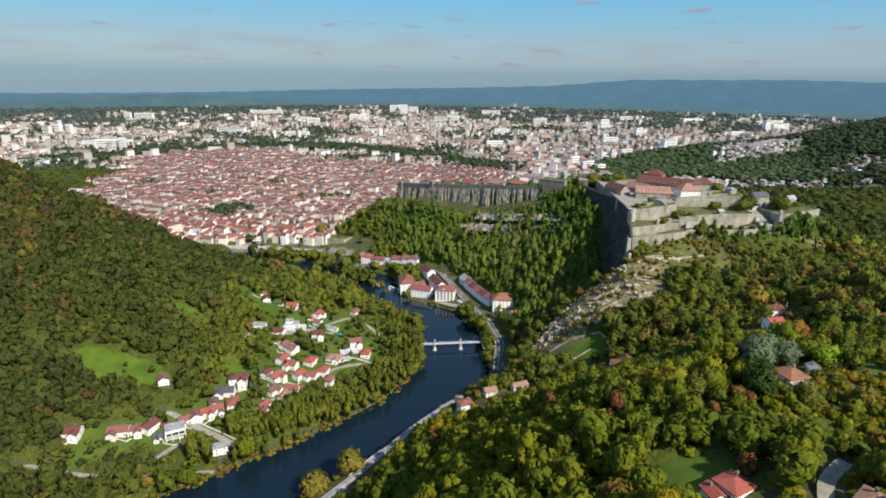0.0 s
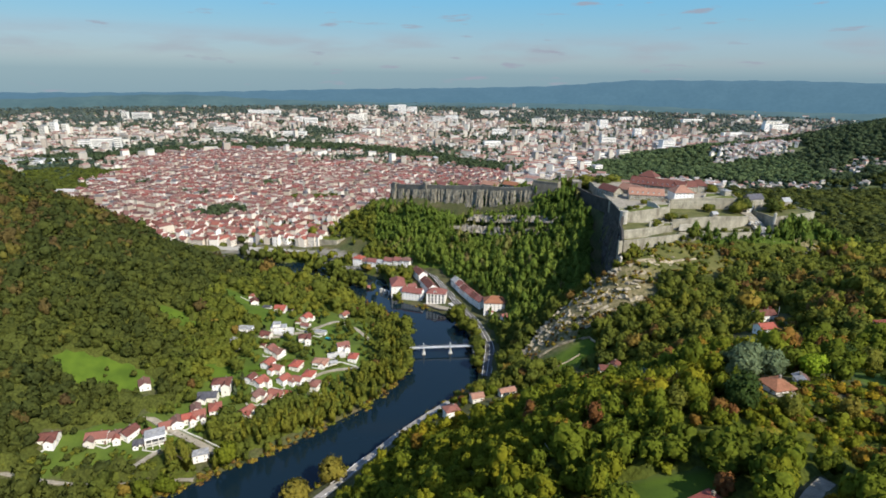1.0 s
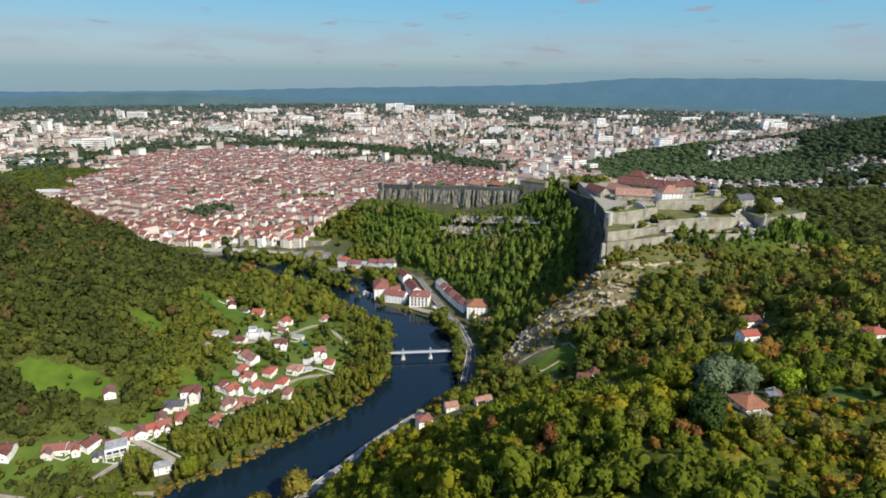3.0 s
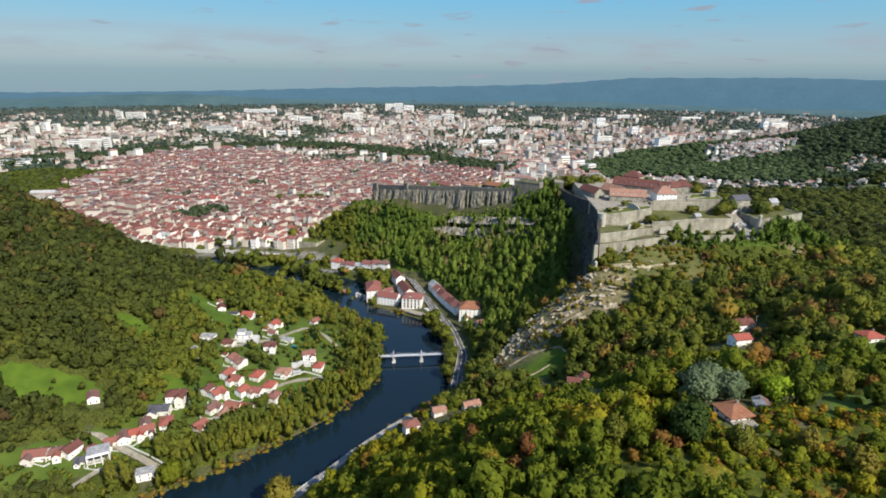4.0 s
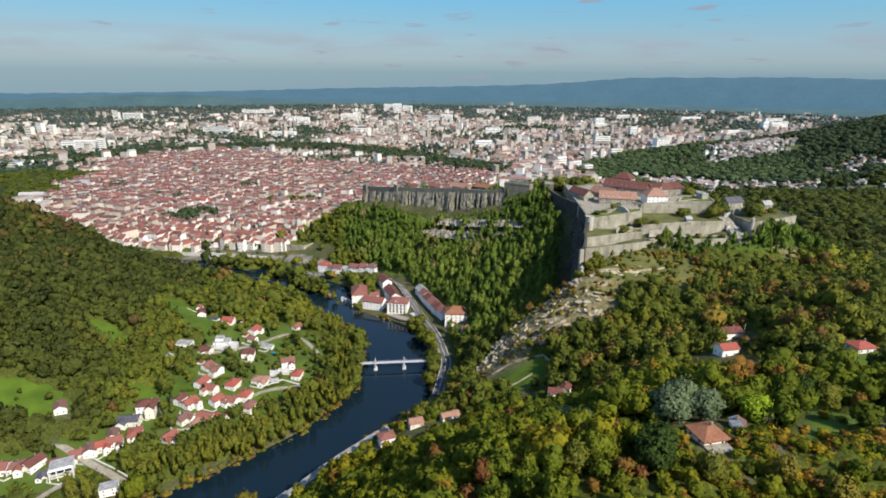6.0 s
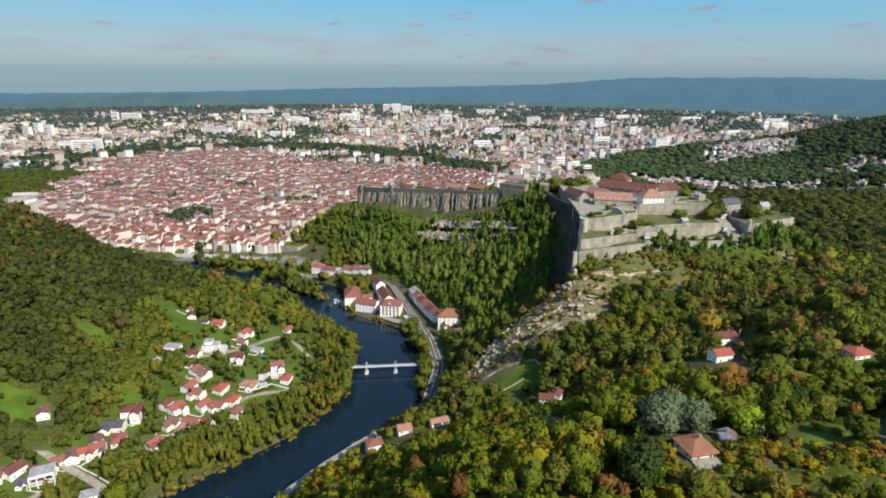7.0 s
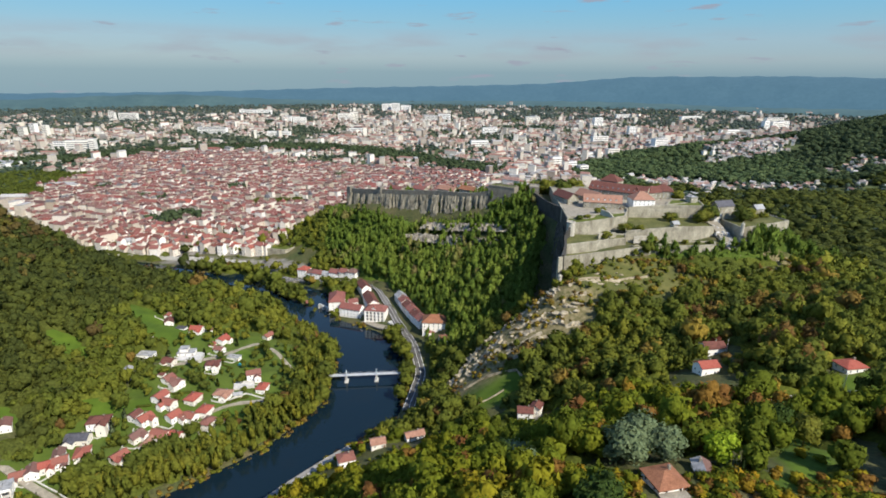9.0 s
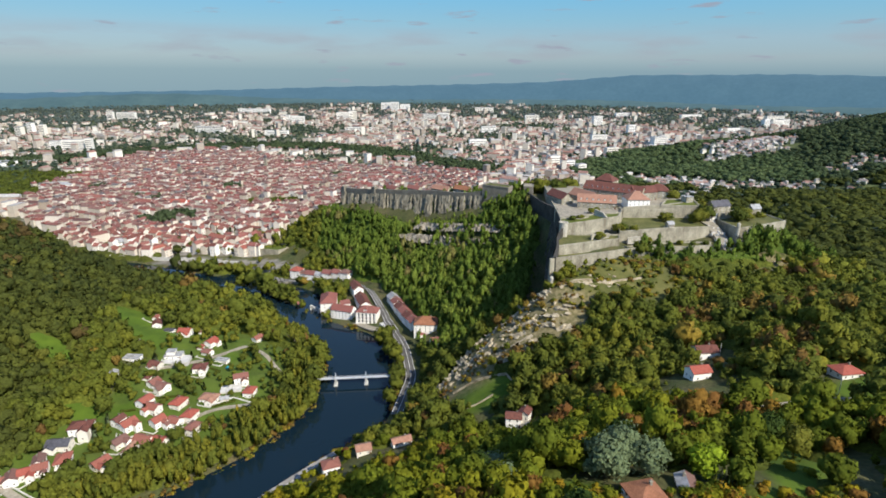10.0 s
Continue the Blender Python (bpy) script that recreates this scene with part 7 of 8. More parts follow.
cliff("cliff_west", [(167, -26, 84, 171, -20, 105), (168, -8, 70, 175, -9, 109), (173, 12, 62, 180, 12, 114), (180, 34, 58, 187, 34, 118), (185, 60, 64, 192, 56, 119), (191, 86, 74, 198, 84, 117), (194, 112, 86, 200, 112, 114)], SHADED_ROCK, "sheer limestone cliff below the citadel, shade painted into the rock", 1, 1.6, 14)
cliff("cliff_ridge", [(-52, 376, 52, -48, 388, 83), (-22, 351, 54, -22, 365, 85), (6, 327, 60, 7, 339, 91), (38, 302, 66, 40, 315, 95), (78, 270, 72, 80, 283, 102), (110, 246, 78, 112, 258, 106), (141, 222, 88, 143, 233, 112)], GREY_CLIFF, "grey cracked limestone cliff under the ridge rampart", 2, 1.5, 9, 12)
cliff("cliff_quarry_upper", [(60, 250, 66, 63, 257, 73), (90, 226, 70, 93, 233, 78), (125, 200, 77, 129, 207, 85), (160, 172, 83, 164, 179, 90), (180, 158, 87, 184, 165, 94)], PALE_CLIFF, "upper pale strata of an old quarry in the woods", 3, 2.0, 6)
cliff("cliff_quarry_lower", [(50, 238, 55, 53, 245, 62), (85, 212, 57, 89, 219, 66), (118, 188, 60, 122, 196, 70), (150, 164, 66, 155, 172, 76), (174, 146, 73, 178, 154, 83)], PALE_CLIFF, "lower pale strata of an old quarry in the woods", 4, 2.0, 6)
cliff("cliff_path", [(-40, 300, 30, -38, 303, 33), (-10, 290, 42, -8, 293, 45), (20, 272, 48, 22, 275, 52), (50, 250, 54, 52, 253, 58)], QUARRY_ROCK, "broken pale rock ledge along the woods", 5, 0.9, 3)


def boulder(seed, size):
    r = np.random.default_rng(seed)
    v, f = BALLS[2]
    w = v * (1 + 0.28 * np.sin(v @ r.normal(size=3) * 2.6) + r.uniform(-0.12, 0.12, len(v)))[:, None] * [1.0, 0.8, 0.75] * size
    return set_mesh("rock", w, f, [ROCK])


ROCKS = [boulder(s, 1.0) for s in range(6)]
r = np.random.default_rng(5)
CREST = [(76, -48), (84, -45), (96, -37), (110, -27), (126, -21), (143, -19), (158, -21), (169, -26)]
for i in range(230):
    k = r.uniform(0, len(CREST) - 1.001)
    a, b = CREST[int(k)], CREST[int(k) + 1]
    on_edge = i < 100
    down = 0.0 if on_edge else r.uniform(2, 30) * (0.45 if k < 2.5 else 1.0)
    bx = a[0] + (b[0] - a[0]) * (k % 1) + r.normal() * 1.3 + down * 0.35
    by = a[1] + (b[1] - a[1]) * (k % 1) + r.normal() * 1.3 - down
    s = r.uniform(0.9, 2.3) if on_edge else r.uniform(0.5, 1.6) * (1.6 if r.random() < 0.12 else 1.0)
    t = tagged(new("boulder", ROCKS[i % 6]), "pale limestone outcrop on the rocky spine", "rock", "outcrops on the rocky spine")
    t.matrix_basis = pose(bx, by, gz(bx, by) + 0.1, r.uniform(-20, 20), r.uniform(-20, 20), r.uniform(0, 360)) @ Matrix.Diagonal((s * r.uniform(1.0, 2.0), s, s * r.uniform(0.6, 1.3), 1))
def outcrop(name, line, drop, rise, mat, label, seed, rough):
    cliff(name, [(px + 1.6, py - 3.2, gz(px + 1.6, py - 3.2) - drop, px, py, gz(px, py) + rise) for px, py in line], mat, label, seed, rough, 4)


outcrop("cliff_crest", [(84, -46), (96, -38), (104, -32), (112, -27), (120, -24)], 0.6, 1.5, ROCK, "jagged pale limestone crest of the rocky spine", 11, 0.9)
outcrop("cliff_crest", [(124, -22), (134, -20), (143, -19), (152, -20)], 0.6, 1.9, ROCK, "jagged pale limestone crest of the rocky spine", 12, 1.0)
outcrop("cliff_ledge", [(104, -44), (114, -40), (124, -38)], 0.6, 0.9, ROCK, "broken limestone ledge across the spine", 13, 0.9)
outcrop("cliff_ledge", [(132, -36), (142, -40), (152, -42), (158, -40)], 0.6, 1.2, ROCK, "broken limestone ledge across the spine", 14, 1.0)
outcrop("cliff_ledge", [(126, -54), (140, -56), (152, -54)], 0.6, 0.7, ROCK, "broken limestone ledge across the spine", 15, 0.8)
outcrop("cliff_ledge", [(176, -26), (190, -24), (206, -20), (222, -17)], 0.5, 0.8, ROCK, "pale rock ledge across the slope below the ramparts", 16, 0.8)
for i, (ax, ay, bx, by, up) in enumerate(((112, -52, 124, -48, 1.6), (120, -60, 132, -58, 1.2), (134, -48, 148, -50, 2.0), (146, -62, 158, -62, 1.6), (158, -52, 168, -56, 2.2), (168, -60, 178, -60, 1.8), (130, -68, 142, -70, 1.0), (100, -52, 110, -48, 1.2), (176, -38, 188, -38, 1.4))):
    outcrop("cliff_ledge", [(ax, ay), ((ax + bx) / 2, (ay + by) / 2 + 1.2), (bx, by)], 1.2, up, ROCK, "broken limestone ledge across the spine", 21 + i, 1.0)
# smooth pale slabs of bare rock
for i, (bx, by, w) in enumerate(((166, -46, 5), (171, -49, 5.5), (163, -52, 4.5), (176, -46, 4), (181, -45, 4.5), (179, -50, 3.5), (142, -96, 3.5), (139, -98, 3))):
    t = tagged(new("boulder", ROCKS[i % 6]), "smooth pale slab of bare limestone on the slope", "rock", "slabs of bare rock")
    t.matrix_basis = pose(bx, by, gz(bx, by) - 0.1, 0, 0, i * 47) @ Matrix.Diagonal((w, w * 0.7, 0.9, 1))
for cx, cy, n, sp in ((140, -100, 8, 2.5), (250, -180, 8, 3), (385, 22, 22, 12), (128, -73, 8, 2), (215, -18, 14, 12)):
    for i in range(n):
        bx, by = cx + r.normal() * sp, cy + r.normal() * sp * 0.5
        s = r.uniform(0.6, 1.7)
        t = tagged(new("boulder", ROCKS[i % 6]), "pale limestone boulder on the hillside", "rock", "boulders on the hillside")
        t.matrix_basis = pose(bx, by, gz(bx, by) + 0.05, r.uniform(-20, 20), 0, r.uniform(0, 360)) @ Matrix.Diagonal((s * 1.3, s, s * 0.8, 1))


# ---------------------------------------------------------------- old town and the city beyond
def town_arrays(rows, flat=False):
    """rows: x, y, length, depth, turn, height, rise, ground. Walls and roofs of many plain houses, as two lots of vertices and faces."""
    rows = np.asarray(rows, float)
    x, y, l, d, turn, h, rise, z = rows.T
    a, b = l / 2, d / 2
    c, s = np.cos(turn)[:, None], np.sin(turn)[:, None]

    def place(px, py, pz):
        px, py, pz = np.stack(px, 1), np.stack(py, 1), np.stack(pz, 1)
        return np.stack([px * c - py * s + x[:, None], px * s + py * c + y[:, None], pz + z[:, None]], -1)

    o, low = 0 * h, 0 * h - 6
    wv = place([-a, a, a, -a, -a, a, a, -a], [-b, -b, b, b, -b, -b, b, b], [low, low, low, low, h, h, h, h])
    wf = np.array([(0, 1, 5, 4), (1, 2, 6, 5), (2, 3, 7, 6), (3, 0, 4, 7)])
    e = 0.5
    a2, b2 = a + e, b + e
    inset = np.where(rise > 0, 0.0, 0.0)
    rv = place([-a2, a2, a2, -a2, -a2 + inset, a2 - inset], [-b2, -b2, b2, b2, o, o], [h, h, h, h, h + rise, h + rise])
    rf = np.array([(0, 1, 5, 4), (2, 3, 4, 5), (3, 0, 4, 4), (1, 2, 5, 5)])
    n = len(rows)
    wall_f = (wf[None] + (np.arange(n) * 8)[:, None, None]).reshape(-1, 4)
    quads = (rf[None, :2] + (np.arange(n) * 6)[:, None, None]).reshape(-1, 4)
    tris = (np.array([(3, 0, 4), (1, 2, 5), ])[None] + (np.arange(n) * 6)[:, None, None]).reshape(-1, 3)
    under = (np.array([(0, 3, 2), (0, 2, 1)])[None] + (np.arange(n) * 6)[:, None, None]).reshape(-1, 3)
    roof_t = np.concatenate([quads[:, [0, 1, 2]], quads[:, [0, 2, 3]], tris, under])
    return wv.reshape(-1, 3), wall_f, rv.reshape(-1, 3), roof_t


def town_stuff(rows, wall_mat, roof_mat, wall_tint, roof_tint, label, category):
    wv, wf, rv, rf = town_arrays(rows)
    t = thing("town_quarter", pose(0, 0, 0), label, category, kind="stuff")
    me = set_mesh("walls", wv, wf, [wall_mat])
    store(me, "tint", np.repeat(wall_tint, 8))
    part("walls", me, t)
    me = set_mesh("roofs", rv, rf, [roof_mat])
    store(me, "tint", np.repeat(roof_tint, 6))
    part("roofs", me, t)


rng2 = np.random.default_rng(21)
town = []
# streets run with the long axis of the river's loop
AX = radians(-18)
ux, uy = np.array([math.cos(AX), math.sin(AX)]), np.array([-math.sin(AX), math.cos(AX)])
centre = np.array([-330, 700])
v = -520.0
row_i = 0
while v < 720:
    depth = rng2.uniform(7.5, 11)
    u = -620.0 + rng2.uniform(0, 14)
    while u < 700:
        if rng2.random() < 0.11:
            u += rng2.uniform(5, 16)
        across = rng2.random() < 0.4
        l = rng2.uniform(6.5, 13) * (2.4 if rng2.random() < 0.06 else 1.0)
        bend = 26 * math.sin(u / 190 + 0.8) + 18 * math.sin(v / 150)
        p = centre + ux * (u + l / 2) + uy * (v + bend + rng2.uniform(-1.5, 1.5))
        turn = AX + 0.13 * math.cos(u / 190 + 0.8) + 0.16 * math.sin(u / 120 + v / 170) + rng2.normal() * 0.2 + (math.pi / 2 if across else 0)
        h = rng2.uniform(8.5, 17.5) + (3 if rng2.random() < 0.1 else 0)
        dd = depth + rng2.uniform(-1, 1)
        town.append((p[0], p[1], l + 0.2, dd, turn, h, dd * rng2.uniform(0.26, 0.4), 0))
        u += l + (rng2.uniform(1, 4) if rng2.random() < 0.12 else 0.05)
    row_i += 1
    v += depth + (rng2.uniform(8, 14) if row_i % 3 == 0 else rng2.uniform(2, 7))
town = np.array(town)
ok = inside(town[:, 0], town[:, 1], OLD_TOWN)
for gx_, gy_, gr in GROVES:
    ok &= np.hypot(town[:, 0] - gx_, town[:, 1] - gy_) > gr * 1.15
    ok &= (np.hypot(town[:, 0] - gx_ - 0.25 * gr, town[:, 1] - gy_ + gr * 0.75) > gr) | (gr > 30)
ok &= off_line(town[:, 0], town[:, 1], RIVER) > 14
town = town[ok]
town[:, 7] = height(town[:, 0], town[:, 1])
wt, rt = rng2.random(len(town)) ** 0.7, rng2.random(len(town))
rt = np.where(rng2.random(len(town)) < 0.05, 1.0, rt * 0.92)
# the quarter that faces the river is built house by house
front = np.argsort(town[:, 1] + 0.15 * np.abs(town[:, 0] + 250))[:170]
is_front = np.zeros(len(town), bool)
is_front[front] = True
for x_, y_, l, d, turn, h, rise, z in town[is_front]:
    roof = DUSK_ROOF if rng2.random() < 0.6 else BROWN_ROOF if rng2.random() < 0.6 else ROOF
    t = thing("town_house", pose(x_, y_, z, 0, 0, math.degrees(turn)), "old town house with cream walls and a red-brown tiled roof", "house", "houses of the old town")
    part("wall", set_mesh("wall", *gable_body(l, d, h, rise, -6), [TOWN_FRONT]), t)
    part("roof", set_mesh("roof", *gable_roof(l, d, h, rise, 0.4, 0.3), [roof]), t)
    part("chimney", CHIMNEY, t, at=pose(l * 0.3, 0.6, h + rise * 0.9))
    n = max(2, int(l / 4))
    for i in range(n):
        for k in range(2):
            part("window", window_mesh(1.2, 1.9), t, at=pose(-l / 2 + l * (i + 0.5) / n, -d / 2, 2.0 + k * 4.2))
town_stuff(town[~is_front], TOWN_WALL, TOWN_ROOF, wt[~is_front], rt[~is_front], "dense old town of cream houses under red-brown tiled roofs", "town")
# chimneys and dormers over the roofs
caps = town[~is_front][rng2.random((~is_front).sum()) < 0.9]
cv = []
for x_, y_, l, d, turn, h, rise, z in caps:
    q = rng2.uniform(-0.4, 0.4)
    cv.append((x_ + math.cos(turn) * l * q, y_ + math.sin(turn) * l * q, 1.6, 1.1, turn, h + rise + rng2.uniform(0.6, 1.6), 0.2, z))
town_stuff(cv, TOWN_WALL, TOWN_ROOF, rng2.random(len(cv)), rng2.random(len(cv)), "chimney stacks over the old town roofs", "chimneys")

# the long quay front, church tower and dome
for x_, y_, l, d, turn, h, kind, roof, label in (
        (-206, 344, 30, 14, 4, 11, "hip", RED_ROOF, "large cream mansion with red roof facing the river"),
        (-162, 372, 14, 12, 30, 12, "hip", ORANGE_ROOF, "tall cream stone town house above the quay"),
        (-255, 346, 34, 10, -2, 8, "gable", BROWN_ROOF, "long arcaded quay building with dark red roof"),
        (-300, 350, 26, 11, -4, 7, "gable", ROOF, "white quay building with red roof"),
        (-368, 374, 20, 14, 14, 11, "gable", G, "large white hall with pale roof"),
        (-350, 372, 12, 20, 14, 12, "gable", DUSK_ROOF, "white gabled hall with a dusky red roof"),
        (-530, 505, 34, 16, -8, 10, "flat", SLATE, "wide modern building with blue-grey roof"),
        (-510, 480, 30, 12, -8, 8, "flat", G, "wide modern building with pale grey roof"),
        (-690, 752, 46, 15, 2, 13, "gable", G, "long white-walled building with pale roof"),
        (-390, 596, 46, 15, -6, 13, "gable", B, "long building with bright red roof in the old town"),
        (-350, 600, 34, 14, -6, 12, "gable", RED_ROOF, "building with bright red roof in the old town"),
        (-450, 600, 50, 13, -10, 12, "gable", DUSK_ROOF, "long building with dusky red roof in the old town"),
        (-560, 640, 60, 13, -14, 12, "gable", DUSK_ROOF, "long institution with a dusky red roof"),
        (-640, 690, 52, 13, -10, 12, "gable", BROWN_ROOF, "long dark-roofed institution in the old town"),
        (-676, 897, 110, 12, 1, 12, "gable", DUSK_ROOF, "long white row at the edge of the old town"),
        (-527, 997, 104, 12, 1, 13, "gable", DUSK_ROOF, "long cream row under a dusky red roof"),
        (-650, 1066, 56, 22, 1, 11, "hip", PYRAMID_ROOF, "broad building with orange-brown roof"),
        (-600, 1300, 70, 20, 1, 14, "hip", DUSK_ROOF, "broad pale building beyond the old town"),
        (-247, 985, 70, 12, 30, 14, "gable", DUSK_ROOF, "long white row on the far river bank"),
        (-400, 780, 70, 12, -16, 13, "gable", BROWN_ROOF, "long row under one dark red roof"),
        (-480, 850, 60, 12, -12, 13, "gable", DUSK_ROOF, "long row under one red-brown roof")):
    house(x_, y_, l, d, turn, h, kind, roof, label, name="town_building", steep=0.6, category="building", windows=y_ < 420)
church = thing("church", pose(-230, 600, gz(-230, 600), 0, 0, -15), "stone church with a slate dome and lantern", "church")
part("nave", set_mesh("nave", *gable_body(30, 14, 13, 6), [TOWN_WALL]), church)
part("roof", set_mesh("roof", *gable_roof(30, 14, 13, 6), [ROOF]), church)
bv, bf = BALLS[2]
part("drum", set_mesh("drum", *box_arrays(-5.5, 5.5, -5.5, 5.5, 10, 20), [RAMPART]), church)
part("dome", set_mesh("dome", bv * [5.6, 5.6, 6.5] + [0, 0, 20], bf, [SLATE], smooth=True), church)
part("lantern", set_mesh("lantern", *joined(box_arrays(-1.2, 1.2, -1.2, 1.2, 25.5, 30), box_arrays(-0.3, 0.3, -0.3, 0.3, 30, 34)), [RAMPART]), church)
for tx, ty, th in ((-330, 985, 34), (-500, 880, 30), (-150, 600, 26)):
    t = thing("bell_tower", pose(tx, ty, gz(tx, ty), 0, 0, -15), "pale stone bell tower above the old town roofs", "tower")
    part("shaft", set_mesh("shaft", *box_arrays(-3, 3, -3, 3, -4, th), [RAMPART]), t)
    part("spire", set_mesh("spire", [(-3.4, -3.4, th), (3.4, -3.4, th), (3.4, 3.4, th), (-3.4, 3.4, th), (0, 0, th + 9)], [(0, 1, 4), (1, 2, 4), (2, 3, 4), (3, 0, 4), (0, 3, 2, 1)], [SLATE]), t)


# the city on the plain: villas, apartment houses and slabs, with trees between
def city_field(n, y0, y1, power=1.0):
    r = y0 + (y1 - y0) * rng2.random(n) ** power
    bearing = np.radians(rng2.uniform(-43, 44, n))
    return r * np.sin(bearing), r * np.cos(bearing) - 440


def east_wood(x, y):
    return ((x > 440) & (y > 180) & (y < 1090 + 0.3 * (x - 440)) & (x > 560 - 0.15 * (y - 200))) | (np.hypot((x - 1560) / 560, (y - 1060) / 480) < 1.0) | (np.hypot((x - 900) / 300, (y - 1170) / 130) < 1)


# the wooded far bank of the river behind the old town
BELT = [(-1080, 1060), (-900, 1180), (-760, 1310), (-540, 1420), (-290, 1430), (-80, 1320), (80, 1130), (230, 1000)]


def outside_wood(x, y):
    ok = ~inside(x, y, OLD_TOWN) & (y > 420) & ~east_wood(x, y)
    for gx_, gy_, gr in GROVES:
        ok &= np.hypot(x - gx_, y - gy_) > gr
    belt = off_line(x, y, [(bx, by, 42) for bx, by in BELT]) < 0
    return ok & ~belt & ~((x > 180) & (y < 700)) & ~((x < -700) & (y < 900))


def density(x, y):
    far = step((np.hypot(x, y) - 2500) / 1300) * (0.45 + 0.35 * step((-x - 200) / 800))
    return 0.56 - far + 0.5 * waves(x, y, 150, 3.0) + 0.28 * waves(x, y, 61, 1.0)


cx, cy = city_field(34000, 1180, 4350, 1.3)
ok = outside_wood(cx, cy) & (rng2.random(len(cx)) < np.clip(density(cx, cy), 0, 1) ** 1.6 * 1.15)
cx, cy = cx[ok], cy[ok]
n = len(cx)
big = rng2.random(n) < np.where(np.hypot(cx, cy) < 2500, 0.14, 0.1)
l = np.where(big, rng2.uniform(14, 44, n), rng2.uniform(6, 12, n))
d = np.where(big, rng2.uniform(9, 13, n), rng2.uniform(6.5, 9.5, n))
h = np.where(big, rng2.uniform(11, 20, n) + np.where(rng2.random(n) < 0.2, 14, 0), rng2.uniform(6, 11.5, n))
l = np.where(big & (h > 24), rng2.uniform(12, 22, n), l)
turn = radians(-15) + rng2.normal(0, 0.35, n) + (rng2.random(n) < 0.4) * math.pi / 2
rise = np.where(big & (rng2.random(n) < 0.6), 0.4, d * rng2.uniform(0.25, 0.38, n))
rt = np.where((rise < 1) | (rng2.random(n) < 0.16), rng2.uniform(0.55, 1.0, n), rng2.uniform(0, 0.5, n))
rows = np.stack([cx, cy, l, d, turn, h, rise, height(cx, cy)], 1)
town_stuff(rows, CITY_WALL, CITY_ROOF, np.clip(rng2.random(n) ** 0.6, 0, 1), rt, "city of white and cream houses spread over the plain", "city")
# villages on the wooded east side
ex, ey = [], []
for (ax, ay), (bx_, by_), k in (((640, 800), (880, 735), 60), ((880, 740), (1040, 722), 14), ((560, 860), (700, 800), 26), ((861, 1060), (1060, 1110), 90), ((880, 1120), (1080, 1160), 100), ((603, 874), (676, 793), 24), ((1030, 832), (1181, 884), 22), ((1020, 1260), (1260, 1290), 60), ((1060, 1380), (1300, 1400), 50), ((560, 640), (640, 700), 12)):
    q = rng2.random(k)
    ex += list(ax + (bx_ - ax) * q + rng2.normal(0, 22, k))
    ey += list(ay + (by_ - ay) * q + rng2.normal(0, 22, k))
ex, ey = np.array(ex), np.array(ey)
n = len(ex)
d = rng2.uniform(8, 11, n)
rows = np.stack([ex, ey, rng2.uniform(8, 14, n), d * 0.85, rng2.uniform(0, 3.1, n), rng2.uniform(5, 8, n), d * 0.3, height(ex, ey)], 1)
town_stuff(rows, CITY_WALL, CITY_ROOF, 0.55 + 0.45 * rng2.random(n), rng2.uniform(0.2, 1.0, n), "scattered white houses among trees in the side valley", "houses")

for x_, y_, l, d in ((622, 228, 13, 8), (641, 222, 16, 8), (606, 252, 10, 7), (655, 217, 12, 8)):
    house(x_, y_, l, d, -20, 5, "gable", GREY_ROOF, "low pale workshop beside the valley lane", name="workshop", category="building")
# tower blocks and large buildings that stand out: x, y, length, depth, turn, height
BLOCKS = [(-1398, 1713, 22, 18, -10, 48), (-1370, 1735, 20, 16, -10, 40), (-1425, 1690, 26, 18, -10, 36), (-1015, 1340, 70, 16, 8, 34), (-965, 1330, 18, 18, 8, 40), (-1090, 1390, 60, 18, 5, 24), (-1368, 2336, 90, 18, -4, 40), (-1480, 2400, 30, 18, 0, 38),
          (-907, 2828, 180, 22, 0, 26), (-791, 1852, 120, 16, -8, 24), (-338, 2424, 80, 22, 10, 40), (-300, 2440, 40, 22, 10, 46), (-174, 3045, 60, 24, 0, 52), (-120, 3000, 50, 24, 0, 58), (-60, 3040, 60, 22, 0, 44), (-531, 2251, 60, 20, 6, 34), (-600, 2300, 40, 20, 6, 36),
          (93, 2460, 70, 18, -8, 30), (160, 2500, 60, 18, -8, 34), (875, 2213, 44, 24, 10, 44), (842, 1409, 48, 24, 14, 36), (905, 1847, 30, 20, 10, 38), (619, 1209, 40, 16, 20, 26), (560, 1190, 50, 16, 20, 22), (442, 1010, 34, 18, 24, 26), (410, 1040, 30, 20, 24, 34), (470, 985, 26, 16, 24, 20),
          (1684, 2133, 60, 20, 16, 34), (1620, 2110, 30, 20, 16, 40), (1740, 2160, 40, 20, 16, 36), (1326, 1872, 90, 18, 12, 22), (1541, 1684, 100, 20, 14, 14), (1900, 2500, 110, 22, 14, 24), (1500, 2600, 120, 22, 10, 22), (1150, 2650, 90, 20, 8, 26), (2944, 3131, 140, 40, 20, 20),
          (-1048, 1053, 80, 50, -10, 12), (-1000, 1100, 70, 30, -10, 10), (-1180, 1240, 60, 30, -8, 14), (330, 1900, 60, 16, 4, 26), (600, 2400, 70, 18, 6, 32), (420, 3000, 110, 20, 0, 30), (-500, 1750, 90, 16, -6, 22), (250, 1500, 60, 16, 10, 22), (700, 1600, 60, 18, 12, 26), (-200, 1900, 100, 14, 0, 20)]
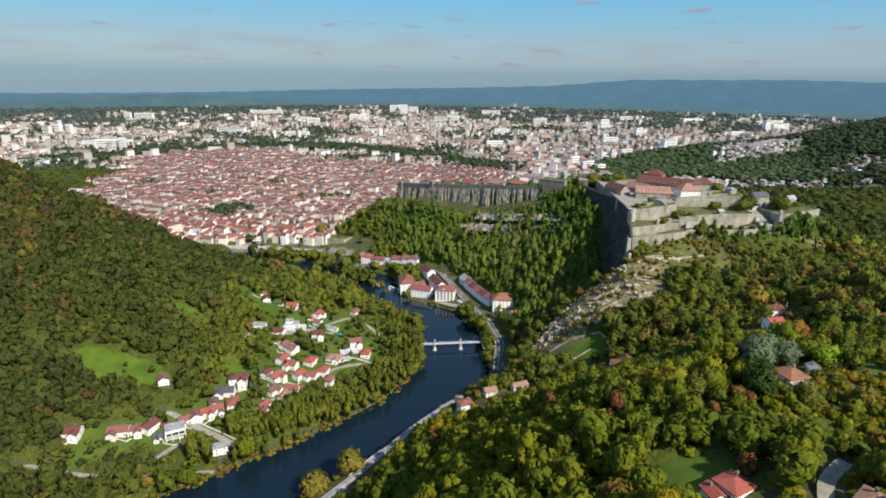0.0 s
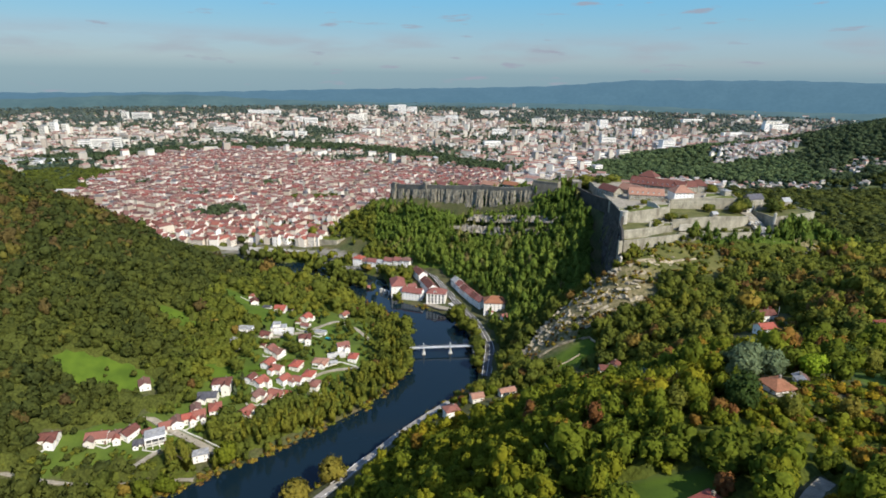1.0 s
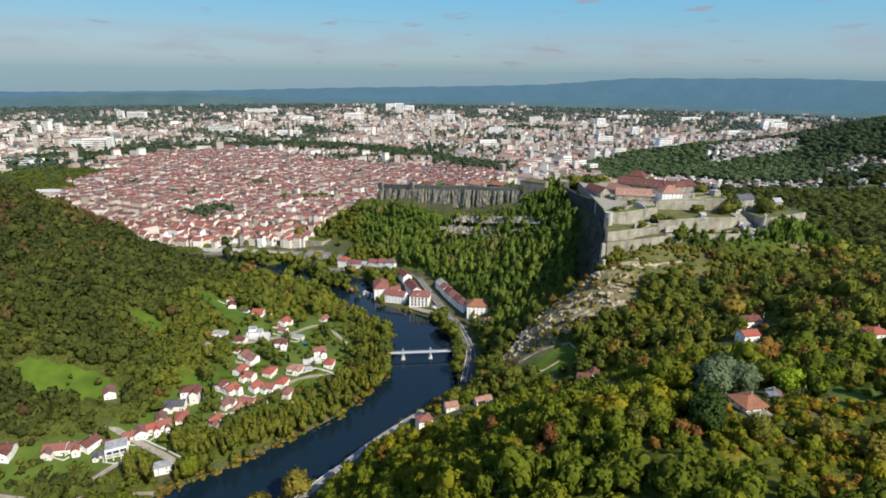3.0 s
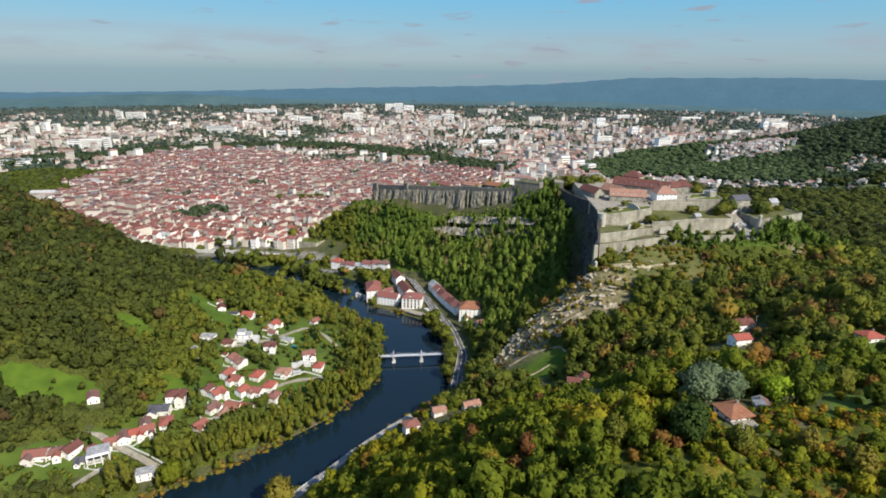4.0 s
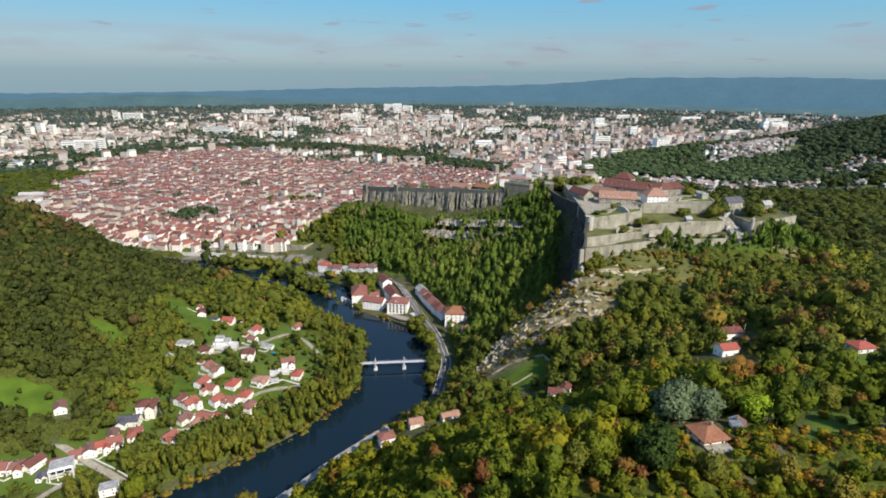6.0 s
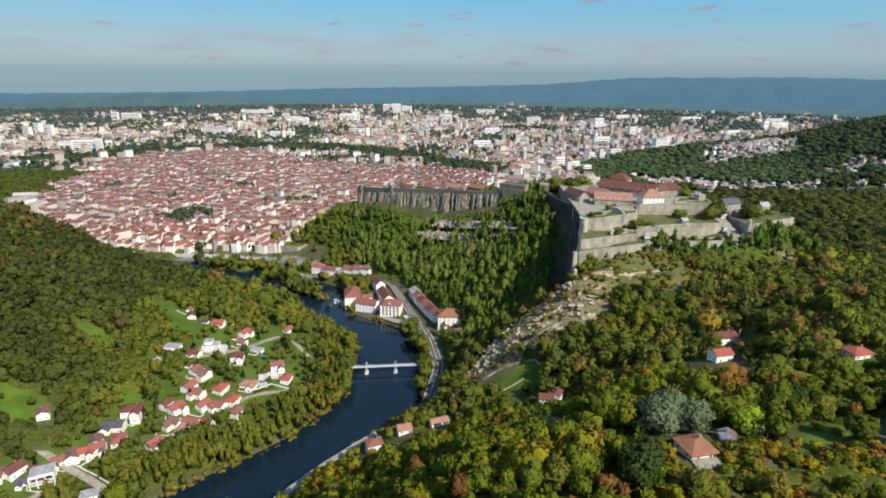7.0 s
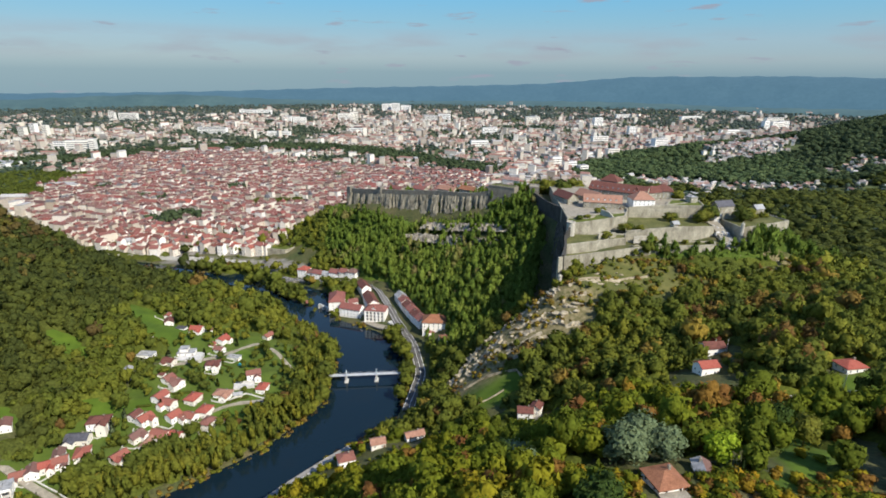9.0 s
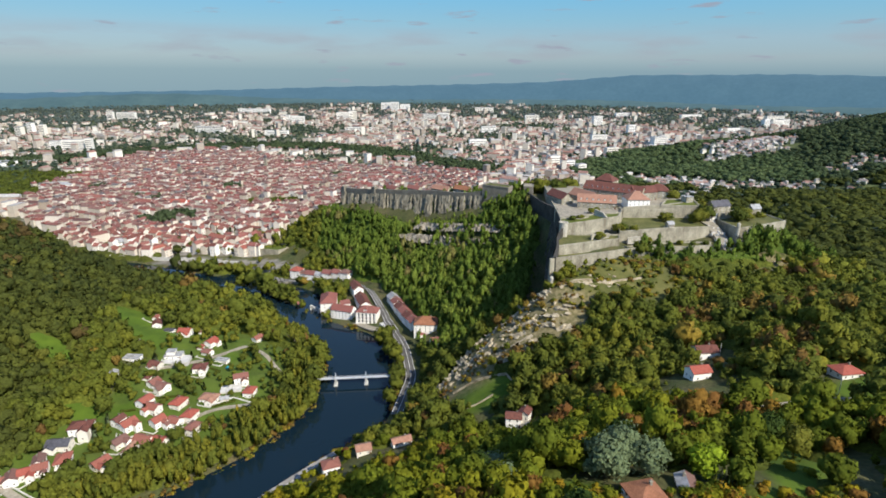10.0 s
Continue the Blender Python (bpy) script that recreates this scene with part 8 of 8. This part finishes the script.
for bx_, by_, l, d, turn, h in BLOCKS:
    flats = "apartment_block" if h > 18 else "hall_building"
    t = thing(flats, pose(bx_, by_, gz(bx_, by_), 0, 0, turn), ("tall" if h > 30 else "long") + " white " + ("apartment block" if h > 18 else "hall") + " with flat roof on the plain", "building", "large buildings of the city")
    part("wall", set_mesh("wall", *box_arrays(-l / 2, l / 2, -d / 2, d / 2, -6, h), [WHITE_WALL]), t)
    part("roof", set_mesh("roof", *flat_roof(l, d, h), [GREY_ROOF]), t)
    floors = int(h / 6)
    for k in range(floors):
        part("window_band", set_mesh("window_band", *box_arrays(-l * 0.46, l * 0.46, -d / 2 - 0.25, -d / 2 + 0.2, 2 + k * 6, 4.0 + k * 6), [WINDOW]), t)

# trees: in the town's groves, along the river's far bend, through the city, on the east hills
px, py = [], []
for gx_, gy_, gr in GROVES:
    k = int(gr * gr / 12)
    a, q = rng2.uniform(0, 6.28, k), 1.15 * gr * np.sqrt(rng2.random(k))
    px.append(gx_ + q * np.cos(a)), py.append(gy_ + q * np.sin(a))
for (ax, ay), (bx_, by_), k in zip(BELT, BELT[1:], (240, 330, 380, 420, 420, 330, 250)):
    q = rng2.random(k)
    px.append(ax + (bx_ - ax) * q + rng2.normal(0, 24, k)), py.append(ay + (by_ - ay) * q + rng2.normal(0, 30, k))
px, py = np.concatenate(px), np.concatenate(py)
k = (py > 430) & ~((px > 150) & (py < 600))
px, py = px[k], py[k]
s = rng2.uniform(12, 18, len(px))
bright = (px < -700) & (py < 1000) | (np.hypot(px + 220, py - 630) < 60)
tagged(new("town_trees", plant("town_trees", SMALL, px[bright], py[bright], s[bright] * 0.75, s[bright], rng2.uniform(0.08, 0.26, bright.sum()))), "yellowing avenues and park trees beside the old town", "trees", kind="stuff")
px, py, s = px[~bright], py[~bright], s[~bright]
tagged(new("town_trees", plant("town_trees", SMALL, px, py, s * 1.1, s, np.clip(hue(px, py, -0.2), 0, 0.6), mat=EAST_LEAVES)), "groves and riverside avenues of trees round the old town", "trees", kind="stuff")
tx, ty = city_field(21000, 1150, 4500, 1.1)
k = ~inside(tx, ty, OLD_TOWN) & (rng2.random(len(tx)) < 1.35 - 1.15 * density(tx, ty))
tx, ty = tx[k], ty[k]
s = rng2.uniform(8, 14, len(tx)) * np.where(np.hypot(tx, ty) > 2600, 1.4, 1)
for zone, mat, label in ((np.hypot(tx, ty) < 2500, CITY_LEAVES, "dark green trees between the houses of the city"), (np.hypot(tx, ty) >= 2500, HAZED_LEAVES, "trees beyond the city's far edge, distance haze in their colour")):
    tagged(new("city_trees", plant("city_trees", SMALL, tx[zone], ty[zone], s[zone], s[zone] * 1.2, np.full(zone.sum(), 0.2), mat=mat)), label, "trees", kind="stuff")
hx, hy = jitter_grid(430, 2100, 180, 1900, 12)
k = east_wood(hx, hy) & (hx < 130 + (hy + 407) * 0.99)
hx, hy = hx[k], hy[k]
near_house = np.full(len(hx), 1e9)
for a_, b_ in zip(ex, ey):
    near_house = np.minimum(near_house, np.hypot(hx - a_, hy - b_))
open_ = (off_line(hx, hy, EAST_LANE) > 8) & (near_house > 21) & (np.hypot((hx - 975) / 140, (hy - 1110) / 85) > 1) & ~((hx > 640) & (hx < 1060) & (np.abs(hy - (845 - 0.12 * hx) + 30) < 32))
hx, hy = hx[open_], hy[open_]
s = rng2.uniform(9, 19, len(hx))
EAST = [crown(171 + i, 0, 1, 26, 0.2, slim=1.1) for i in range(8)]
mid_hill = (hy >= 760) & (hx < 1010 + 0.2 * (hy - 1000))
for low, mat, label in ((hy < 760, WEST_LEAVES, "green broadleaf woods in the valley east of the citadel"), (mid_hill, MID_HILL_LEAVES, "green woods on the low hill beyond the citadel"), ((hy >= 760) & ~mid_hill, EAST_LEAVES, "dark mixed woods on the hills east of the citadel")):
    tagged(new("east_woods", plant("east_woods", EAST, hx[low], hy[low], s[low] * 1.0, s[low] * 1.2, np.clip(rng2.normal(0.12, 0.12, low.sum()), 0, 0.6), mat=mat)), label, "woodland", kind="stuff")
